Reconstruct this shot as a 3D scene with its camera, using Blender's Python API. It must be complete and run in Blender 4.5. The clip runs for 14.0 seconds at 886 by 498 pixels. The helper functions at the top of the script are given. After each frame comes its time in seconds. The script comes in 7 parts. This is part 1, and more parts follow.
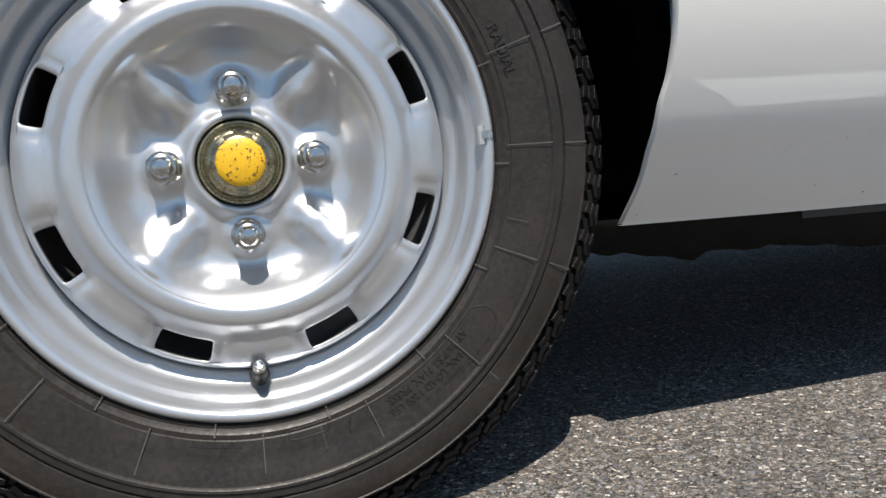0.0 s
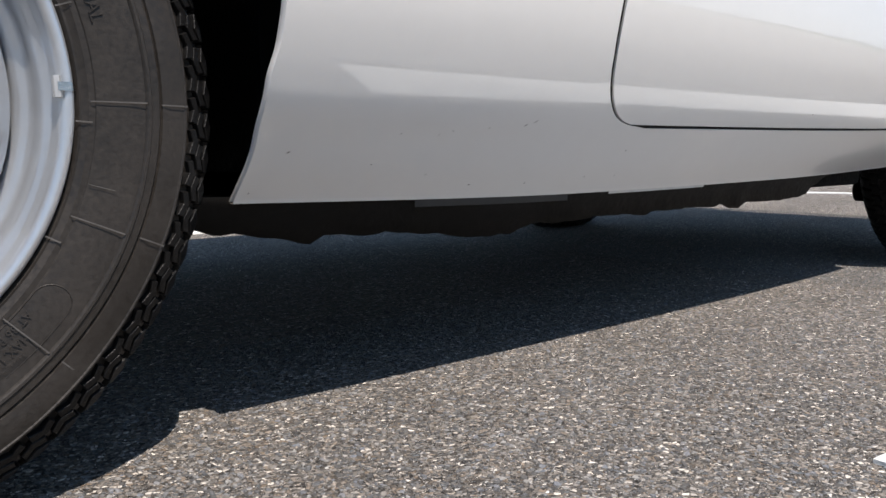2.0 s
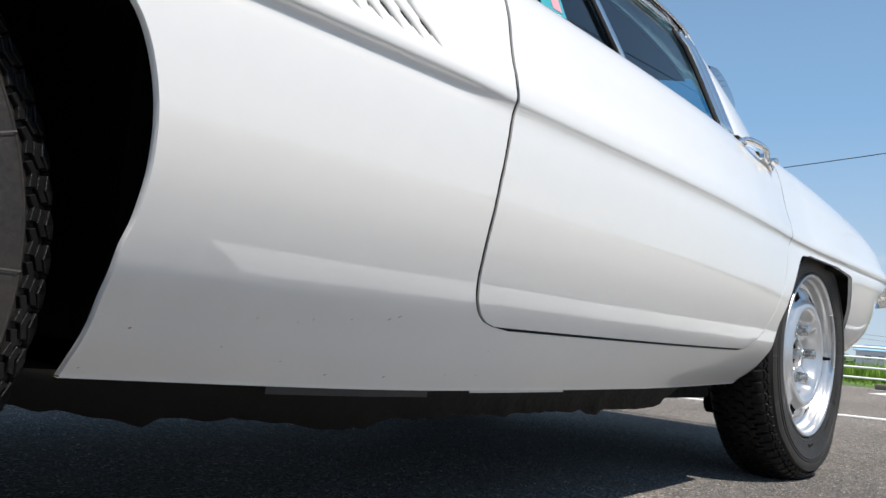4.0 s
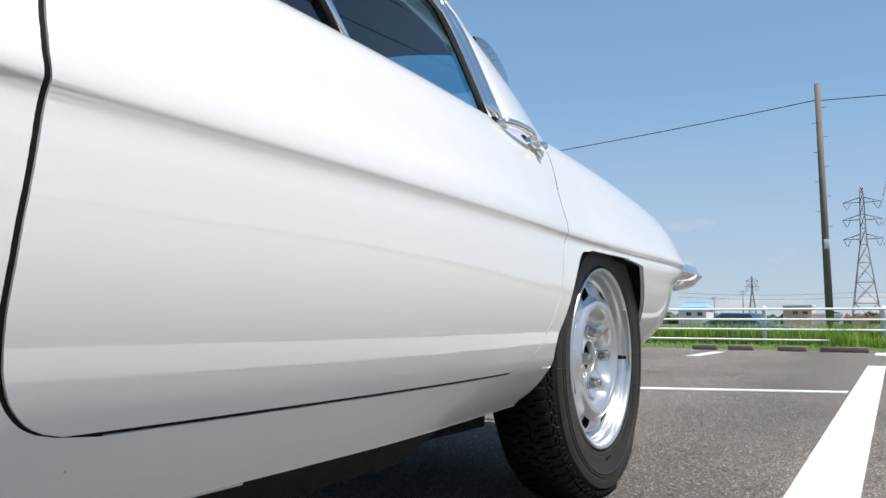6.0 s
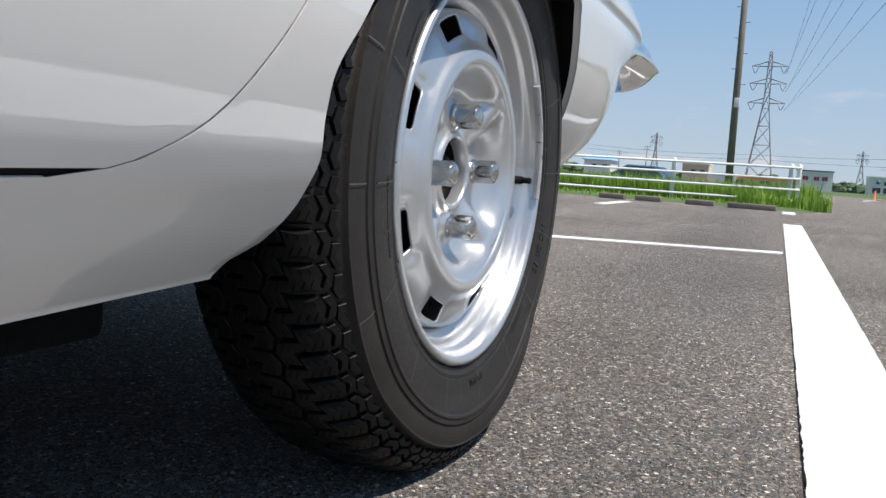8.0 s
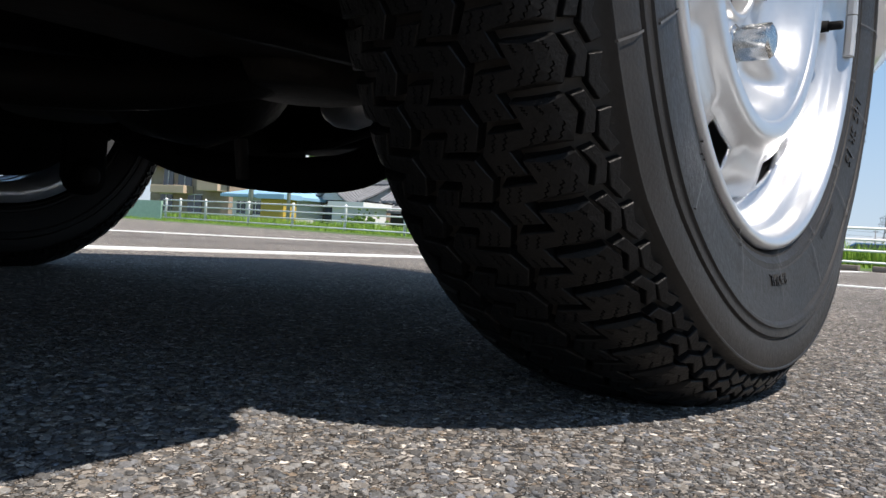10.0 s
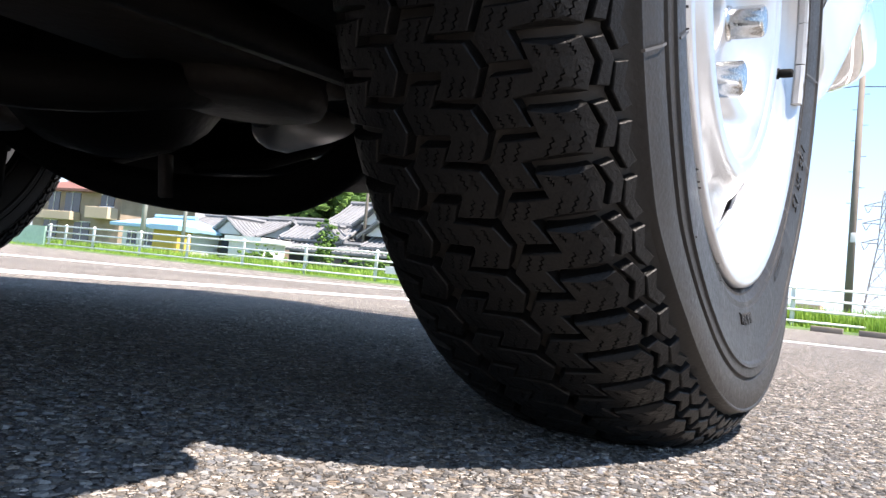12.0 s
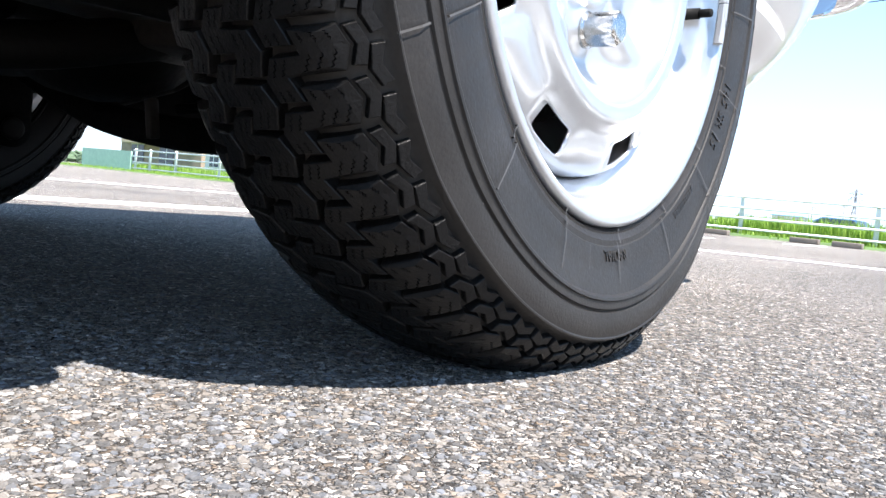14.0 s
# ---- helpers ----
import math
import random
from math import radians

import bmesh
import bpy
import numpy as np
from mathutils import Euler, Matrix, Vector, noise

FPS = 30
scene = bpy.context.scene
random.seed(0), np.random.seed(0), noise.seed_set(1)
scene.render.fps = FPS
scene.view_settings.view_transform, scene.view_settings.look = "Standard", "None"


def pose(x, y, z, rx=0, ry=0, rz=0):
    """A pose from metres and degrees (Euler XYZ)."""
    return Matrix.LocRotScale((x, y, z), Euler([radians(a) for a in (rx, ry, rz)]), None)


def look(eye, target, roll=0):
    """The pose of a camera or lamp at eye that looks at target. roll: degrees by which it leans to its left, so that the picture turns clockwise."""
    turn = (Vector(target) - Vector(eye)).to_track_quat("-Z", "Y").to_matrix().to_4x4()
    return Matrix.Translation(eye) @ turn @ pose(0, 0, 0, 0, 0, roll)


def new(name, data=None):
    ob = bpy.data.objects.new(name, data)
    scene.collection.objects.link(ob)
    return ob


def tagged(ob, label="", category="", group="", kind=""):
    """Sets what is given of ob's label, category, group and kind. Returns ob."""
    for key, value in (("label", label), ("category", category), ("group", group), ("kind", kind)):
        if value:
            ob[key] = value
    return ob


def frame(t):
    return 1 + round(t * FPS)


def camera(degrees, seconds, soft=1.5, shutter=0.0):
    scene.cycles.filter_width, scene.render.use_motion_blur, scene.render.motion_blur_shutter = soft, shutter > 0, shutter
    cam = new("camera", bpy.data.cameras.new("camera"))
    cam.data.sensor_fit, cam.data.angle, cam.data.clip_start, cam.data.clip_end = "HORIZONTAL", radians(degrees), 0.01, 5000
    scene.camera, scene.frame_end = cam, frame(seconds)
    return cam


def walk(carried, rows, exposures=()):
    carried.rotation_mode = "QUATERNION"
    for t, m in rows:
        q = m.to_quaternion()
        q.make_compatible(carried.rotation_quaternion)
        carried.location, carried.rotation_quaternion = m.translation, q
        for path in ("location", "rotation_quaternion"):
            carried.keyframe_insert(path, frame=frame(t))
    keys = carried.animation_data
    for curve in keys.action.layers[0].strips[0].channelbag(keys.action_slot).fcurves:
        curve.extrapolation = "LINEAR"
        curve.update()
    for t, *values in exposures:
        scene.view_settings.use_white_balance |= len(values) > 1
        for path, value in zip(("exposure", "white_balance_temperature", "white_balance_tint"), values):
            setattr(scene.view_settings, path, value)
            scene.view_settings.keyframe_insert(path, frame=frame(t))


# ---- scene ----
cam = camera(58.47, 14.0)
PATH = [
    (0, (-0.0300, -0.6388, 0.2935), (0.5304, 1.2703, 0.0908), -4.84),
    (0.5, (-0.0088, -0.6353, 0.2952), (0.7612, 1.1954, 0.0596), -4.63),
    (1, (0.0109, -0.6358, 0.2846), (0.9968, 1.0940, 0.0954), -4.38),
    (1.5, (0.0283, -0.6368, 0.2750), (1.1809, 0.9836, 0.0612), -2.70),
    (2, (0.0360, -0.6308, 0.2694), (1.3102, 0.8914, 0.0258), -0.43),
    (2.5, (0.0435, -0.6284, 0.2686), (1.4219, 0.8143, 0.1322), 0.80),
    (2.8, (0.0460, -0.6355, 0.2896), (1.4314, 0.8059, 0.3463), 2.81),
    (3, (0.0513, -0.6288, 0.2925), (1.4598, 0.7822, 0.4510), 3.16),
    (3.2, (0.0525, -0.6281, 0.2881), (1.4868, 0.7520, 0.4829), 3.74),
    (5.3, (0.1864, -0.6300, 0.3109), (1.8043, 0.5319, 0.4909), 5.62),
    (5.5, (0.2694, -0.6225, 0.3428), (1.9393, 0.4540, 0.5721), 4.97),
    (6, (0.4426, -0.6032, 0.3896), (2.1608, 0.4036, 0.5750), 0.28),
    (6.5, (0.6175, -0.5125, 0.4151), (2.4956, 0.1643, 0.5366), 5.78),
    (7, (0.8192, -0.4361, 0.4394), (2.6881, 0.2721, 0.3645), 6.08),
    (7.2, (0.9639, -0.4040, 0.4236), (2.8191, 0.3206, 0.2413), 5.47),
    (9.3, (1.6477, -0.2053, 0.1562), (3.3362, 0.8665, 0.1521), 3.27),
    (9.5, (1.6439, -0.1964, 0.1374), (3.2429, 1.0048, 0.1453), 3.31),
    (10, (1.6384, -0.1563, 0.0996), (3.2123, 1.0774, 0.0670), 3.76),
    (10.5, (1.6407, -0.0647, 0.0853), (3.3255, 1.0117, 0.0321), 3.21),
    (11, (1.6439, -0.0556, 0.0786), (3.3696, 0.9550, 0.0478), 2.98),
    (11.5, (1.6443, -0.0642, 0.0759), (3.3577, 0.9519, 0.2542), 5.70),
    (12, (1.6428, -0.0998, 0.0852), (3.3539, 0.9315, 0.1782), 5.97),
    (12.5, (1.6397, -0.1812, 0.1056), (3.2367, 1.0209, 0.0396), 5.29),
    (13, (1.6467, -0.2233, 0.1117), (3.2284, 0.9975, 0.0225), 5.44),
    (13.5, (1.6553, -0.2387, 0.1058), (3.2525, 0.9601, -0.0021), 5.49),
    (14, (1.6673, -0.2435, 0.1139), (3.2816, 0.9305, -0.0116), 5.70),
]
EXPOSURES = [(0, 0.56, 6850, 11), (1.0, 0.54, 6830, 12), (1.8, 0.59, 6850, 14), (2.4, 0.60, 6800, 13), (3.2, 0.57, 6750, 11), (5.3, 0.47, 6750, 11), (7.2, 0.40, 6600, 12), (9.3, 0.38, 6900, 12), (10, 0.65, 6800, 13), (11, 1.23, 6850, 15), (11.5, 1.52, 7050, 17), (12, 1.75, 6950, 17), (12.5, 1.86, 6600, 14), (14, 1.85, 6500, 13)]
walk(cam, [(t, look(eye, target, roll)) for t, eye, target, roll in PATH], EXPOSURES)

# ---- daylight ----
SUN_WAY = Vector((0.066, 0.522, -1.0)).normalized()
sun_data = bpy.data.lights.new("sun", "SUN")
sun_data.energy, sun_data.angle, sun_data.color = 4.5, radians(0.53), (1.0, 0.96, 0.9)
sun = new("sun", sun_data)
sun.matrix_world = look((0, -6, 14), Vector((0, -6, 14)) + SUN_WAY)
world = bpy.data.worlds.new("sky")
scene.world = world
world.use_nodes = True
wn = world.node_tree.nodes
sky = wn.new("ShaderNodeTexSky")
sky.sky_type, sky.sun_disc = "NISHITA", False
sky.sun_elevation = math.asin(-SUN_WAY.z)
sky.sun_rotation = math.atan2(-SUN_WAY.x, -SUN_WAY.y)
sky.air_density, sky.dust_density, sky.ozone_density = 1.0, 0.3, 1.2
# pale summer haze towards the horizon, the same all round
wt = world.node_tree
wco, wsep, wmap, wmix = wn.new("ShaderNodeTexCoord"), wn.new("ShaderNodeSeparateXYZ"), wn.new("ShaderNodeMapRange"), wn.new("ShaderNodeMix")
wt.links.new(wco.outputs["Generated"], wsep.inputs[0])
wt.links.new(wsep.outputs["Z"], wmap.inputs["Value"])
wmap.interpolation_type = "SMOOTHSTEP"
wmap.inputs["From Min"].default_value, wmap.inputs["From Max"].default_value = -0.02, 0.75
wmap.inputs["To Min"].default_value, wmap.inputs["To Max"].default_value = 0.9, 0.25
wmix.data_type = "RGBA"
wmix.inputs[7].default_value = (5.0, 6.7, 8.6, 1)
wblue, wramp = wn.new("ShaderNodeMix"), wn.new("ShaderNodeMapRange")
wblue.data_type = "RGBA"
wblue.inputs[6].default_value, wblue.inputs[7].default_value = (5.9, 7.4, 8.9, 1), (3.1, 6.0, 9.9, 1)
wramp.inputs["From Min"].default_value, wramp.inputs["From Max"].default_value = 0.0, 0.28
wt.links.new(wsep.outputs["Z"], wramp.inputs["Value"])
wt.links.new(wramp.outputs[0], wblue.inputs[0])
wt.links.new(wblue.outputs[2], wmix.inputs[7])
wt.links.new(wmap.outputs[0], wmix.inputs[0])
wt.links.new(sky.outputs[0], wmix.inputs[6])
wn["Background"].inputs["Strength"].default_value = 0.064
# small fair-weather clouds low over the horizon
wstretch, wnoise, wpuff, wband, wcloud, wmul = wn.new("ShaderNodeMapping"), wn.new("ShaderNodeTexNoise"), wn.new("ShaderNodeMapRange"), wn.new("ShaderNodeValToRGB"), wn.new("ShaderNodeMix"), wn.new("ShaderNodeMath")
wstretch.inputs["Scale"].default_value = (1.0, 1.0, 3.2)
wt.links.new(wco.outputs["Generated"], wstretch.inputs["Vector"])
wt.links.new(wstretch.outputs[0], wnoise.inputs["Vector"])
wnoise.inputs["Scale"].default_value, wnoise.inputs["Detail"].default_value, wnoise.inputs["Roughness"].default_value = 9.0, 7.0, 0.55
wpuff.interpolation_type = "SMOOTHSTEP"
wpuff.inputs["From Min"].default_value, wpuff.inputs["From Max"].default_value = 0.56, 0.70
wt.links.new(wnoise.outputs["Fac"], wpuff.inputs["Value"])
band = wband.color_ramp
band.elements[0].position, band.elements[0].color = 0.01, (0.2, 0.2, 0.2, 1)
band.elements[1].position, band.elements[1].color = 0.14, (0, 0, 0, 1)
band.elements.new(0.045).color = (0.8, 0.8, 0.8, 1)
wt.links.new(wsep.outputs["Z"], wband.inputs[0])
wmul.operation = "MULTIPLY"
wt.links.new(wpuff.outputs[0], wmul.inputs[0])
wt.links.new(wband.outputs[0], wmul.inputs[1])
# a bright bank of cloud low behind the houses
wdir, wside, wlow, wbank, wsum = wn.new("ShaderNodeVectorMath"), wn.new("ShaderNodeMapRange"), wn.new("ShaderNodeMapRange"), wn.new("ShaderNodeMath"), wn.new("ShaderNodeMath")
wdir.operation = "DOT_PRODUCT"
wdir.inputs[1].default_value = (0.80, 0.60, 0.0)
wt.links.new(wco.outputs["Generated"], wdir.inputs[0])
wside.interpolation_type = wlow.interpolation_type = "SMOOTHSTEP"
wside.inputs["From Min"].default_value, wside.inputs["From Max"].default_value = 0.93, 0.985
wlow.inputs["From Min"].default_value, wlow.inputs["From Max"].default_value = 0.20, 0.06
wpart = wn.new("ShaderNodeMapRange")
wpart.inputs["From Min"].default_value, wpart.inputs["From Max"].default_value = 0.34, 0.52
wt.links.new(wnoise.outputs["Fac"], wpart.inputs["Value"])
wt.links.new(wdir.outputs["Value"], wside.inputs["Value"])
wt.links.new(wsep.outputs["Z"], wlow.inputs["Value"])
wbank.operation, wsum.operation = "MULTIPLY", "MULTIPLY"
wt.links.new(wside.outputs[0], wbank.inputs[0])
wt.links.new(wlow.outputs[0], wbank.inputs[1])
wt.links.new(wbank.outputs[0], wsum.inputs[0])
wt.links.new(wpart.outputs[0], wsum.inputs[1])
wtop = wn.new("ShaderNodeMath")
wtop.operation = "MAXIMUM"
wt.links.new(wmul.outputs[0], wtop.inputs[0])
wt.links.new(wsum.outputs[0], wtop.inputs[1])
wcloud.data_type = "RGBA"
wcloud.inputs[7].default_value = (9.6, 9.3, 9.6, 1)
wt.links.new(wtop.outputs[0], wcloud.inputs[0])
wt.links.new(wmix.outputs[2], wcloud.inputs[6])
wt.links.new(wcloud.outputs[2], wn["Background"].inputs["Color"])

# ---- materials ----
def material(name, color, rough=0.5, metal=0.0, coat=0.0, vary=0.15, scale=8.0, bump=0.0, bump_scale=200.0, rough_vary=0.1, spec=0.5):
    """A principled surface with two scales of colour variation and a fine relief."""
    m = bpy.data.materials.new(name)
    m.use_nodes = True
    t, n = m.node_tree, m.node_tree.nodes
    b = n["Principled BSDF"]
    co = n.new("ShaderNodeTexCoord")
    big, fine = n.new("ShaderNodeTexNoise"), n.new("ShaderNodeTexNoise")
    big.inputs["Scale"].default_value, fine.inputs["Scale"].default_value = scale, scale * 14
    big.inputs["Detail"].default_value, fine.inputs["Detail"].default_value = 5, 4
    for k in (big, fine):
        t.links.new(co.outputs["Object"], k.inputs["Vector"])
    add = n.new("ShaderNodeMath")
    add.operation = "ADD"
    t.links.new(big.outputs["Fac"], add.inputs[0])
    t.links.new(fine.outputs["Fac"], add.inputs[1])
    ramp = n.new("ShaderNodeMapRange")
    ramp.inputs["From Min"].default_value, ramp.inputs["From Max"].default_value = 0.6, 1.4
    ramp.inputs["To Min"].default_value, ramp.inputs["To Max"].default_value = 1 - vary, 1 + vary
    t.links.new(add.outputs[0], ramp.inputs["Value"])
    mul = n.new("ShaderNodeVectorMath")
    mul.operation = "SCALE"
    mul.inputs[0].default_value = color
    t.links.new(ramp.outputs[0], mul.inputs["Scale"])
    t.links.new(mul.outputs[0], b.inputs["Base Color"])
    rr = n.new("ShaderNodeMapRange")
    rr.inputs["From Min"].default_value, rr.inputs["From Max"].default_value = 0.3, 0.7
    rr.inputs["To Min"].default_value, rr.inputs["To Max"].default_value = rough * (1 - rough_vary), min(1, rough * (1 + rough_vary))
    t.links.new(fine.outputs["Fac"], rr.inputs["Value"])
    t.links.new(rr.outputs[0], b.inputs["Roughness"])
    b.inputs["Metallic"].default_value = metal
    b.inputs["Coat Weight"].default_value = coat
    b.inputs["Coat Roughness"].default_value = 0.02
    b.inputs["Coat IOR"].default_value = 1.74
    b.inputs["Specular IOR Level"].default_value = spec
    if bump:
        bn, bp = n.new("ShaderNodeTexNoise"), n.new("ShaderNodeBump")
        bn.inputs["Scale"].default_value, bn.inputs["Detail"].default_value = bump_scale, 4
        t.links.new(co.outputs["Object"], bn.inputs["Vector"])
        bp.inputs["Strength"].default_value, bp.inputs["Distance"].default_value = 1.0, bump
        t.links.new(bn.outputs["Fac"], bp.inputs["Height"])
        t.links.new(bp.outputs["Normal"], b.inputs["Normal"])
    return m


def link(m, a, b):
    m.node_tree.links.new(a, b)


M_PAINT = material("white_paint", (0.715, 0.709, 0.693), 0.35, coat=1.0, vary=0.015, scale=3, rough_vary=0.05)
M_RUBBER = material("tyre_rubber", (0.0235, 0.0200, 0.0172), 0.44, spec=0.36, vary=0.38, scale=18, bump=0.0002, bump_scale=420, rough_vary=0.25)
M_SIDEWALL = material("clean_sidewall_rubber", (0.0225, 0.0203, 0.0186), 0.50, spec=0.26, vary=0.35, scale=22, bump=0.0003, bump_scale=420, rough_vary=0.15)
# pale rubber: the sun's glint on the seams is put into the colour
M_SEAM_GLINT = material("seam_glint_rubber", (0.075, 0.070, 0.066), 0.5, spec=0.4, vary=0.3, scale=60)
M_CHASSIS = material("rusty_chassis_steel", (0.040, 0.034, 0.030), 0.6, spec=0.3, vary=0.5, scale=9, bump=0.001, bump_scale=90)
# tread rubber, darkened below the sidewall's so the colour carries the shade
M_SHADED_RUBBER = material("shaded_rubber", (0.0065, 0.0062, 0.0062), 0.42, spec=0.19, vary=0.3, scale=30, bump=0.0005, bump_scale=600)
M_SILVER = material("silver_wheel_paint", (0.55, 0.565, 0.585), 0.31, metal=0.74, coat=0.3, vary=0.03, scale=14, bump=0.00008, bump_scale=1100, rough_vary=0.05)
M_CHROME = material("chrome", (0.82, 0.82, 0.82), 0.07, metal=1.0, vary=0.04, scale=20)
M_NUT = material("plated_steel", (0.50, 0.495, 0.48), 0.22, metal=1.0, vary=0.3, scale=90, bump=0.00012, bump_scale=260, rough_vary=0.4)
M_BRASS = material("brassy_cap", (0.42, 0.37, 0.25), 0.28, metal=1.0, vary=0.25, scale=40)
# far darker than a real coating: the underside's shade is in this colour
M_SHADE_BLACK = material("shaded_underseal", (0.002, 0.002, 0.002), 0.8, spec=0.12, vary=0.4, scale=12, bump=0.002, bump_scale=60)
# dirty steel, its colour lowered further to hold the shade beneath the car
M_SOOT_SHADE = material("sooty_shaded_steel", (0.006, 0.0055, 0.005), 0.6, metal=0.0, spec=0.14, vary=0.5, scale=10, bump=0.001, bump_scale=80)
M_CHIP = material("bare_chip", (0.06, 0.045, 0.035), 0.7, vary=0.3, scale=200)
M_GAP = material("gap_rubber", (0.006, 0.006, 0.006), 0.7, spec=0.15)
M_LEAD = material("grey_lead", (0.5, 0.5, 0.5), 0.45, metal=0.6, vary=0.1, scale=60)
M_GALV = material("white_pipe_paint", (0.75, 0.77, 0.78), 0.4, vary=0.08, scale=4)
M_CONCRETE = material("concrete", (0.17, 0.145, 0.12), 0.85, vary=0.25, scale=5, bump=0.003, bump_scale=50)


def asphalt_material():
    """Crushed stone of two sizes set flush in a dark binder."""
    m = material("asphalt", (0.1, 0.1, 0.1), 0.9, spec=0.1)
    n = m.node_tree.nodes
    b = n["Principled BSDF"]
    co = n.new("ShaderNodeTexCoord")

    def node(kind, **values):
        k = n.new(kind)
        for name, v in values.items():
            k.inputs[name.replace("_", " ")].default_value = v
        return k

    def math_node(op, a, c):
        k = n.new("ShaderNodeMath")
        k.operation = op
        for i, v in enumerate((a, c)):
            if isinstance(v, (int, float)):
                k.inputs[i].default_value = v
            else:
                link(m, v, k.inputs[i])
        return k.outputs[0]

    def smooth_step(v, lo, hi, out_lo=0.0, out_hi=1.0):
        k = n.new("ShaderNodeMapRange")
        k.inputs["From Min"].default_value, k.inputs["From Max"].default_value = lo, hi
        k.inputs["To Min"].default_value, k.inputs["To Max"].default_value = out_lo, out_hi
        link(m, v, k.inputs["Value"])
        return k.outputs[0]

    def mix_color(fac, a, c):
        k = n.new("ShaderNodeMix")
        k.data_type = "RGBA"
        for i, v in ((0, fac), (6, a), (7, c)):
            if isinstance(v, (int, float)) or isinstance(v, tuple):
                k.inputs[i].default_value = v
            else:
                link(m, v, k.inputs[i])
        return k.outputs[2]
    warp = node("ShaderNodeTexNoise", Scale=130.0)
    link(m, co.outputs["Object"], warp.inputs["Vector"])
    mv = n.new("ShaderNodeVectorMath")
    mv.operation = "MULTIPLY_ADD"
    mv.inputs[1].default_value = (0.006, 0.006, 0.0)
    link(m, warp.outputs["Color"], mv.inputs[0])
    link(m, co.outputs["Object"], mv.inputs[2])

    def stones(scale):
        cell, edge = node("ShaderNodeTexVoronoi", Scale=scale), node("ShaderNodeTexVoronoi", Scale=scale)
        cell.voronoi_dimensions = edge.voronoi_dimensions = "2D"
        edge.feature = "DISTANCE_TO_EDGE"
        for k in (cell, edge):
            link(m, mv.outputs[0], k.inputs["Vector"])
        sep = n.new("ShaderNodeSeparateColor")
        link(m, cell.outputs["Color"], sep.inputs[0])
        ramp = n.new("ShaderNodeValToRGB")
        r = ramp.color_ramp
        r.elements[0].position, r.elements[0].color = 0.0, (0.026, 0.025, 0.0245, 1)
        r.elements[1].position, r.elements[1].color = 1.0, (0.66, 0.63, 0.585, 1)
        for p, c in ((0.30, (0.080, 0.0755, 0.071)), (0.55, (0.136, 0.127, 0.118)), (0.78, (0.20, 0.187, 0.172)), (0.91, (0.34, 0.32, 0.297))):
            r.elements.new(p).color = (*c, 1)
        link(m, sep.outputs[0], ramp.inputs[0])
        tint = mix_color(smooth_step(sep.outputs[1], 0.60, 1.0, 0.0, 0.55), ramp.outputs[0], (0.17, 0.195, 0.22, 1))
        tint = mix_color(smooth_step(sep.outputs[2], 0.78, 1.0, 0.0, 0.55), tint, (0.24, 0.185, 0.135, 1))
        return tint, edge.outputs["Distance"], sep.outputs[1], sep.outputs[2]
    c1, d1, h1, p1 = stones(215.0)
    c2, d2, h2, p2 = stones(470.0)
    # where the large stones lie open, the rest is fine grit
    open1 = math_node("MULTIPLY", smooth_step(d1, 0.035, 0.13), smooth_step(p1, 0.30, 0.36))
    grit = mix_color(smooth_step(d2, 0.03, 0.16), (0.034, 0.032, 0.031, 1), c2)
    base = mix_color(open1, grit, c1)
    dust = node("ShaderNodeTexNoise", Scale=1.1, Detail=8.0)
    fine = node("ShaderNodeTexNoise", Scale=900.0, Detail=3.0)
    for k in (dust, fine):
        link(m, co.outputs["Object"], k.inputs["Vector"])
    tone = math_node("MULTIPLY", smooth_step(dust.outputs["Fac"], 0.3, 0.7, 1.12, 1.60), smooth_step(fine.outputs["Fac"], 0.3, 0.7, 0.75, 1.25))
    sc = n.new("ShaderNodeVectorMath")
    sc.operation = "SCALE"
    link(m, base, sc.inputs[0])
    link(m, tone, sc.inputs["Scale"])
    warm = n.new("ShaderNodeVectorMath")
    warm.operation = "MULTIPLY"
    warm.inputs[1].default_value = (1.03, 1.0, 0.97)
    link(m, sc.outputs[0], warm.inputs[0])
    link(m, warm.outputs[0], b.inputs["Base Color"])
    # flat-topped stones at uneven heights, and fine grain
    top1 = math_node("MULTIPLY", math_node("MULTIPLY", smooth_step(d1, 0.0, 0.22), smooth_step(p1, 0.30, 0.36)), math_node("ADD", h1, 0.5))
    top2 = math_node("MULTIPLY", smooth_step(d2, 0.0, 0.25), math_node("MULTIPLY", math_node("ADD", h2, 0.4), 0.55))
    height = math_node("ADD", math_node("MAXIMUM", top1, top2), math_node("MULTIPLY", fine.outputs["Fac"], 0.22))
    bp = n.new("ShaderNodeBump")
    bp.inputs["Strength"].default_value, bp.inputs["Distance"].default_value = 1.0, 0.0018
    link(m, height, bp.inputs["Height"])
    link(m, bp.outputs["Normal"], b.inputs["Normal"])
    return m


M_ASPHALT = asphalt_material()


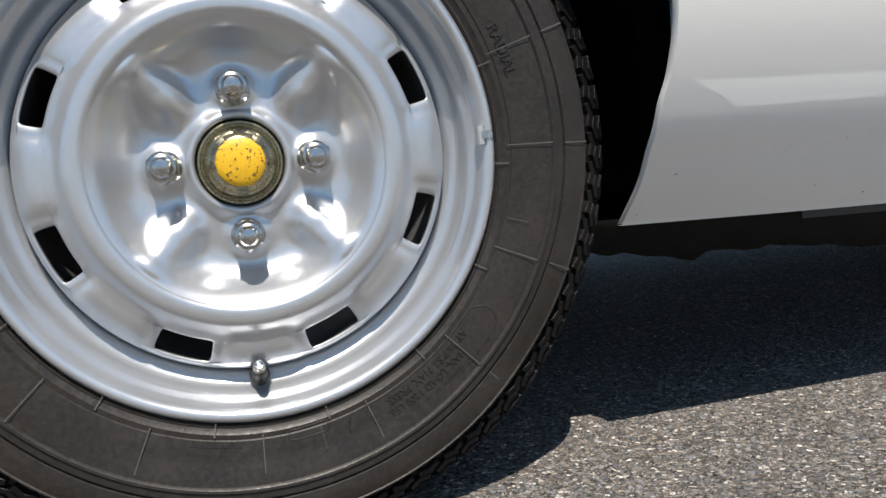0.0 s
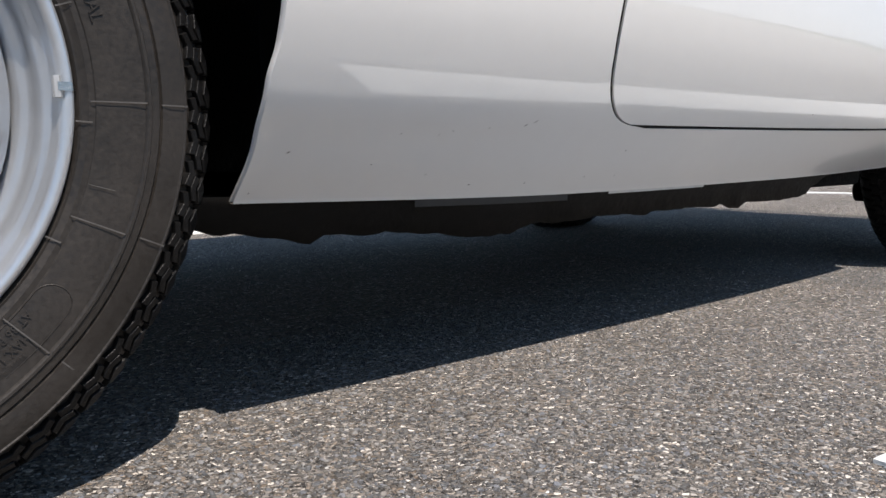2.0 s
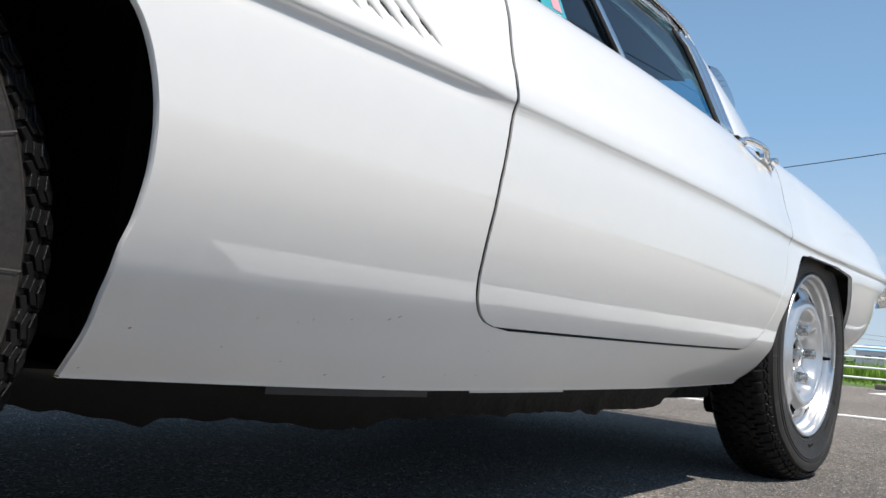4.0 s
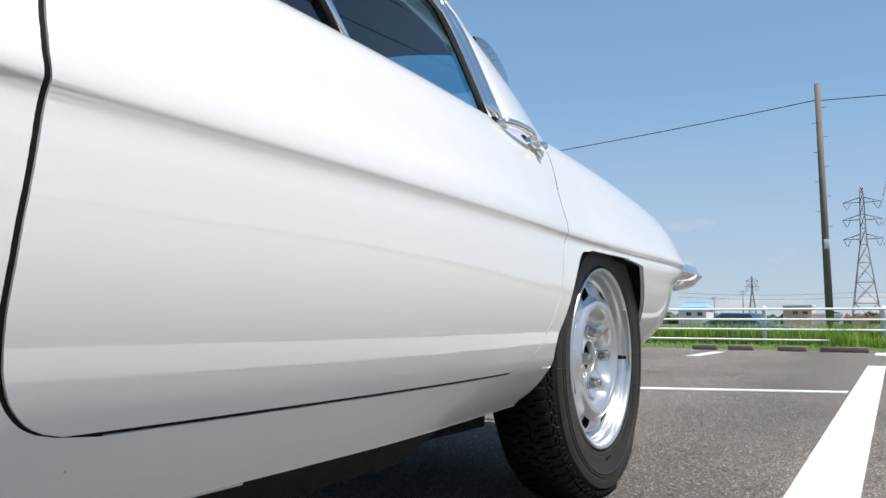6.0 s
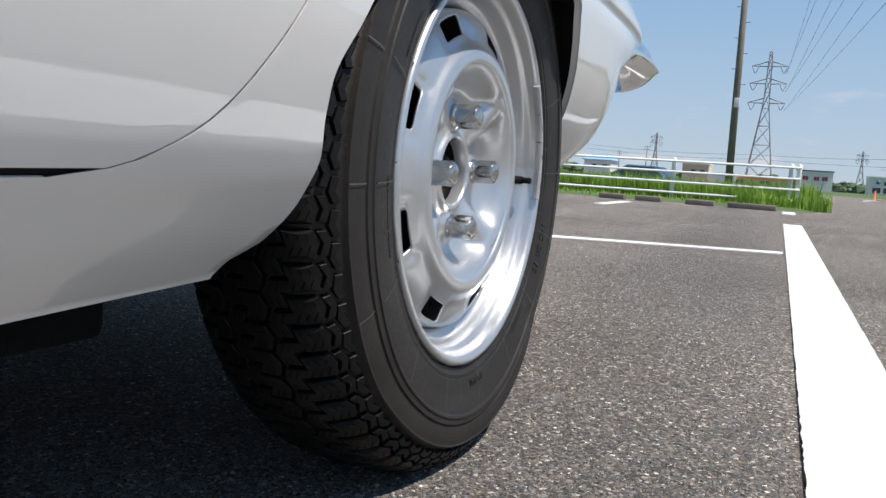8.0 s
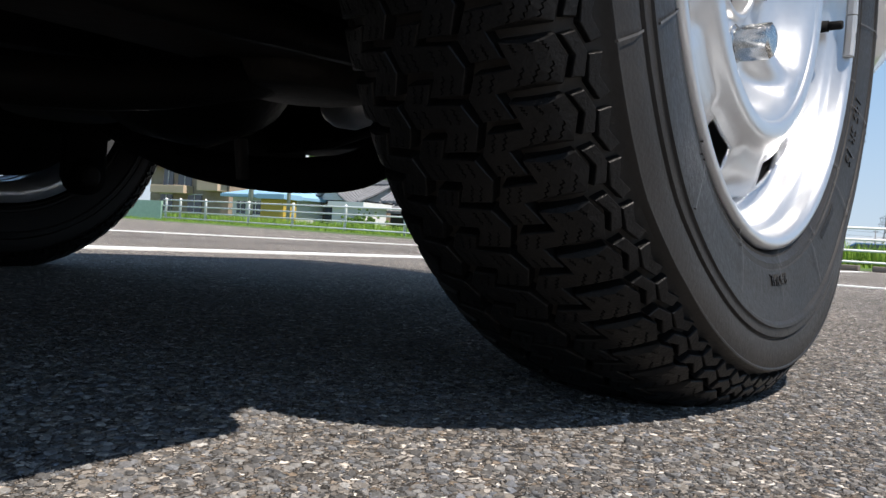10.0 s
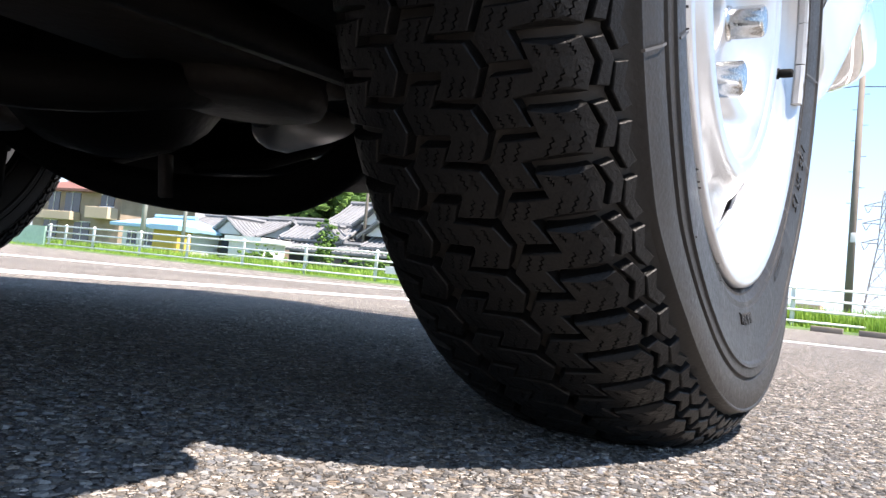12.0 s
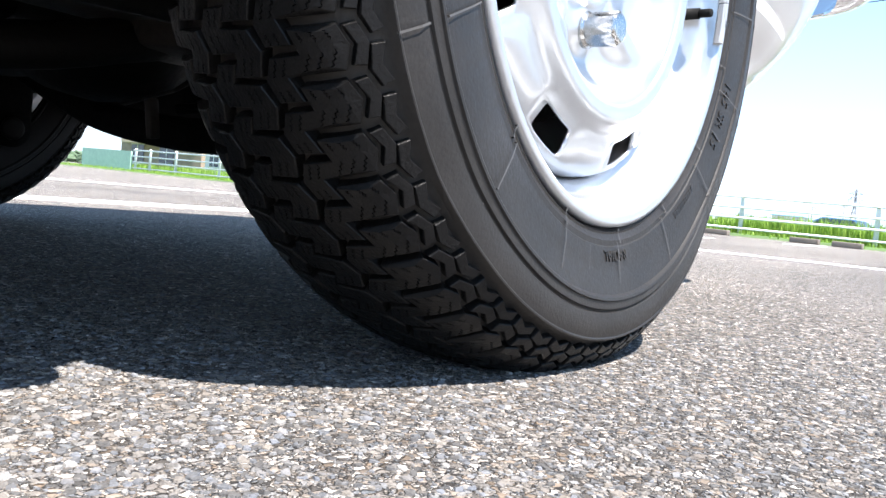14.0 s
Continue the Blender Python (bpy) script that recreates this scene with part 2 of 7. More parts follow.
def stone_material():
    """Bits of grey, blue-grey, tan and pale stone with dusty, pitted faces."""
    m = material("crushed_stone", (0.1, 0.1, 0.1), 0.85, spec=0.15, bump=0.0006, bump_scale=700)
    n = m.node_tree.nodes
    b = n["Principled BSDF"]
    geo, ramp = n.new("ShaderNodeNewGeometry"), n.new("ShaderNodeValToRGB")
    r = ramp.color_ramp
    r.interpolation = "LINEAR"
    r.elements[0].position, r.elements[0].color = 0.0, (0.09, 0.088, 0.086, 1)
    r.elements[1].position, r.elements[1].color = 1.0, (0.30, 0.292, 0.278, 1)
    for q, c in ((0.22, (0.10, 0.097, 0.094)), (0.40, (0.13, 0.135, 0.145)), (0.55, (0.16, 0.15, 0.14)), (0.70, (0.20, 0.18, 0.155)), (0.80, (0.17, 0.18, 0.20)), (0.92, (0.225, 0.219, 0.209))):
        r.elements.new(q).color = (*c, 1)
    link(m, geo.outputs["Random Per Island"], ramp.inputs[0])
    co, speck, sc = n.new("ShaderNodeTexCoord"), n.new("ShaderNodeTexNoise"), n.new("ShaderNodeVectorMath")
    speck.inputs["Scale"].default_value, speck.inputs["Detail"].default_value = 600, 4
    link(m, co.outputs["Object"], speck.inputs["Vector"])
    mr = n.new("ShaderNodeMapRange")
    mr.inputs["From Min"].default_value, mr.inputs["From Max"].default_value = 0.3, 0.7
    mr.inputs["To Min"].default_value, mr.inputs["To Max"].default_value = 0.82, 1.34
    link(m, speck.outputs["Fac"], mr.inputs["Value"])
    sc.operation = "SCALE"
    link(m, ramp.outputs[0], sc.inputs[0])
    link(m, mr.outputs[0], sc.inputs["Scale"])
    link(m, sc.outputs[0], b.inputs["Base Color"])
    return m


M_STONE = stone_material()


def chipped_material():
    """Yellow paint with chips through to dark metal."""
    m = material("chipped_yellow_paint", (0.76, 0.43, 0.014), 0.5, vary=0.25, scale=60, bump=0.0005, bump_scale=160)
    n = m.node_tree.nodes
    b = n["Principled BSDF"]
    src = b.inputs["Base Color"].links[0].from_socket
    co, chips, big = n.new("ShaderNodeTexCoord"), n.new("ShaderNodeTexNoise"), n.new("ShaderNodeTexNoise")
    chips.inputs["Scale"].default_value, chips.inputs["Detail"].default_value = 420, 5
    big.inputs["Scale"].default_value = 210
    ramp, mix, add = n.new("ShaderNodeMapRange"), n.new("ShaderNodeMix"), n.new("ShaderNodeMath")
    add.operation = "ADD"
    for k in (chips, big):
        link(m, co.outputs["Object"], k.inputs["Vector"])
    link(m, chips.outputs["Fac"], add.inputs[0])
    link(m, big.outputs["Fac"], add.inputs[1])
    ramp.inputs["From Min"].default_value, ramp.inputs["From Max"].default_value = 1.18, 1.24
    link(m, add.outputs[0], ramp.inputs["Value"])
    mix.data_type = "RGBA"
    link(m, ramp.outputs[0], mix.inputs[0])
    link(m, src, mix.inputs[6])
    mix.inputs[7].default_value = (0.16, 0.08, 0.02, 1)
    link(m, mix.outputs[2], b.inputs["Base Color"])
    return m


M_CAP = chipped_material()
M_LINE = material("road_paint", (0.74, 0.74, 0.72), 0.6, vary=0.12, scale=6, bump=0.0025, bump_scale=110)
M_FIELD = material("field", (0.07, 0.12, 0.03), 0.9, vary=0.4, scale=0.6, bump=0.02, bump_scale=4)
M_DARKSTEEL = material("dark_steel", (0.03, 0.028, 0.026), 0.5, metal=0.4, vary=0.3, scale=3)
M_POLE = material("weathered_concrete_pole", (0.16, 0.14, 0.12), 0.85, vary=0.25, scale=1.5)
M_PALEPOLE = material("pale_concrete_pole", (0.38, 0.37, 0.35), 0.85, vary=0.2, scale=1.5)
M_PYLON = material("galvanised_lattice", (0.20, 0.21, 0.22), 0.6, metal=0.3, vary=0.1, scale=0.3)


# ---- building tools ----
def part(name, bm, mat, parent=None, label="", smooth=True):
    me = bpy.data.meshes.new(name)
    bm.normal_update()
    bm.to_mesh(me)
    bm.free()
    me.materials.append(mat)
    if smooth:
        me.shade_smooth()
    ob = new(name, me)
    if parent is not None:
        ob.parent = parent
    if label:
        tagged(ob, label)
    return ob


def sharp(ob, angle=35):
    ob.data.set_sharp_from_angle(angle=radians(angle))
    return ob


def empty(name, loc=(0, 0, 0), rz=0.0):
    ob = new(name)
    ob.location = loc
    ob.rotation_euler = (0, 0, radians(rz))
    return ob


def box(bm, lo, hi, m=None, bevel=0.0):
    r = bmesh.ops.create_cube(bm, size=1.0)["verts"]
    c, s = [(a + b) / 2 for a, b in zip(lo, hi)], [b - a for a, b in zip(lo, hi)]
    for v in r:
        v.co = Vector((v.co.x * s[0] + c[0], v.co.y * s[1] + c[1], v.co.z * s[2] + c[2]))
    if bevel:
        es = list({e for v in r for e in v.link_edges})
        out = bmesh.ops.bevel(bm, geom=es, offset=bevel, segments=2, affect="EDGES", profile=0.6)
        r = list({v for f in out["faces"] for v in f.verts} | {v for v in r if v.is_valid})
    if m is not None:
        bmesh.ops.transform(bm, matrix=m, verts=r)
    return r


def tube(bm, path, radius, sides=10, caps=True):
    """A round bar along points; radius a number or one for each point."""
    pts = [Vector(p) for p in path]
    rs = [radius] * len(pts) if isinstance(radius, (int, float)) else radius
    rings, up = [], Vector((0, 0, 1))
    for i, p in enumerate(pts):
        d = (pts[min(i + 1, len(pts) - 1)] - pts[max(i - 1, 0)]).normalized()
        a = d.cross(up if abs(d.z) < 0.95 else Vector((0, 1, 0))).normalized()
        b = a.cross(d).normalized()
        rings.append([bm.verts.new(p + rs[i] * (math.cos(k) * a + math.sin(k) * b)) for k in [2 * math.pi * j / sides for j in range(sides)]])
    for r0, r1 in zip(rings, rings[1:]):
        for j in range(sides):
            bm.faces.new((r0[j], r0[(j + 1) % sides], r1[(j + 1) % sides], r1[j]))
    if caps:
        bm.faces.new(rings[0][::-1])
        bm.faces.new(rings[-1])


def lathe(bm, profile, steps=96, lo=0.0, hi=360.0):
    """Turns (radius, y) points about the y axis."""
    full = abs(hi - lo - 360) < 1e-6
    ks = [radians(lo + (hi - lo) * j / steps) for j in range(steps if full else steps + 1)]
    rings = [[bm.verts.new((r * math.cos(k), y, r * math.sin(k))) for k in ks] for r, y in profile]
    for r0, r1 in zip(rings, rings[1:]):
        for j in range(len(ks) if full else len(ks) - 1):
            k = (j + 1) % len(ks)
            bm.faces.new((r0[j], r0[k], r1[k], r1[j]))
    return rings


def smoothed(pts, n):
    """n points along a Catmull-Rom curve through pts."""
    p = [Vector(q) for q in pts]
    out = []
    for i in range(n):
        u = i / (n - 1) * (len(p) - 1)
        k = min(int(u), len(p) - 2)
        f = u - k
        a, b, c, d = p[max(k - 1, 0)], p[k], p[k + 1], p[min(k + 2, len(p) - 1)]
        out.append(0.5 * ((2 * b) + (c - a) * f + (2 * a - 5 * b + 4 * c - d) * f * f + (3 * b - a - 3 * c + d) * f ** 3))
    return out


def ease(x, xs, ys):
    """Smooth interpolation through a short table, with no overshoot."""
    if x <= xs[0]:
        return ys[0]
    if x >= xs[-1]:
        return ys[-1]
    i = max(k for k in range(len(xs) - 1) if xs[k] <= x)

    def slope(k):
        if k in (0, len(xs) - 1):
            return 0.0 if len(xs) > 2 else (ys[-1] - ys[0]) / (xs[-1] - xs[0])
        p, q = (ys[k] - ys[k - 1]) / (xs[k] - xs[k - 1]), (ys[k + 1] - ys[k]) / (xs[k + 1] - xs[k])
        return 0.0 if p * q <= 0 else 2 * p * q / (p + q)
    h = xs[i + 1] - xs[i]
    f = (x - xs[i]) / h
    return (2 * f ** 3 - 3 * f * f + 1) * ys[i] + (f ** 3 - 2 * f * f + f) * h * slope(i) + (3 * f * f - 2 * f ** 3) * ys[i + 1] + (f ** 3 - f * f) * h * slope(i + 1)


def linear(x, xs, ys):
    if x <= xs[0]:
        return ys[0]
    for a, b, p, q in zip(xs, xs[1:], ys, ys[1:]):
        if x <= b:
            return p + (q - p) * (x - a) / (b - a)
    return ys[-1]

# ---- ground and markings ----
def slab(bm, corners, z0, z1):
    lo = [bm.verts.new((x, y, z0)) for x, y in corners]
    hi = [bm.verts.new((x, y, z1)) for x, y in corners]
    bm.faces.new(hi)
    bm.faces.new(lo[::-1])
    for i in range(len(corners)):
        j = (i + 1) % len(corners)
        bm.faces.new((lo[i], lo[j], hi[j], hi[i]))


bm = bmesh.new()
ks = [-4000, -400, -60, -15, -6, -3, -1, 0, 1, 2, 3, 4, 6, 9, 13.2]
js = [-4000, -400, -60, -15, -5, -2, -1, -0.5, 0, 0.5, 1, 2, 4, 8, 20, 60, 400, 4000]
vs = [[bm.verts.new((x, y, 0)) for y in js] for x in ks + [60, 400, 4000]]
for a, b in zip(vs, vs[1:]):
    for i in range(len(js) - 1):
        bm.faces.new((a[i], b[i], b[i + 1], a[i + 1]))
ground = part("ground", bm, M_ASPHALT, smooth=False)
tagged(ground, "weathered grey asphalt car park with exposed pale stones", "asphalt ground", kind="structure")


def crushed_stones(name, count, x0, x1, y0, y1, near, reach, small, large, seed):
    """Angular flat-topped stones that stand a little proud of the binder, thinning out away from a spot."""
    rg = np.random.RandomState(seed)
    x, y = rg.uniform(x0, x1, count * 3), rg.uniform(y0, y1, count * 3)
    keep = rg.uniform(0, 1, count * 3) < np.clip(1.15 - np.hypot(x - near[0], y - near[1]) / reach, 0.0, 1.0)
    keep &= (y > -0.355 + 0.0136 * x) | (x < 0.72)
    x, y = x[keep][:count], y[keep][:count]
    n = len(x)
    size = small + (large - small) * rg.uniform(0, 1, n) ** 3.4
    rise = np.minimum(size * rg.uniform(0.05, 0.20, n), 0.0009)
    turn, long = rg.uniform(0, 6.283, n), rg.uniform(0.62, 1.0, n)
    tilt = rg.normal(0, 0.16, (n, 2))
    verts = np.zeros((n, 12, 3))
    for k in range(6):
        a = k * 1.0472 + rg.uniform(-0.35, 0.35, n)
        r = size * 0.5 * rg.uniform(0.75, 1.15, n)
        px, py = r * np.cos(a), r * np.sin(a) * long
        for ring, f in ((0, 1.0), (1, 0.72)):
            f = f if ring == 0 else rg.uniform(0.58, 0.84, n)
            qx, qy = px * f, py * f
            verts[:, ring * 6 + k, 0] = x + qx * np.cos(turn) - qy * np.sin(turn)
            verts[:, ring * 6 + k, 1] = y + qx * np.sin(turn) + qy * np.cos(turn)
            verts[:, ring * 6 + k, 2] = -0.0006 if ring == 0 else np.maximum(rise + tilt[:, 0] * qx + tilt[:, 1] * qy, 0.0002)
    base = np.arange(n)[:, None] * 12
    quads = [base + np.array([[k, (k + 1) % 6, 6 + (k + 1) % 6, 6 + k]]) for k in range(6)]
    tops = base + np.array([[6, 7, 8, 9, 10, 11]])
    loops = np.concatenate([q.ravel() for q in quads] + [tops.ravel()])
    sizes = np.concatenate([np.full(6 * n, 4), np.full(n, 6)])
    me = bpy.data.meshes.new(name)
    me.vertices.add(n * 12)
    me.vertices.foreach_set("co", verts.ravel())
    me.loops.add(len(loops))
    me.loops.foreach_set("vertex_index", loops.astype(np.int32))
    me.polygons.add(len(sizes))
    me.polygons.foreach_set("loop_start", np.concatenate([[0], np.cumsum(sizes)[:-1]]).astype(np.int32))
    me.update(calc_edges=True)
    me.validate()
    me.shade_flat()
    me.materials.append(M_STONE)
    ob = new(name, me)
    return tagged(ob, "pale and grey crushed stones bedded in the asphalt", "stones", kind="stuff")


crushed_stones("asphalt_stones", 62000, 1.66, 3.0, -0.34, 1.2, (1.7, 0.05), 1.0, 0.0014, 0.0076, 11)
crushed_stones("asphalt_stones", 36000, 0.1, 1.9, -0.42, 0.40, (0.6, 0.0), 1.5, 0.0020, 0.0085, 12)


def painted(name, corners, label):
    """A stripe of road paint with slightly ragged edges, 4 mm thick."""
    bm = bmesh.new()
    rng = random.Random(len(label) + int(corners[0][0] * 10))
    ring = []
    for i, (x, y) in enumerate(corners):
        X, Y = corners[(i + 1) % len(corners)]
        n = max(2, min(700, int(math.hypot(X - x, Y - y) / 0.012)))
        for k in range(n):
            f = k / n
            ring.append((x + (X - x) * f + rng.uniform(-0.0013, 0.0013), y + (Y - y) * f + rng.uniform(-0.0013, 0.0013)))
    slab(bm, ring, -0.002, 0.004)
    bmesh.ops.triangulate(bm, faces=[f for f in bm.faces if len(f.verts) > 4])
    ob = part(name, bm, M_LINE, smooth=False)
    return tagged(ob, label, "road marking", kind="structure")


def bay_line(y, x0, x1, w=0.15):
    painted("bay_line", [(x0, y + 0.0136 * x0 - w / 2), (x1, y + 0.0136 * x1 - w / 2), (x1, y + 0.0136 * x1 + w / 2), (x0, y + 0.0136 * x0 + w / 2)],
            "worn white painted parking bay line on asphalt")


bay_line(-0.452, 0.74, 9.0)
bay_line(-0.452, 12.0, 13.0)
bay_line(1.99, 0.4, 9.0)
bay_line(4.4, 0.4, 9.0)
bay_line(1.55, 10.4, 12.1)
painted("cross_line", [(5.55, -0.285), (5.68, -0.285), (4.886, 1.976), (4.766, 1.976)], "worn white painted cross line behind the parking bay")

# ---- the car ----
YC = 0.69          # the car's middle plane
WR = 0.312         # height of the wheel centres
XR = 2.214         # rear axle
car = empty("car", (1.1, YC, 0))
tagged(car, "white vintage two-door sports coupe parked on asphalt", "car")
CARM = Matrix.Translation((-1.1, -YC, 0))


def car_part(name, bm, mat, label="", mirror=False, smooth=True, parent=None):
    """Links a mesh that is given in world metres under the car (or under a part of it)."""
    if mirror:
        for v in bm.verts:
            v.co.y = 2 * YC - v.co.y
        bmesh.ops.reverse_faces(bm, faces=bm.faces[:])
    bmesh.ops.transform(bm, matrix=CARM, verts=bm.verts[:])
    return part(name, bm, mat, parent or car, label, smooth)


PROFILE = [(0.045, 0.220), (0.020, 0.250), (-0.010, 0.280), (-0.0376, 0.305), (-0.0502, 0.330), (-0.0624, 0.360), (-0.0728, 0.392), (-0.0802, 0.425), (-0.0843, 0.455), (-0.0872, 0.490), (-0.0884, 0.515),
           (-0.0886, 0.534), (-0.0884, 0.545), (-0.0908, 0.5525), (-0.0955, 0.5590), (-0.0956, 0.570), (-0.0896, 0.588), (-0.0805, 0.612), (-0.0725, 0.636), (-0.0570, 0.684), (-0.0270, 0.735), (0.020, 0.767), (0.056, 0.783), (0.085, 0.789)]
ROWS = 139


def side(k, x):
    """The body's outer surface at row k (0 sill .. 1 belt) and length x: y and z."""
    pts = []
    dy = ease(x, (-0.6, -0.2, 0.35, 0.8, 1.1, 1.35, 1.6, 1.75, 1.87, 2.05, 2.6), (0.06, 0.03, 0.012, 0.0, 0.001, 0.006, 0.019, 0.031, 0.041, 0.049, 0.053))
    top = ease(x, (-0.9, -0.4, 0.2, 0.9, 1.70, 1.85, 2.0, 2.2, 2.5, 2.8, 3.1, 3.26), (0.35, 0.7, 0.95, 1.0, 1.0, 1.06, 1.10, 1.06, 0.936, 0.725, 0.35, 0.07))
    low = ease(x, (-0.9, -0.4, 0.0, 0.35, 0.8, 1.2, 1.83, 2.3, 2.55, 2.75, 2.85, 2.95, 3.05, 3.15, 3.3), (0.42, 0.30, 0.24, 0.226, 0.219, 0.221, 0.232, 0.265, 0.285, 0.288, 0.305, 0.345, 0.40, 0.46, 0.52))
    foot = ease(x, (0.0, 0.35, 0.8, 1.3, 1.84, 2.3), (0.045, 0.035, 0.016, 0.022, 0.044, 0.045))
    tuck = ease(x, (2.26, 2.44), (0.0, 1.0))
    soft = ease(x, (0.66, 0.80, 1.5, 1.9, 2.3), (0.0, 0.75, 0.75, 0.4, 0.2))
    for i, (y, z) in enumerate(PROFILE):
        if z > 0.572:
            z = 0.572 + (z - 0.572) * top
        else:
            z = low + (z - 0.22) * (0.572 - low) / 0.352
        if 12 <= i <= 15:
            y += ((-0.0899, -0.0916, -0.0926, -0.0921)[i - 12] - y) * soft
        if i < 3:
            y = -0.0365 + (foot + 0.0365) * (1.0, 0.60, 0.26)[i]
        y += dy * linear(z, (0.22, 0.56), (0.3, 1.0))
        if z < 0.54:
            y += (ease(z, (0.285, 0.30, 0.307, 0.33, 0.363, 0.40, 0.45, 0.50, 0.54), (0.20, 0.125, 0.10, 0.066, 0.028, 0.0, -0.020, -0.032, -0.038)) - y) * tuck
        pts.append((y, z, 0))
    u = k * (len(pts) - 1)
    i = min(int(u), len(pts) - 2)
    f = u - i
    a, b, c, d = [Vector(pts[min(max(i + j, 0), len(pts) - 1)]) for j in (-1, 0, 1, 2)]
    q = 0.5 * ((2 * b) + (c - a) * f + (2 * a - 5 * b + 4 * c - d) * f * f + (3 * b - a - 3 * c + d) * f ** 3)
    y, z = q.x, q.y
    # plan rounding at tail and nose
    for x0, ln in ((2.60, 0.68), (-0.35, -0.62)):
        s = (x - x0) / ln
        if s > 0:
            s = min(s, 1.0)
            e = linear(z, (0.50, 0.56), (2.2, 3.0)) if ln > 0 else 3.0
            y += (YC - y) * (1 - (1 - s ** e) ** (1 / e)) if s < 1 else (YC - y)
    return y, z


def row_z(k, x=1.2):
    return side(k, x)[1]


KS = [i / (ROWS - 1) for i in range(ROWS)]


def curve_x(tab):
    zs, xs = [p[0] for p in tab], [p[1] for p in tab]
    return lambda k: ease(row_z(k), zs, xs)


GAP_F = curve_x([(0.2960, 0.90), (0.2975, 0.871), (0.301, 0.833), (0.306, 0.810), (0.317, 0.790), (0.336, 0.773), (0.363, 0.762), (0.402, 0.7565), (0.443, 0.7575), (0.484, 0.761), (0.528, 0.765), (0.558, 0.7675), (0.580, 0.7655), (0.600, 0.767), (0.640, 0.773), (0.686, 0.779), (0.83, 0.800)])
GAP_R = curve_x([(0.2965, 1.64), (0.301, 1.672), (0.306, 1.69), (0.328, 1.730), (0.370, 1.765), (0.407, 1.788), (0.446, 1.811), (0.468, 1.816), (0.525, 1.828), (0.560, 1.847), (0.588, 1.848), (0.656, 1.859), (0.726, 1.886), (0.83, 1.92)])
ARCH_A = curve_x([(0.22, 0.350), (0.263, 0.352), (0.299, 0.349), (0.326, 0.349), (0.354, 0.353), (0.385, 0.354), (0.415, 0.352), (0.441, 0.348), (0.470, 0.340), (0.497, 0.328), (0.518, 0.312), (0.56, 0.275), (0.60, 0.228), (0.645, 0.15), (0.66, 0.09)])
ARCH_F = curve_x([(0.232, 1.842), (0.246, 1.862), (0.27, 1.868), (0.30, 1.856), (0.340, 1.836), (0.36, 1.832), (0.40, 1.851), (0.44, 1.875), (0.495, 1.913), (0.518, 1.932), (0.531, 1.955), (0.537, 2.01)])
ARCH_B = curve_x([(0.22, 2.57), (0.30, 2.535), (0.36, 2.497), (0.40, 2.475), (0.43, 2.459), (0.466, 2.435), (0.504, 2.406), (0.524, 2.395), (0.531, 2.34), (0.5375, 2.27)])
K_DOOR = min(KS, key=lambda k: abs(row_z(k) - 0.2975))
K_ARCH = min(KS, key=lambda k: abs(row_z(k) - 0.5375))
K_FRONT = min(KS, key=lambda k: abs(row_z(k) - 0.655))


def sheet(bm, ks, xl, xr, n, power=1.0):
    """A patch of the body's side between two edge curves."""
    rows = []
    for k in ks:
        a, b = xl(k), xr(k)
        rows.append([bm.verts.new((x, *side(k, x))) for x in [a + (b - a) * (j / n) ** power for j in range(n + 1)]])
    for r0, r1 in zip(rows, rows[1:]):
        for j in range(n):
            bm.faces.new((r0[j], r0[j + 1], r1[j + 1], r1[j]))
    return rows


def turn_in(bm, edge, depth, shift=(0, 0, 0), soft=0.0012):
    """Rolls an edge of sheet metal inwards, with a small radius."""
    prev = edge
    for dx, dy in ((0.35, 0.25), (0.8, 0.65), (1.0, 1.0), (1.0, depth / soft)):
        ring = [bm.verts.new(v.co + Vector((shift[0] * dx, soft * dy, shift[2] * dx))) for v in edge]
        for i in range(len(edge) - 1):
            bm.faces.new((prev[i], prev[i + 1], ring[i + 1], ring[i]))
        prev = ring


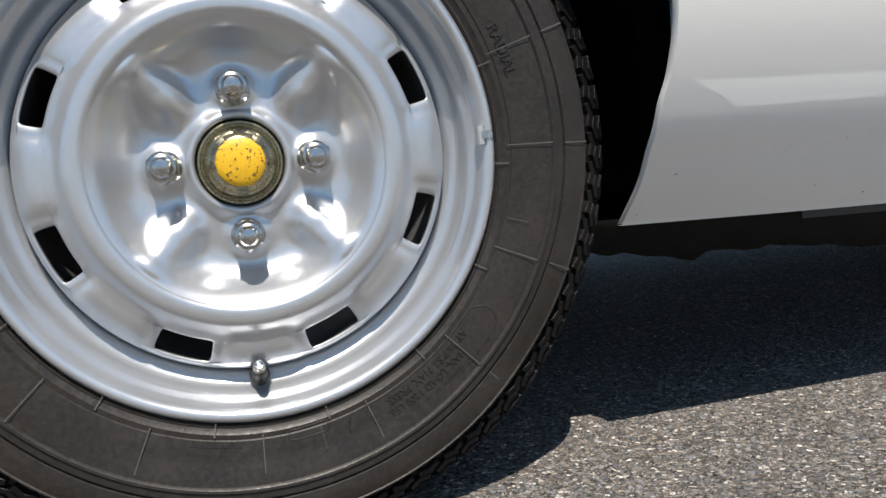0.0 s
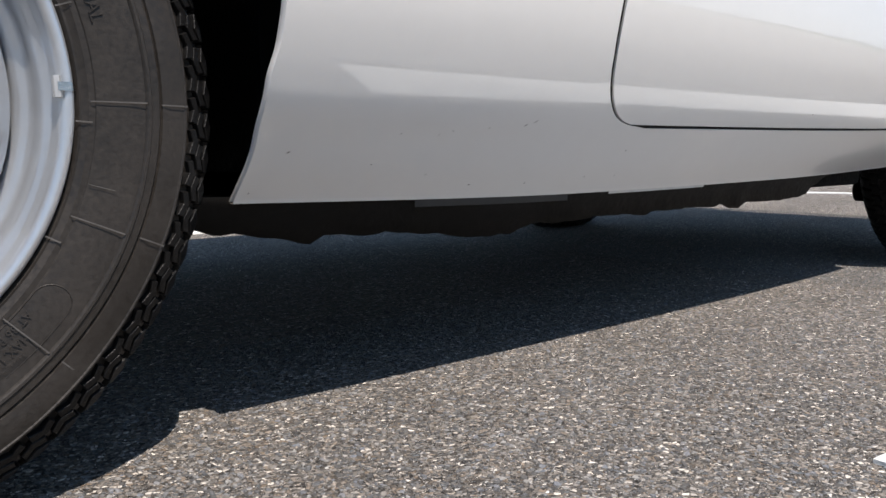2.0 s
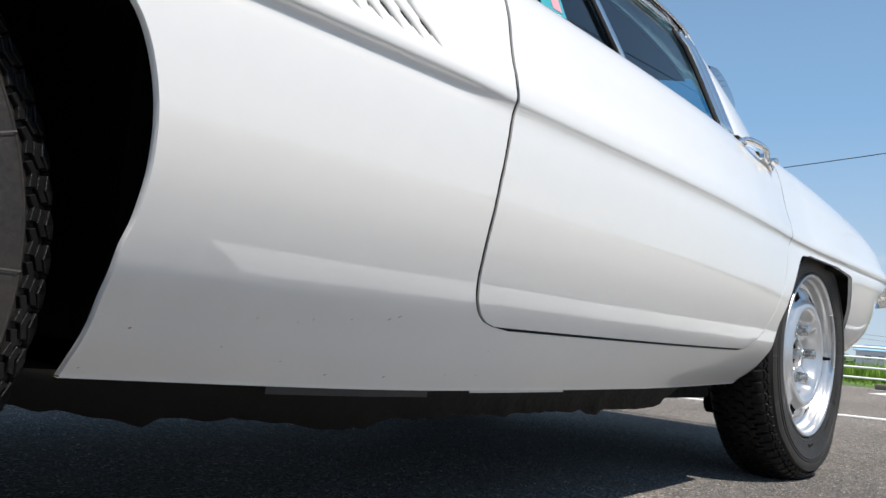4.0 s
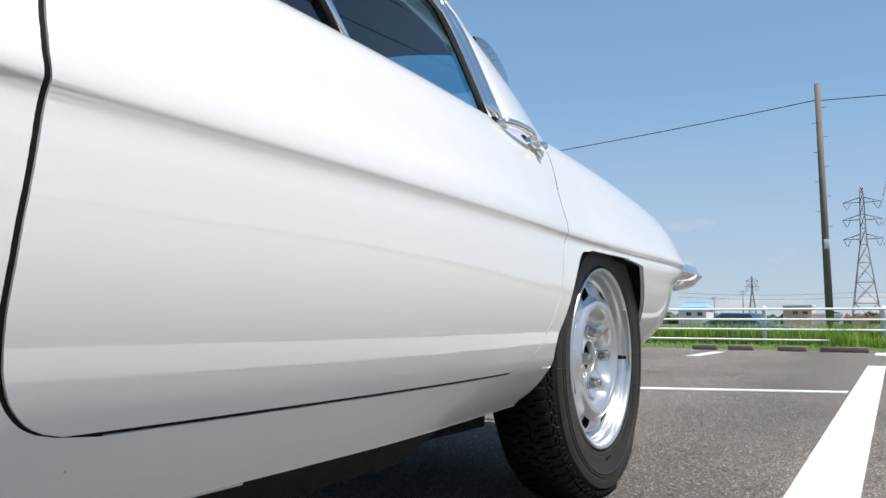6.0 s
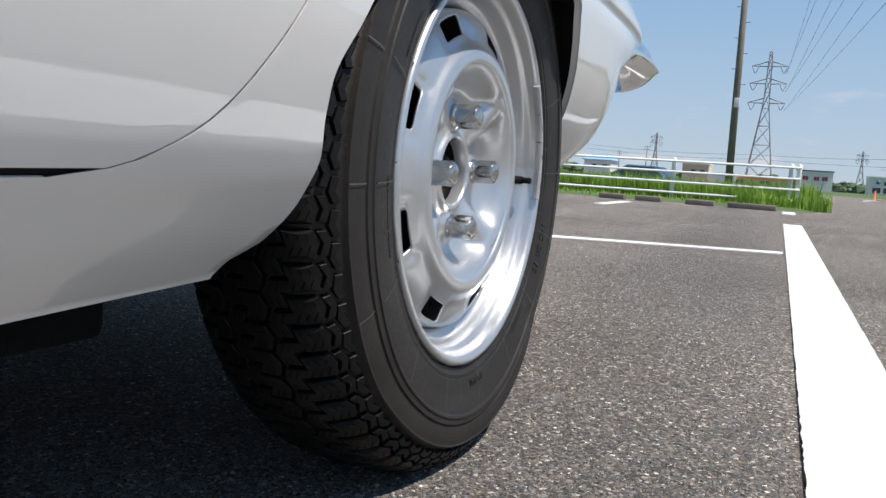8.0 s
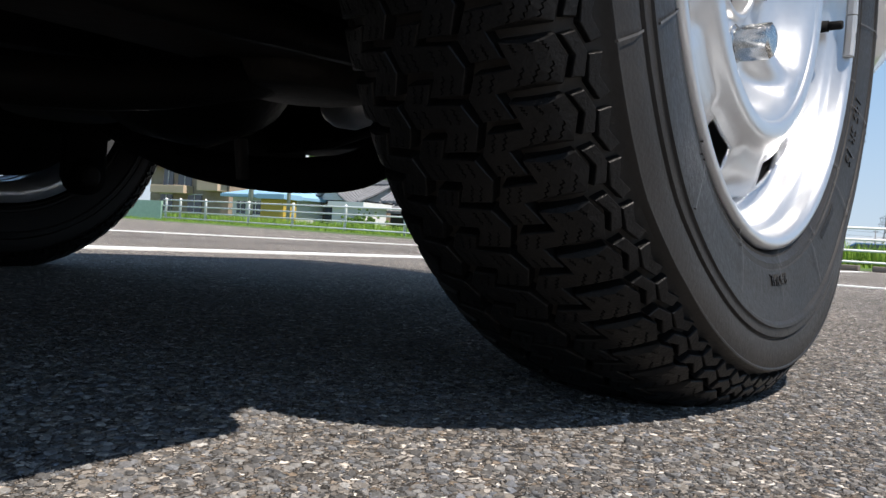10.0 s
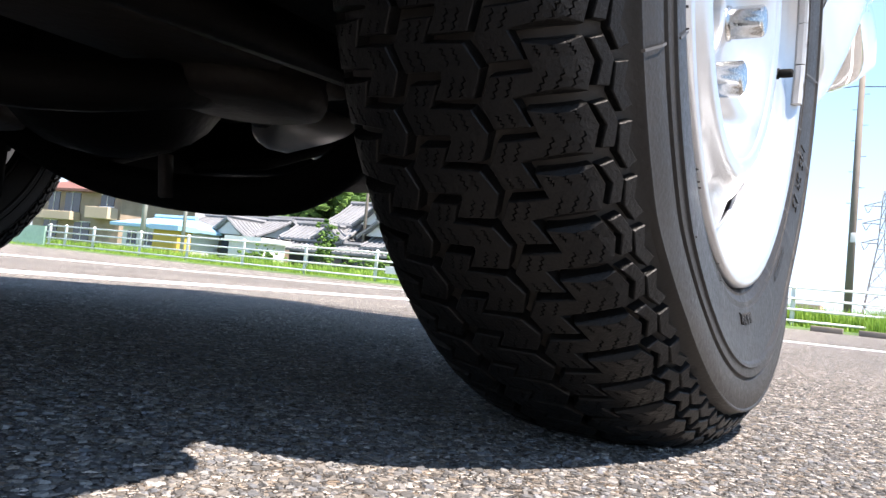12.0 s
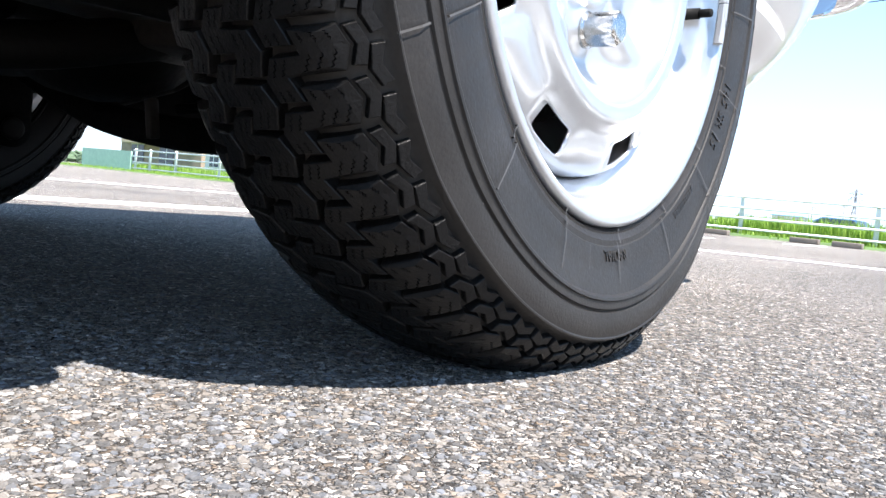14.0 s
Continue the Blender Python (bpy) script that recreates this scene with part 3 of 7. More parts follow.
def body_side(mirror):
    bm = bmesh.new()
    lowk, upk = [k for k in KS if k <= K_DOOR + 1e-9], [k for k in KS if k >= K_DOOR - 1e-9]
    g, gr = 0.0031, 0.0012
    n1, n2, n3, n4, n5 = 26, 40, 14, 26, 44
    # sill, fender behind the front wheel, narrow panel before the rear wheel
    s1 = sheet(bm, lowk, ARCH_A, lambda k: GAP_F(K_DOOR), n1)
    s2 = sheet(bm, lowk, lambda k: GAP_F(K_DOOR), lambda k: GAP_R(K_DOOR), n2)
    s3 = sheet(bm, lowk, lambda k: GAP_R(K_DOOR), ARCH_F, n3)
    fk = [k for k in upk if k <= K_FRONT + 1e-9]
    a1 = sheet(bm, fk, ARCH_A, lambda k: GAP_F(k) - g, n1)
    topk = [k for k in KS if k >= K_FRONT - 1e-9]
    xa = ARCH_A(K_FRONT)
    a2 = sheet(bm, topk, lambda k: xa, lambda k: GAP_F(k) - g, n1)
    xf = -0.36
    sheet(bm, topk, lambda k: xf + 0.12, lambda k: xa, 12)
    sheet(bm, fk + topk[1:], lambda k: -0.97, lambda k: min(xf + 0.12, -ARCH_A(k) + 0.02), 30, 0.7)
    sheet(bm, lowk, lambda k: -0.97, lambda k: -ARCH_A(k), 30, 0.7)
    ck = [k for k in upk if k <= K_ARCH + 1e-9]
    c1 = sheet(bm, ck, lambda k: GAP_R(k) + gr, ARCH_F, n3)
    ak = [k for k in KS if k >= K_ARCH - 1e-9]
    xb, xc = ARCH_F(K_ARCH), ARCH_B(K_ARCH)
    sheet(bm, ak, lambda k: GAP_R(k) + gr, lambda k: xb, n3)
    d = sheet(bm, ak, lambda k: xb, lambda k: xc, n4)
    sheet(bm, ak, lambda k: xc, lambda k: 3.25, n5, 0.8)
    ek = [k for k in KS if k <= K_ARCH + 1e-9]
    e = sheet(bm, ek, ARCH_B, lambda k: 3.25, n5, 0.8)
    # rolled edges
    turn_in(bm, [r[0] for r in s1 + a1[1:]], 0.0065, (-0.0015, 0, 0), 0.004)
    turn_in(bm, s1[0] + s2[0][1:] + s3[0][1:], 0.03, (0, 0, -0.002))
    turn_in(bm, [r[-1] for r in s3 + c1[1:]] + d[0][1:] + [r[0] for r in reversed(e)], 0.010, (0.002, 0, 0.0), 0.004)
    turn_in(bm, [r[-1] for r in a1 + a2[1:]], 0.02, (0, 0, 0))
    turn_in(bm, [r[0] for r in c1], 0.02, (0, 0, 0))
    turn_in(bm, s2[-1], 0.02, (0, 0, 0.0008))
    turn_in(bm, e[0], 0.012)
    bmesh.ops.remove_doubles(bm, verts=bm.verts[:], dist=0.0004)
    bmesh.ops.recalc_face_normals(bm, faces=bm.faces[:])
    return sharp(car_part("body", bm, M_PAINT, "glossy white painted body side with a raised crease" if not mirror else "", mirror), 40)


def door(mirror):
    bm = bmesh.new()
    g = 0.0031
    ks = [k for k in KS if k >= K_DOOR - 1e-9]
    lift = 0.0080
    rows = sheet(bm, ks, lambda k: GAP_F(k) + g, lambda k: GAP_R(k) - 0.0012, 48)
    for v in rows[0]:
        v.co.z += lift
    turn_in(bm, [r[0] for r in rows], 0.02, (0, 0, 0))
    turn_in(bm, [r[-1] for r in rows], 0.02, (0, 0, 0))
    turn_in(bm, rows[0], 0.02, (0, 0, -0.0008))
    bmesh.ops.remove_doubles(bm, verts=bm.verts[:], dist=0.0003)
    bmesh.ops.recalc_face_normals(bm, faces=bm.faces[:])
    return sharp(car_part("door", bm, M_PAINT, "white car door with a narrow shut line", mirror), 40)


for mir in (False, True):
    body_side(mir)
    door(mir)

# small chips and scratches in the paint of the sill
chip_spots = [(0.496, 0.2857), (0.542, 0.2865), (0.558, 0.2889), (0.604, 0.2925), (0.667, 0.3009), (0.654, 0.2953), (0.476, 0.2577), (0.547, 0.2483), (0.693, 0.2321), (0.847, 0.2674), (0.611, 0.2363), (0.791, 0.2365), (0.85, 0.2385), (1.278, 0.321), (0.384, 0.2682), (0.361, 0.2325)]
chip_rng = random.Random(21)
bm = bmesh.new()
for x, z in chip_spots:
    k = min(KS, key=lambda k: abs(side(k, x)[1] - z))
    n = 7
    size, turn, long = chip_rng.uniform(0.0005, 0.0010), chip_rng.uniform(0.2, 0.7), chip_rng.uniform(1.0, 2.6) if abs(x - 0.667) > 0.01 else 6.0
    ring = []
    for q in range(n):
        a = 2 * math.pi * q / n
        u, v = size * long * math.cos(a) * chip_rng.uniform(0.7, 1.2), size * 0.6 * math.sin(a) * chip_rng.uniform(0.7, 1.2)
        dx, dz = u * math.cos(turn) - v * math.sin(turn), u * math.sin(turn) + v * math.cos(turn)
        y0, z0 = side(k, x + dx)
        k1 = min(k + 0.004, 1.0)
        slope = (side(k1, x)[0] - side(k, x)[0]) / (side(k1, x)[1] - side(k, x)[1])
        ring.append(bm.verts.new((x + dx, y0 + slope * dz - 0.00035, z0 + dz)))
    bm.faces.new(ring)
tagged(car_part("paint_chips", bm, M_CHIP, "small dark chips and scratches in the white paint", smooth=False), kind="stuff")

# black rubber close behind the shut lines
for mir in (False, True):
    bm = bmesh.new()
    rows = []
    for k in KS:
        if k >= K_DOOR - 1e-9:
            rows.append([bm.verts.new((x, side(k, x)[0] + 0.0028, side(k, x)[1])) for x in (GAP_F(k) - 0.012, GAP_F(k), GAP_F(k) + 0.012)])
    for r0, r1 in zip(rows, rows[1:]):
        for j in range(2):
            bm.faces.new((r0[j], r0[j + 1], r1[j + 1], r1[j]))
    i0 = KS.index(K_DOOR)
    low = []
    for x in [0.80 + 0.02 * q for q in range(50)]:
        low.append([bm.verts.new((x, side(KS[i], x)[0] + 0.0028, side(KS[i], x)[1])) for i in (i0 - 2, i0, i0 + 2, i0 + 4)])
    for r0, r1 in zip(low, low[1:]):
        for j in range(3):
            bm.faces.new((r0[j], r0[j + 1], r1[j + 1], r1[j]))
    bmesh.ops.remove_doubles(bm, verts=bm.verts[:], dist=0.004)
    car_part("door_seal", bm, M_GAP, "black rubber door seal", mir)

# inner arch behind the rear wing's edge; its black carries the shade inside
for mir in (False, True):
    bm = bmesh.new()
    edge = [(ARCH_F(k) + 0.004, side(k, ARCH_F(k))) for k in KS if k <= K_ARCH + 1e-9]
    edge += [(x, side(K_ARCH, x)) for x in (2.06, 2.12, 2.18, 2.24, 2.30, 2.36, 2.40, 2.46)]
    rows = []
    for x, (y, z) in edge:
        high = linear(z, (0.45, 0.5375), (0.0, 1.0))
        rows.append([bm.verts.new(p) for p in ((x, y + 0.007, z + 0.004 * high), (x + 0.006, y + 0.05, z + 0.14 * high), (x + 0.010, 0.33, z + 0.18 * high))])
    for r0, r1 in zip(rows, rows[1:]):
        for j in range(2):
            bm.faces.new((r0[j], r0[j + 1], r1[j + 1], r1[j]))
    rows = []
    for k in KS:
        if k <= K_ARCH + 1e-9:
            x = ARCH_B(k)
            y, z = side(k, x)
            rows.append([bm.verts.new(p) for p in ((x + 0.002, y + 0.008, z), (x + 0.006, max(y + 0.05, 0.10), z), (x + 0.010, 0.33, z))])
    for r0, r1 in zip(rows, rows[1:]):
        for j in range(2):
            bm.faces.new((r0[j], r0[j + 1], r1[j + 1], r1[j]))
    car_part("inner_arch", bm, M_SHADE_BLACK, "inner wheel arch with the shade put into its black colour", mir)

# deck, bonnet and roof over the sides
bm = bmesh.new()
xs = [-0.95 + i * (3.24 + 0.95) / 70 for i in range(71)]
rows = []
for x in xs:
    y, z = side(1.0, x)
    crown = ease(x, (-0.9, 0, 0.8, 2.2, 3.2), (0.02, 0.05, 0.05, 0.03, 0.02))
    rows.append([bm.verts.new((x, y + (2 * YC - 2 * y) * j / 16, z + crown * (1 - (j / 8 - 1) ** 4))) for j in range(17)])
for r0, r1 in zip(rows, rows[1:]):
    if 0.80 < (r0[0].co.x + r1[0].co.x) / 2 < 1.95:
        continue
    for j in range(16):
        bm.faces.new((r0[j], r0[j + 1], r1[j + 1], r1[j]))
bmesh.ops.recalc_face_normals(bm, faces=bm.faces[:])
car_part("deck", bm, M_PAINT)
# floor pan and inner panels, each a panel of its own, with shade in their black
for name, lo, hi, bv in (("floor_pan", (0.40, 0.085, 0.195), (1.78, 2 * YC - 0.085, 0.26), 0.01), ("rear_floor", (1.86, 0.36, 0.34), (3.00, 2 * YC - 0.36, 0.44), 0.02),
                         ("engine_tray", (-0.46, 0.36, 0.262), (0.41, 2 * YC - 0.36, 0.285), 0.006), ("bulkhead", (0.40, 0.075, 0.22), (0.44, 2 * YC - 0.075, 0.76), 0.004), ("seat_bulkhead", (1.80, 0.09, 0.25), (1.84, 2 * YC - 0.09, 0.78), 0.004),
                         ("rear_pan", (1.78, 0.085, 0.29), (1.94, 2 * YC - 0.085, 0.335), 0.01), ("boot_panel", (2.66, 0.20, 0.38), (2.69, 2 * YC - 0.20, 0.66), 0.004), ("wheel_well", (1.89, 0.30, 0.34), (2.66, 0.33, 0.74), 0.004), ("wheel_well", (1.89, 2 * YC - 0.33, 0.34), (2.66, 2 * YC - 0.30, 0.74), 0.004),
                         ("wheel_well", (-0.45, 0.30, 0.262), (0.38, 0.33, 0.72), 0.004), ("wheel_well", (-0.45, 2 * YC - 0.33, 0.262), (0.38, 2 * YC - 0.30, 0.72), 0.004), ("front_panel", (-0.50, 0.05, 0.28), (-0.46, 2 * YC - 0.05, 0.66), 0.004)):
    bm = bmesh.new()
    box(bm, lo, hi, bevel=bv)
    car_part(name, bm, M_SHADE_BLACK, smooth=False)

from mathutils import geometry

# ---- wheels ----
RIM = [(0.1985, 0.0150), (0.2035, 0.0085), (0.2062, 0.0020), (0.2055, -0.0022), (0.2025, -0.0030), (0.1995, -0.0012), (0.1978, 0.0030), (0.1962, 0.0095), (0.1945, 0.0130), (0.1915, 0.0152),
       (0.1893, 0.0190), (0.1874, 0.0262), (0.1856, 0.0312), (0.1830, 0.0340), (0.1790, 0.0360), (0.1758, 0.0385), (0.1735, 0.0440), (0.1715, 0.0540), (0.1710, 0.1450), (0.2050, 0.1500)]
DISC = [(0.1712, 0.0500), (0.1700, 0.0360), (0.1682, 0.0285), (0.1640, 0.0252), (0.1590, 0.0232), (0.1530, 0.0214), (0.1470, 0.0196), (0.1420, 0.0172), (0.1370, 0.0145), (0.1310, 0.0098), (0.1285, 0.0080), (0.1262, 0.0073), (0.1240, 0.0071),
        (0.1200, 0.0071), (0.1176, 0.0076), (0.1163, 0.0096), (0.1150, 0.0102), (0.1115, 0.0125), (0.1060, 0.0185), (0.1010, 0.0270), (0.0950, 0.0345), (0.0880, 0.0395), (0.0800, 0.0420), (0.0720, 0.0425), (0.0640, 0.0420), (0.0560, 0.0415), (0.0490, 0.0405), (0.0440, 0.0375), (0.0405, 0.0340), (0.0385, 0.0335), (0.0372, 0.0360), (0.0368, 0.0600)]
TYRE = [(0.2050, 0.0200), (0.2065, 0.0060), (0.2085, 0.0010), (0.2104, -0.0012), (0.2120, -0.0008), (0.2145, -0.0020), (0.2165, -0.0036), (0.2205, -0.0038), (0.2214, -0.0048), (0.2300, -0.0066), (0.2400, -0.0080), (0.2500, -0.0090), (0.2556, -0.0092),
        (0.2564, -0.0104), (0.2576, -0.0112), (0.2596, -0.0112), (0.2604, -0.0098), (0.2612, -0.0095), (0.2640, -0.0094), (0.2660, -0.0090), (0.2668, -0.0072), (0.2678, -0.0066), (0.2690, -0.0080), (0.2750, -0.0074), (0.2820, -0.0058), (0.2866, -0.0046),
        (0.2876, -0.0052), (0.2886, -0.0050), (0.2893, -0.0036), (0.2897, -0.0010), (0.2922, 0.0030), (0.2975, 0.0068), (0.3025, 0.0105), (0.3070, 0.0148), (0.3108, 0.0205), (0.3138, 0.0290), (0.3158, 0.0400), (0.3172, 0.0570), (0.3178, 0.0745)]
WALL = [q for q in TYRE if 0.2119 < q[0] < 0.2898]


def wall_y(r):
    """How far out the sidewall lies at a radius."""
    return linear(r, [q[0] for q in WALL], [q[1] for q in WALL])


def rim_part(name, parent, front, mirror):
    bm = bmesh.new()
    lathe(bm, RIM, 128)
    rings = []
    slot_in, slot_out = 0.1452, 0.1648
    rs, ys = [p[0] for p in reversed(DISC)], [p[1] for p in reversed(DISC)]
    radii = [0.0368, 0.03695, 0.0372, 0.0378, 0.0385, 0.0395, 0.0405, 0.042, 0.044] + [0.044 + 0.0024 * q for q in range(1, 28)]
    radii += [0.1115, 0.1135, 0.1150, 0.1160, 0.1168, 0.1176, 0.1200, 0.1225, 0.1240, 0.1262, 0.1285, 0.1310, 0.1340, 0.1370, 0.1395, 0.1420, 0.1438]
    radii += [slot_in, 0.1456, 0.1462, 0.1472, 0.1488, 0.1512, 0.1550, 0.1588, 0.1612, 0.1628, 0.1638, 0.1644, slot_out, 0.1660, 0.1672, 0.1681, 0.1690, 0.1701, 0.1712]
    for r in radii:
        base = ease(r, rs, ys)
        u = min(1.0, abs(r - (slot_in + slot_out) / 2) / ((slot_out - slot_in) / 2))
        w = 5.6 + 2.5 * (1 - u ** 5) ** 0.2 if u < 1 else 5.6
        if r < 0.1440 or r > 0.1662:
            w = 8.0
        ring = []
        for sector in range(8):
            for i in range(-11, 11):
                k = abs(i)
                s = w * k / 4 if k <= 4 else w + (22.5 - w) * (k - 4) / 7
                a = radians(sector * 45 + 22.5 + (s if i >= 0 else -s))
                yy = base
                # raised pads at the nuts and round lumps between them
                if 0.044 < r < 0.113:
                    for q in range(8):
                        b = q * math.pi / 4
                        rr = 0.0598 if q % 2 == 0 else 0.083
                        along, across = r * math.cos(a - b) - rr, r * math.sin(a - b)
                        d = math.hypot(along * (1.0 if q % 2 == 0 else 0.72), across)
                        amp, wid = (0.0085, 0.0155) if q % 2 == 0 else (0.0175, 0.0170)
                        yy -= amp * math.exp(-(d / wid) ** (3.4 if q % 2 == 0 else 3.0))
                # lands between the slots stand proud, with a fold beside each slot
                if 0.138 < r < 0.169:
                    yy -= 0.0030 * (1 / (1 + math.exp(-(s - 12.5) * 1.6))) * math.sin(math.pi * (r - 0.138) / 0.031)
                    yy += 0.0016 * math.exp(-((s - 10.0) / 1.3) ** 2)
                ring.append(bm.verts.new((r * math.cos(a), yy, r * math.sin(a))))
        rings.append(ring)
    steps = len(rings[0])
    for i, (r0, r1) in enumerate(zip(rings, rings[1:])):
        hole = radii[i] >= slot_in and radii[i + 1] <= slot_out
        for j in range(steps):
            if hole and 7 <= j % 22 < 15:
                continue
            k = (j + 1) % steps
            bm.faces.new((r0[j], r1[j], r1[k], r0[k]))
    bmesh.ops.recalc_face_normals(bm, faces=bm.faces[:])
    ob = part(name, bm, M_SILVER, parent, "silver painted pressed steel wheel with slots")
    sol = ob.modifiers.new("thickness", "SOLIDIFY")
    sol.thickness, sol.offset = 0.0028, 0.0
    return ob


def nut_part(parent, a, domed):
    bm = bmesh.new()
    R0, tip, base = 0.0116, 0.0112, 0.0370
    prof = [(R0 * 1.18, base), (R0 * 1.22, base - 0.004), (R0 * 1.02, base - 0.006), (R0, base - 0.0075), (R0, tip + 0.004), (R0 * 0.93, tip + 0.0015), (R0 * 0.75, tip + 0.0005), (R0 * 0.72, tip - 0.002), (R0 * 0.55, tip - 0.0048), (R0 * 0.25, tip - 0.0058), (0.0001, tip - 0.006)]
    if not domed:
        tip = 0.0072
        prof = [(R0 * 1.18, base), (R0 * 1.22, base - 0.004), (R0 * 1.02, base - 0.006), (R0 * 0.98, base - 0.0075), (R0 * 0.98, tip + 0.0016), (R0 * 0.94, tip), (R0 * 0.80, tip - 0.0008), (R0 * 0.4, tip - 0.0009), (0.0001, tip - 0.0009)]
    rings = []
    for i, (r, y) in enumerate(prof):
        ring = []
        for j in range(24):
            k = 2 * math.pi * j / 24
            rr = r
            if 3 <= i <= 4:
                rr = r / math.cos(((k + math.pi / 6) % (math.pi / 3)) - math.pi / 6)
            ring.append(bm.verts.new((rr * math.cos(k), y, rr * math.sin(k))))
        rings.append(ring)
    for r0, r1 in zip(rings, rings[1:]):
        for j in range(24):
            k = (j + 1) % 24
            bm.faces.new((r0[j], r0[k], r1[k], r1[j]))
    bmesh.ops.recalc_face_normals(bm, faces=bm.faces[:])
    ob = part("wheel_nut", bm, M_NUT, parent, "domed plated steel wheel nut" if domed else "clean hexagonal plated steel wheel nut")
    ob.location = (0.0598 * math.cos(a), 0, 0.0598 * math.sin(a))
    sharp(ob, 28)
    return ob


def finer(prof, step):
    """The same profile with long stretches cut into short ones."""
    out = [prof[0]]
    for (r0, y0), (r1, y1) in zip(prof, prof[1:]):
        n = max(1, int(math.hypot(r1 - r0, y1 - y0) / step))
        out += [(r0 + (r1 - r0) * q / n, y0 + (y1 - y0) * q / n) for q in range(1, n + 1)]
    return out


def tyre_carcass(parent, rubber):
    bm = bmesh.new()
    prof = TYRE + [(r - (0.035 * (0.0745 - y) if r > 0.25 else 0), 0.149 - y - 0.05 * (0.0745 - y)) for r, y in reversed(TYRE[:-1])]
    lathe(bm, finer(prof, 0.0030), 240)
    flatten(bm)
    bmesh.ops.recalc_face_normals(bm, faces=bm.faces[:])
    return sharp(part("tyre", bm, rubber, parent, "black radial tyre with a weathered brownish sidewall" if rubber is M_RUBBER else "black radial tyre with a scuffed dark sidewall"), 24)


def flatten(bm):
    """The foot of a loaded tyre: flat on the ground, its walls pushed out."""
    for v in bm.verts:
        out = linear(math.hypot(v.co.x, v.co.z), (0.2365, 0.283), (0.0, 1.0))
        if out > 0:
            v.co.y += out * ease(-v.co.z, (0.18, 0.215, 0.235, 0.30), (0.0, 0.0035, 0.006, 0.010)) * (v.co.y / 0.0745 - 1) * (1.0 if v.co.y < 0.0745 else 0.3)
        if v.co.z < -WR + 0.0005:
            v.co.z = -WR + 0.0005


CROWN = [(0.2890, -0.0030), (0.2935, -0.0008), (0.2985, 0.0020), (0.3035, 0.0050), (0.3085, 0.0085), (0.3130, 0.0122), (0.3170, 0.0170), (0.3200, 0.0240), (0.3222, 0.0330), (0.3238, 0.0450), (0.3247, 0.0590), (0.3250, 0.0745)]
CROWN = CROWN + [(r - 0.035 * (0.0745 - y), 0.149 - y - 0.05 * (0.0745 - y)) for r, y in reversed(CROWN[:-1])]
ARC = [0.0]
for (r0, y0), (r1, y1) in zip(CROWN, CROWN[1:]):
    ARC.append(ARC[-1] + math.hypot(r1 - r0, y1 - y0))
PITCHES = 74
PITCH = radians(360 / PITCHES)
TURN = radians(-152)


def crown(w, s, depth=0.0):
    """A point of the tread: w metres across from the outer edge, s pitches round."""
    w = min(max(w * ARC[-1] / 0.1818, 0.0), ARC[-1] - 1e-6)
    i = max(j for j in range(len(ARC) - 1) if ARC[j] <= w)
    f = (w - ARC[i]) / (ARC[i + 1] - ARC[i])
    (r0, y0), (r1, y1) = CROWN[i], CROWN[i + 1]
    n = Vector((y1 - y0, -(r1 - r0))).normalized()
    n = n if n.x > 0 else -n
    r, y = r0 + (r1 - r0) * f - depth * n.x, y0 + (y1 - y0) * f - depth * n.y
    return Vector((r * math.cos(TURN + s * PITCH), y, r * math.sin(TURN + s * PITCH)))


SHOULDER = [(0.0124, 0.511), (0.0052, 0.539), (0.0086, 0.933), (0.0046, 1.277), (0.0107, 1.335), (0.0148, 0.971)]
CHEVRON = [(0.0240, 0.094), (0.0172, 0.079), (0.0128, 0.482), (0.0160, 0.868), (0.0226, 0.815), (0.0190, 0.470)]
MAIN = [(0.0660, 0.507), (0.0478, 0.479), (0.0520, 0.040), (0.0268, 0.045), (0.0222, 0.442), (0.0262, 0.872), (0.0568, 0.865), (0.0507, 1.310), (0.0668, 1.319), (0.0715, 0.912)]
CENTRE = [(0.0763, -0.01), (0.0696, 0.385), (0.0742, 0.835), (0.0930, 0.835), (0.0882, 0.50), (0.0882, 0.40), (0.1062, 0.40), (0.1112, -0.04), (0.1048, -0.42), (0.0905, -0.42), (0.0955, -0.06)]
MAIN_CUTS = [(0.0469, 0.11, 0.0444, 0.271), (0.0402, 0.12, 0.0371, 0.286), (0.0330, 0.12, 0.0302, 0.29), (0.0420, 0.497, 0.0463, 0.79), (0.0352, 0.497, 0.0395, 0.77), (0.0288, 0.478, 0.0325, 0.77),
             (0.0648, 1.10, 0.0622, 1.28), (0.0598, 1.08, 0.0573, 1.28), (0.0620, 0.545, 0.0656, 0.86), (0.0563, 0.547, 0.0597, 0.84)]
CENTRE_CUTS = [(0.0815, 0.04, 0.0787, 0.31), (0.0870, 0.04, 0.0840, 0.31), (0.0770, 0.49, 0.0803, 0.80), (0.0822, 0.49, 0.0855, 0.80), (0.1010, -0.38, 0.1030, -0.08), (0.0955, -0.38, 0.0990, -0.08), (0.1045, 0.05, 0.1010, 0.36), (0.0990, 0.05, 0.0955, 0.36)]


def other(points):
    """The same layout on the inner half of the tread."""
    return [(0.1818 - p, s + 0.45) for p, s in points]


def other_cuts(cuts):
    return [(0.1818 - p, s + 0.45, 0.1818 - q, e + 0.45) for p, s, q, e in cuts]


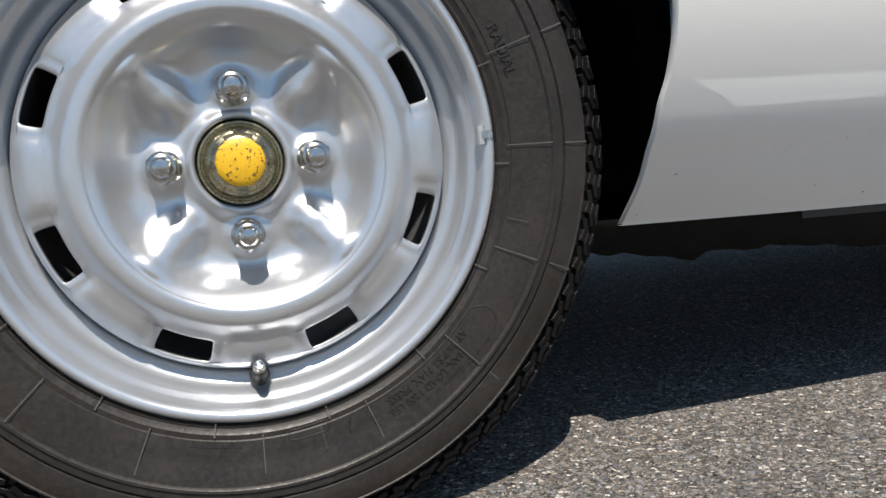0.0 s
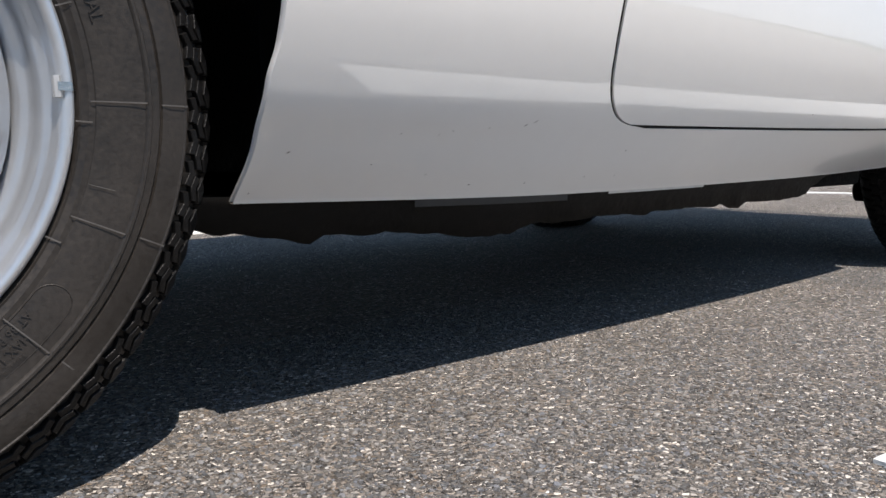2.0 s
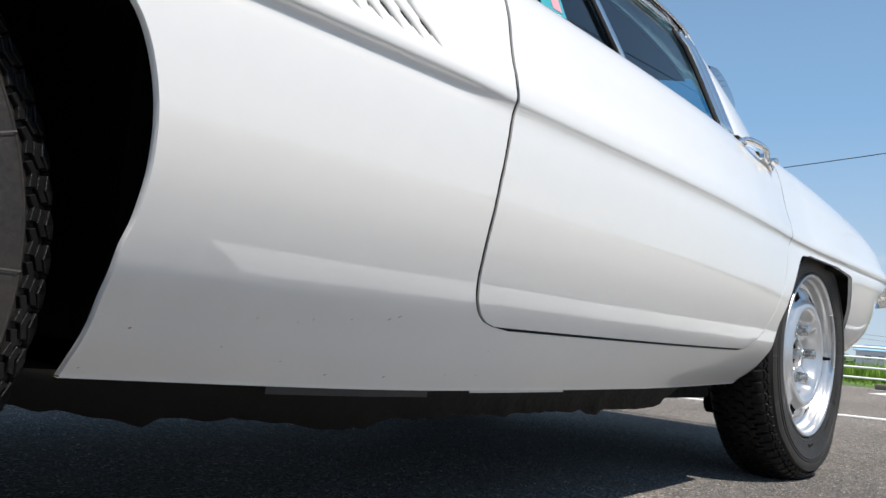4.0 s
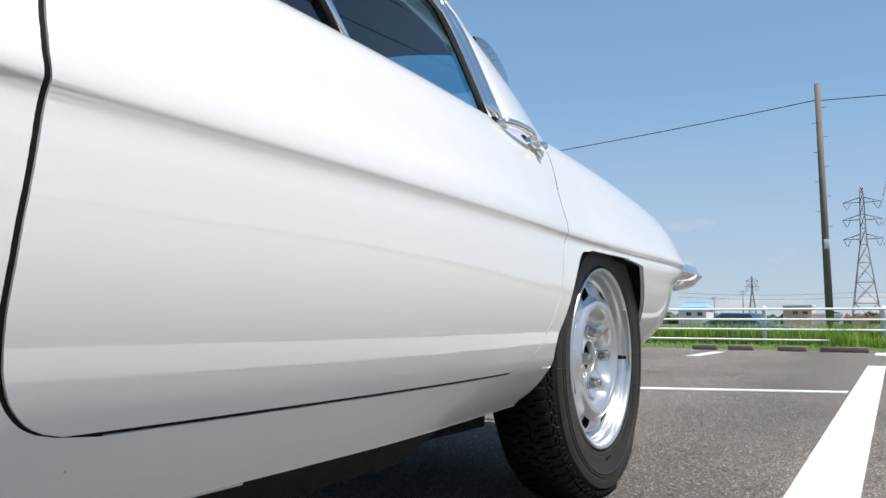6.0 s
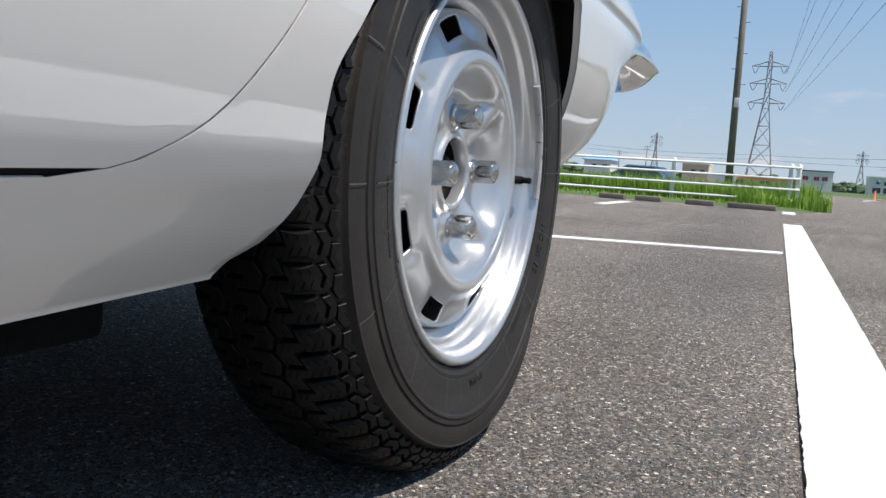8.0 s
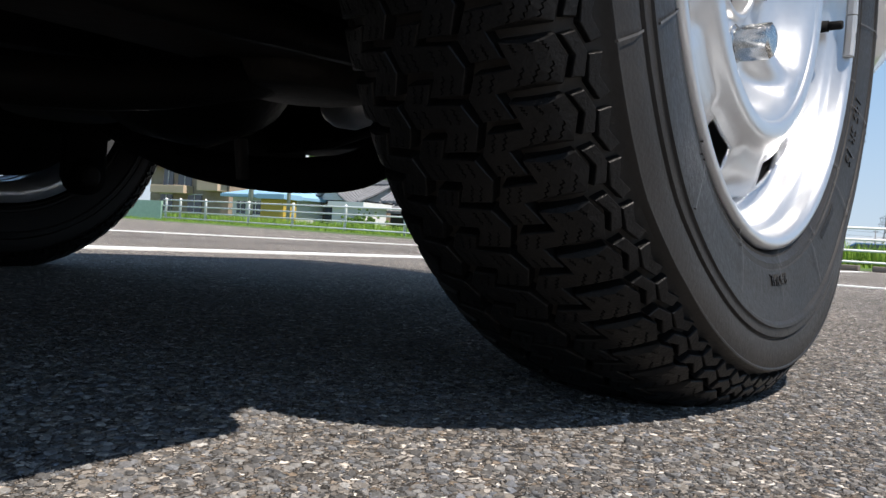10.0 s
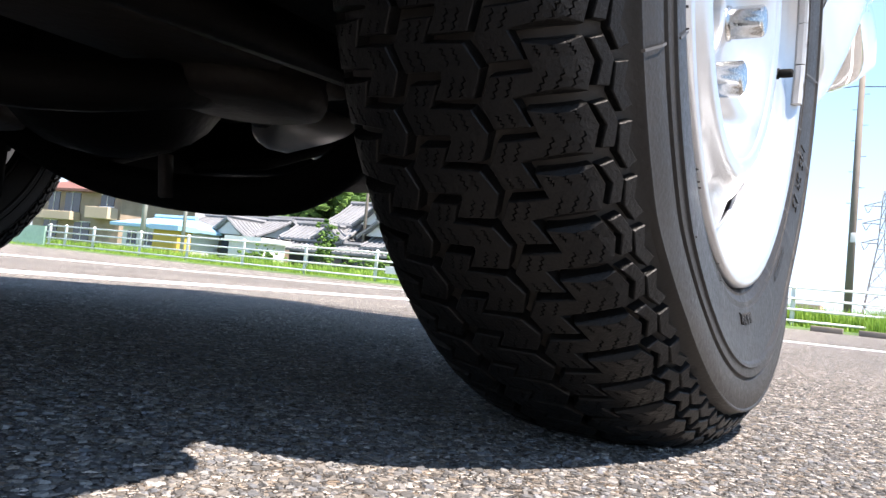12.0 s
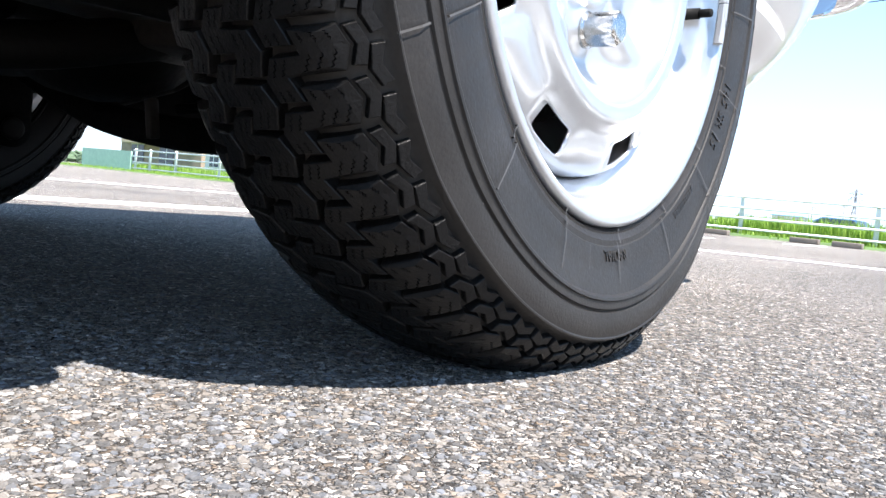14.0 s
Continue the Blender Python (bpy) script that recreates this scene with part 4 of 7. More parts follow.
LUGS = {"shoulder_lug": (SHOULDER, ()), "chevron_lug": (CHEVRON, ()), "outer_block": (MAIN, MAIN_CUTS), "centre_block": (CENTRE, CENTRE_CUTS), "inner_block": (other(MAIN), other_cuts(MAIN_CUTS)),
        "inner_chevron": (other(CHEVRON), ()), "inner_shoulder": (other(SHOULDER), ())}
UNIT = 0.0268   # metres round the crown for one pitch


def cut_outline(w0, s0, w1, s1, half=0.00042, amp=0.00062):
    """The zigzag outline of a narrow cut between two points of the tread."""
    a, b = Vector((w0, s0 * UNIT)), Vector((w1, s1 * UNIT))
    n = Vector((-(b - a).y, (b - a).x)).normalized()
    left, right = [], []
    for q in range(7):
        p = a.lerp(b, q / 6) + n * (amp if q % 2 else -amp)
        left.append(p + n * half)
        right.append(p - n * half)
    return left + right[::-1]


def inside_cut(kind, p):
    """Whether a point of the flat layout lies in one of the narrow cuts."""
    for c in LUGS[kind][1]:
        a, b = Vector((c[0], c[1] * UNIT)), Vector((c[2], c[3] * UNIT))
        if min(a.x, b.x) - 0.003 < p.x < max(a.x, b.x) + 0.003 and min(a.y, b.y) - 0.003 < p.y < max(a.y, b.y) + 0.003:
            ring = cut_outline(*c)
            odd = False
            for q, r in zip(ring, ring[1:] + ring[:1]):
                if (q.y > p.y) != (r.y > p.y) and p.x < q.x + (p.y - q.y) * (r.x - q.x) / (r.y - q.y):
                    odd = not odd
            if odd:
                return True
    return False


def block_shape(kind, cuts):
    """Flat layout of one piece: points, faces of the top, rings of the cuts."""
    poly, sipes = LUGS[kind]
    out = [Vector((w, s * UNIT)) for w, s in poly]
    area = sum(p.x * q.y - q.x * p.y for p, q in zip(out, out[1:] + out[:1]))
    if area < 0:
        out = out[::-1]
    # the top face lies a little inside the foot
    n = len(out)
    top = []
    for i in range(n):
        d0, d1 = (out[i] - out[i - 1]).normalized(), (out[(i + 1) % n] - out[i]).normalized()
        m = Vector((-(d0 + d1).y, (d0 + d1).x)).normalized()
        k = max(0.5, m.dot(Vector((-d0.y, d0.x))))
        top.append((out[i] + m * 0.00045 / k, out[i] - m * 0.0006 / k))
    pts = [p for p, q in top]
    faces = [list(range(n))]
    if cuts:
        for c in sipes:
            ring = cut_outline(*c)
            faces.append(list(range(len(pts), len(pts) + len(ring))))
            pts.extend(ring)
    res = geometry.delaunay_2d_cdt(pts, [], faces, 1, 1e-7)
    holes = {tuple(t): bool(cuts) and inside_cut(kind, sum((res[0][k] for k in t), Vector((0, 0))) / len(t)) for t in res[2]}
    return out, [q for p, q in top], res, holes


def add_block(bm, kind, s0=0.0, cuts=True):
    """One moulded piece of the tread with tapered flanks, worn edges and zigzag cuts."""
    key = (kind, cuts)
    if key not in SHAPES:
        SHAPES[key] = block_shape(kind, cuts)
    mid, foot, (co, edges, tris, vo, eo, fo), holes = SHAPES[key]

    def put(p, depth):
        return bm.verts.new(crown(p.x, p.y / UNIT + s0, depth))
    low, ring = [put(p, 0.0074) for p in foot], [put(p, 0.0006) for p in mid]
    vs = [put(p, 0.0) for p in co]
    n = len(low)
    order = [None] * n
    for i, src in enumerate(vo):
        for k in src:
            if k < n:
                order[k] = vs[i]
    for i in range(n):
        j = (i + 1) % n
        bm.faces.new((low[i], low[j], ring[j], ring[i]))
        bm.faces.new((ring[i], ring[j], order[j], order[i]))
    cut_edges, sunk = {}, {}
    for t in tris:
        hole = holes[tuple(t)]
        if not hole:
            bm.faces.new([vs[k] for k in t])
            continue
        for k in t:
            if k not in sunk:
                sunk[k] = put(co[k], 0.0045)
        f = bm.faces.new([sunk[k] for k in t])
        f.material_index = 1
        for p, q in zip(t, list(t[1:]) + [t[0]]):
            e = (min(p, q), max(p, q))
            cut_edges[e] = None if e in cut_edges else (p, q)
    for e, pq in cut_edges.items():
        if pq:
            p, q = pq
            f = bm.faces.new((vs[p], vs[q], sunk[q], sunk[p]))
            f.material_index = 1


SHAPES = {}


def tread(tyre, first, last, cuts):
    """Pieces from pitch first to last are parts; the rest of the ring is one mesh."""
    rest = bmesh.new()
    for n in range(-PITCHES // 2, PITCHES - PITCHES // 2):
        for kind in LUGS:
            if first <= n < last:
                bm = bmesh.new()
                add_block(bm, kind, n)
                flatten(bm)
                bmesh.ops.recalc_face_normals(bm, faces=bm.faces[:])
                ob = part(kind, bm, M_SHADED_RUBBER, tyre, "", False)
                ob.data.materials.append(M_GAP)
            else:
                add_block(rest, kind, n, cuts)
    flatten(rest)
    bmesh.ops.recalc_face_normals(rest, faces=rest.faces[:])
    ob = part("tread", rest, M_SHADED_RUBBER, tyre, "", False)
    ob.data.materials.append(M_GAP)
    tagged(ob, kind="stuff")


def wheel(x, y, steer, front, mirror, parts=(0, 0)):
    turn = Matrix.Translation((x, y, WR)) @ Matrix.Rotation(radians(steer), 4, "Z")
    if mirror:
        turn = Matrix.Translation((x, 2 * YC - y, WR)) @ Matrix.Rotation(math.pi + radians(steer), 4, "Z")
    # the far rear tyre takes the darker rubber: shade under the car, in colour
    tyre = tyre_carcass(car, M_RUBBER if front else M_SHADED_RUBBER if mirror else M_SIDEWALL)
    tyre.matrix_local = CARM @ turn
    tread(tyre, *parts, front is False and not mirror)
    rim = rim_part("wheel", car, front, mirror)
    rim.matrix_local = CARM @ turn
    for q in range(4):
        nut_part(rim, q * math.pi / 2 + (0 if front else radians(1.7)), front)
    bm = bmesh.new()
    if front:
        lathe(bm, [(0.001, 0.070), (0.060, 0.070), (0.068, 0.074), (0.070, 0.098), (0.122, 0.099), (0.124, 0.101), (0.124, 0.108), (0.122, 0.110), (0.001, 0.111)], 48)
        part("brake_disc", bm, M_SOOT_SHADE, rim)
        bm = bmesh.new()
        box(bm, (0.060, 0.082, -0.050), (0.146, 0.130, 0.050), Matrix.Rotation(radians(-150 if not mirror else 30), 4, "Y"), 0.008)
        part("brake_caliper", bm, M_SHADE_BLACK, rim)
    else:
        lathe(bm, [(0.128, 0.125), (0.130, 0.121), (0.130, 0.082), (0.124, 0.072), (0.06, 0.066), (0.001, 0.066)], 48)
        part("brake_drum", bm, M_SHADE_BLACK, rim)
        bm = bmesh.new()
        lathe(bm, [(0.001, 0.128), (0.128, 0.127), (0.158, 0.134), (0.160, 0.137), (0.158, 0.140), (0.001, 0.140)], 48)
        part("back_plate", bm, M_SHADE_BLACK, rim)
    hub(rim, front)
    return tyre, rim


def hub(rim, front):
    bm = bmesh.new()
    if front:
        lathe(bm, [(0.0345, 0.060), (0.0345, 0.036), (0.0342, 0.0335), (0.0330, 0.0322), (0.0318, 0.0328), (0.0312, 0.0345), (0.0300, 0.0345), (0.0292, 0.0318), (0.0278, 0.0272), (0.0262, 0.0240), (0.0246, 0.0232), (0.0238, 0.0228), (0.0228, 0.0206), (0.0205, 0.0176), (0.0190, 0.0170)], 64)
        cap = part("hub_cap", bm, M_BRASS, rim, "tarnished brass-coloured grease cap")
        bm = bmesh.new()
        rings = lathe(bm, [(0.0206, 0.0182), (0.0192, 0.0168), (0.0150, 0.0152), (0.0090, 0.0144), (0.0001, 0.0142)], 48)
        rng = random.Random(4)
        for i, v in enumerate(rings[0]):
            v.co.x *= 1 + rng.uniform(-0.05, 0.03)
            v.co.z *= 1 + rng.uniform(-0.05, 0.03)
        part("cap_paint", bm, M_CAP, rim, "chipped yellow paint on the cap")
    else:
        lathe(bm, [(0.0366, 0.040), (0.0352, 0.052), (0.0345, 0.062), (0.0250, 0.063), (0.0230, 0.052), (0.0180, 0.050), (0.0165, 0.044), (0.0090, 0.043), (0.0001, 0.043)], 48)
        part("axle_end", bm, M_SOOT_SHADE, rim, "greasy bare steel axle end")


def weight(rim, a0, a1, count):
    """Balance weights clipped to the lip of the rim."""
    for q in range(count):
        lo, hi = a0 + (a1 - a0) * q / count + 0.15, a0 + (a1 - a0) * (q + 1) / count - 0.15
        bm = bmesh.new()
        lathe(bm, [(0.1985, -0.0005), (0.1988, -0.0045), (0.1970, -0.0064), (0.1935, -0.0060), (0.1924, -0.0035), (0.1930, 0.0010), (0.1960, 0.0030)], 10, lo, hi)
        for side_face in ([v for v in bm.verts if abs(math.degrees(math.atan2(v.co.z, v.co.x)) - lo) < 0.01], [v for v in bm.verts if abs(math.degrees(math.atan2(v.co.z, v.co.x)) - hi) < 0.01]):
            if len(side_face) > 3:
                bm.faces.new(side_face)
        ob = part("balance_weight", bm, M_LEAD, rim, "grey lead balance weight")
        sharp(ob, 30)
        bm = bmesh.new()
        m = (lo + hi) / 2
        lathe(bm, [(0.1955, -0.0068), (0.2010, -0.0058), (0.2058, -0.0046), (0.2085, -0.0010), (0.2080, 0.0040)], 4, m - 0.9, m + 0.9)
        part("weight_clip", bm, M_NUT, rim)


def valve(rim, a, black):
    """A tyre valve: rubber root, and on the open wheel a worn threaded metal tip with its bore."""
    lean = radians(-30 if not black else 0)
    spot = (0.1755 * math.cos(a), 0.0240 if not black else 0.030, 0.1755 * math.sin(a))
    bm = bmesh.new()
    if black:
        lathe(bm, [(0.0053, 0.0), (0.0049, -0.018), (0.0039, -0.016), (0.0036, -0.019), (0.0039, -0.0192), (0.0039, -0.028), (0.0034, -0.0295), (0.0001, -0.0290)], 20)
    else:
        lathe(bm, [(0.0085, 0.004), (0.0082, -0.001), (0.0068, -0.0025), (0.0064, -0.010), (0.0056, -0.0150), (0.0048, -0.0165), (0.0001, -0.0165)], 24)
    root = part("valve", bm, M_GAP if black else M_RUBBER, rim, "black rubber tyre valve")
    root.location, root.rotation_euler = spot, (lean, 0, 0)
    if not black:
        prof = [(0.0050, -0.0150)]
        for q in range(4):
            prof += [(0.0050, -0.0160 - 0.0018 * q), (0.0044, -0.0169 - 0.0018 * q)]
        prof += [(0.0046, -0.0235), (0.0043, -0.0270), (0.0037, -0.0278), (0.0030, -0.0276), (0.0028, -0.0245), (0.0010, -0.0243), (0.0009, -0.0262), (0.0001, -0.0263)]
        bm = bmesh.new()
        lathe(bm, prof, 24)
        tip = sharp(part("valve_tip", bm, M_NUT, rim, "worn metal valve tip"), 30)
        tip.location, tip.rotation_euler = spot, (lean, 0, 0)


def lettering(tyre, text, mid, radius, size, y, name="lettering"):
    """Raised words round the sidewall, tops outwards, read clockwise."""
    cu = bpy.data.curves.new("words", "FONT")
    cu.body, cu.size, cu.align_x, cu.extrude, cu.resolution_u = text, size, "CENTER", 0.0006, 2
    tmp = new("words", cu)
    me = bpy.data.meshes.new_from_object(tmp.evaluated_get(bpy.context.evaluated_depsgraph_get()))
    bpy.data.objects.remove(tmp)
    bpy.data.curves.remove(cu)
    for v in me.vertices:
        r, a = radius + v.co.y, radians(mid) - v.co.x / radius
        yy = wall_y(r)
        v.co = (r * math.cos(a), yy + y - v.co.z - 0.0004, r * math.sin(a))
    me.materials.clear()
    me.materials.append(tyre.data.materials[0])
    ob = new(name, me)
    ob.parent = tyre
    return ob


def moulding(tyre, bars, seams):
    """Plain raised bars where a name stands, and radial moulding seams with the sun's glint painted in."""
    bm = bmesh.new()

    def strip(r0, r1, a0, a1, h):
        vs = []
        for r in (r0, (2 * r0 + r1) / 3, (r0 + 2 * r1) / 3, r1):
            n = max(2, int((a1 - a0) / 0.8))
            vs.append([bm.verts.new((r * math.cos(radians(a0 + (a1 - a0) * j / n)), wall_y(r) - h, r * math.sin(radians(a0 + (a1 - a0) * j / n)))) for j in range(n + 1)])
        edge = [[bm.verts.new(v.co + Vector((0, h + 0.0005, 0))) for v in row] for row in (vs[0], vs[-1])]
        grid = [edge[0]] + vs + [edge[1]]
        for p, q in zip(grid, grid[1:]):
            for j in range(len(p) - 1):
                bm.faces.new((p[j], p[j + 1], q[j + 1], q[j]))
    for mid, r, size, n in bars:
        step = math.degrees(size * 0.82 / r)
        for q in range(n):
            a = mid + (q - (n - 1) / 2) * step
            strip(r, r + size, a - step * 0.32, a + step * 0.32, 0.0006)
    dark = len(bm.faces)
    for a, r0, r1, w in seams:
        strip(r0, r1, a - w, a + w, 0.0017)
    for f in list(bm.faces)[dark:]:
        f.material_index = 1
    bmesh.ops.recalc_face_normals(bm, faces=bm.faces[:])
    ob = part("moulding", bm, tyre.data.materials[0], tyre, "", False)
    ob.data.materials.append(M_SEAM_GLINT)
    tagged(ob, "fine raised moulding marks", kind="stuff")


def outline(tyre, a0, a1, r0, r1):
    """A thin raised line round a panel of small print, with round ends."""
    pts = []
    rm, h = (r0 + r1) / 2, (r1 - r0) / 2
    for q in range(41):
        a = a0 + (a1 - a0) * q / 40
        pts.append((r0, a))
    for q in range(1, 12):
        k = math.pi * q / 12
        pts.append((rm - h * math.cos(k), a1 + math.degrees(h * math.sin(k) / rm)))
    for q in range(41):
        pts.append((r1, a1 + (a0 - a1) * q / 40))
    for q in range(1, 12):
        k = math.pi * q / 12
        pts.append((rm + h * math.cos(k), a0 - math.degrees(h * math.sin(k) / rm)))
    pts.append(pts[0])
    bm = bmesh.new()
    tube(bm, [(r * math.cos(radians(a)), wall_y(r) - 0.0001, r * math.sin(radians(a))) for r, a in pts], 0.00045, 5, False)
    part("print_outline", bm, M_RUBBER, tyre)


WHEELS = {}
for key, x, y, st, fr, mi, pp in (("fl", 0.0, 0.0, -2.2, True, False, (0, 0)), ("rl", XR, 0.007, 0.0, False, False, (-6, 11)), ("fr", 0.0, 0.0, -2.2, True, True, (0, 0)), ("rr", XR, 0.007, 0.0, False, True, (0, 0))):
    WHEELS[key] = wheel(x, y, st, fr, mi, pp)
weight(WHEELS["fl"][1], -0.6, 4.2, 1)
weight(WHEELS["rl"][1], -9.0, 35.0, 4)
valve(WHEELS["fl"][1], radians(-91), False)
valve(WHEELS["rl"][1], radians(-2), True)
rng = random.Random(8)
for key, first, inner in (("fl", -1.0, -5.0), ("rl", -19.0, -13.0)):
    seams = []
    for q in range(16):
        a = first - 22.65 * q
        seams.append((a, 0.2175, 0.2562, 0.13))
        seams.append((a + rng.uniform(-0.3, 0.3), 0.2682, 0.2890, 0.13))
        if q % 3 == 1:
            seams.append((a + 9 + rng.uniform(-3, 3), 0.2225, 0.2400, 0.07))
    seams += [(inner - 24.1 * q, 0.2075, 0.2185, 0.16) for q in range(15)]
    bars = [(-101, 0.2215, 0.0045, 11), (-95.5, 0.2695, 0.0150, 8), (-118, 0.2705, 0.0150, 4), (-55, 0.2440, 0.0030, 22)] if key == "fl" else [(150, 0.226, 0.004, 14), (-52, 0.2250, 0.0055, 10), (-170, 0.2240, 0.0060, 14), (60, 0.2695, 0.0150, 8)]
    moulding(WHEELS[key][0], bars, seams)
    if key == "fl":
        outline(WHEELS[key][0], -71.0, -39.5, 0.2215, 0.2485)
        outline(WHEELS[key][0], -85.5, -79.0, 0.2185, 0.2265)
lettering(WHEELS["fl"][0], "RADIAL", 19, 0.2270, 0.0130, 0.0)
lettering(WHEELS["fl"][0], "MAX. LOAD 1200 LBS.", -56, 0.2345, 0.0085, 0.0)
lettering(WHEELS["fl"][0], "AT 36 P.S.I. MAX. PRESS.", -54, 0.2250, 0.0085, 0.0)
lettering(WHEELS["rl"][0], "165 SR 15", -24, 0.2260, 0.0170, 0.0)
lettering(WHEELS["rl"][0], "RADIAL", -88, 0.2240, 0.0115, 0.0)

# ---- glasshouse and trim ----
def glass_material(name, ior):
    m = bpy.data.materials.new(name)
    m.use_nodes = True
    n = m.node_tree.nodes
    n.clear()
    out, mix, fr = n.new("ShaderNodeOutputMaterial"), n.new("ShaderNodeMixShader"), n.new("ShaderNodeFresnel")
    tr, gl = n.new("ShaderNodeBsdfTransparent"), n.new("ShaderNodeBsdfGlossy")
    tr.inputs[0].default_value = (0.36, 0.66, 0.78, 1)
    gl.inputs["Roughness"].default_value = 0.01
    fr.inputs["IOR"].default_value = ior
    link(m, fr.outputs[0], mix.inputs[0])
    link(m, tr.outputs[0], mix.inputs[1])
    link(m, gl.outputs[0], mix.inputs[2])
    link(m, mix.outputs[0], out.inputs[0])
    return m


M_GLASS = glass_material("tinted_glass", 2.1)
M_REARGLASS = glass_material("rear_glass", 1.3)
M_SEAT = material("dark_seat_cloth", (0.02, 0.022, 0.026), 0.8, vary=0.2, scale=20)
# blue put into the lining to stand for sky reflected in the side glass
M_HEAD_SKY = material("headlining", (0.010, 0.024, 0.052), 0.9)


def patch(bm, rows):
    vs = [[bm.verts.new(p) for p in r] for r in rows]
    for r0, r1 in zip(vs, vs[1:]):
        for j in range(len(r0) - 1):
            bm.faces.new((r0[j], r0[j + 1], r1[j + 1], r1[j]))
    return vs


def cabin_y(z):
    """How far in the cabin's side lies at a height."""
    return 0.086 + 0.42 * max(0, z - 0.79) + 0.9 * max(0, z - 0.98) ** 2


def strip(bm, pts, width, thick, out=0.0):
    """A flat moulding along points of the cabin's side (x, z)."""
    ring = []
    for i, (x, z) in enumerate(pts):
        a, b = pts[max(i - 1, 0)], pts[min(i + 1, len(pts) - 1)]
        d = Vector((b[0] - a[0], b[1] - a[1])).normalized()
        nx, nz = -d.y, d.x
        row = []
        for w, t in ((-0.5, 0.3), (-0.42, 1.0), (0.42, 1.0), (0.5, 0.3), (0.5, -0.6), (-0.5, -0.6)):
            X, Z = x + nx * w * width, z + nz * w * width
            row.append(bm.verts.new((X, cabin_y(Z) - out - t * thick, Z)))
        ring.append(row)
    for r0, r1 in zip(ring, ring[1:]):
        for j in range(6):
            bm.faces.new((r0[j], r0[(j + 1) % 6], r1[(j + 1) % 6], r1[j]))
    bm.faces.new(ring[0][::-1])
    bm.faces.new(ring[-1])
    bmesh.ops.recalc_face_normals(bm, faces=bm.faces[:])


REAR_EDGE = [(1.776, 0.785), (1.775, 0.822), (1.773, 0.862), (1.770, 0.916), (1.763, 0.968), (1.748, 1.010), (1.722, 1.036)]
TOP_EDGE = [(1.722, 1.036), (1.66, 1.044), (1.52, 1.050), (1.35, 1.050), (1.20, 1.040), (1.08, 1.005), (0.98, 0.940), (0.90, 0.855), (0.86, 0.785)]
GUTTER = [(1.800, 1.050), (1.778, 1.071), (1.742, 1.085), (1.66, 1.094), (1.50, 1.098), (1.35, 1.096), (1.20, 1.080)]
for mir in (False, True):
    # glass
    bm = bmesh.new()
    zs = [0.780 + i * 0.268 / 12 for i in range(13)]
    rows = []
    for z in zs:
        xr_ = ease(z, [p[1] for p in REAR_EDGE], [p[0] for p in REAR_EDGE])
        xf = ease(z, [p[1] for p in reversed(TOP_EDGE[3:])], [p[0] for p in reversed(TOP_EDGE[3:])])
        rows.append([(xf + (xr_ - xf) * j / 10, cabin_y(z) + 0.006, z) for j in range(11)])
    patch(bm, rows)
    pane = car_part("side_window", bm, M_GLASS, "tinted side window glass", mir)
    pane.visible_shadow = False
    # dark rubber and bright frame
    bm = bmesh.new()
    strip(bm, REAR_EDGE, 0.022, 0.004, -0.002)
    car_part("window_seal", bm, M_GAP, "", mir)
    bm = bmesh.new()
    strip(bm, [(x + 0.027, z + 0.004) for x, z in REAR_EDGE], 0.028, 0.008)
    car_part("window_frame", bm, M_CHROME, "chrome window frame", mir)
    bm = bmesh.new()
    strip(bm, [(x + 0.066, z + 0.010) for x, z in REAR_EDGE], 0.026, 0.006)
    car_part("pillar_trim", bm, M_CHROME, "chrome pillar moulding", mir)
    bm = bmesh.new()
    strip(bm, [(x, z + 0.010) for x, z in TOP_EDGE], 0.016, 0.006)
    car_part("roof_trim", bm, M_CHROME, "", mir)
    bm = bmesh.new()
    strip(bm, [(x, z + 0.026) for x, z in TOP_EDGE[:6]], 0.030, 0.002)
    car_part("roof_seal", bm, M_GAP, "", mir)
    bm = bmesh.new()
    strip(bm, GUTTER, 0.010, 0.012)
    car_part("rain_gutter", bm, M_CHROME, "bright rain gutter along the roof edge", mir)
    bm = bmesh.new()
    strip(bm, [(1.353, 0.782), (1.325, 0.87), (1.30, 0.95), (1.28, 1.045)], 0.016, 0.005)
    car_part("vent_post", bm, M_CHROME, "chrome quarter-light post", mir)
    bm = bmesh.new()
    strip(bm, [(1.334, 0.782), (1.306, 0.87), (1.281, 0.95), (1.261, 1.045)], 0.014, 0.004)
    car_part("vent_seal", bm, M_GAP, "", mir)
    # white rear pillar between the side window and the rear window
    bm = bmesh.new()
    rows = []
    for i in range(13):
        f = i / 12
        z = 0.782 + 0.296 * f
        xa = ease(z, [p[1] for p in REAR_EDGE], [p[0] for p in REAR_EDGE]) + 0.070
        xb = ease(z, (0.782, 0.884, 0.932, 0.958, 1.026, 1.06, 1.118), (2.46, 2.291, 2.185, 2.118, 1.931, 1.846, 1.72))
        cy = cabin_y(z)
        row = [(xa + (xb - xa) * j / 10, cy + (0.205 - cy) * (j / 10) ** 2 + (0.012 if j == 0 else 0.0), z) for j in range(11)]
        rows.append(row + [(xb + 0.022, 0.216, z), (xb + 0.034, 0.235, z), (xb + 0.036, 0.27, z)])
    patch(bm, rows)
    bmesh.ops.recalc_face_normals(bm, faces=bm.faces[:])
    car_part("rear_pillar", bm, M_PAINT, "", mir)
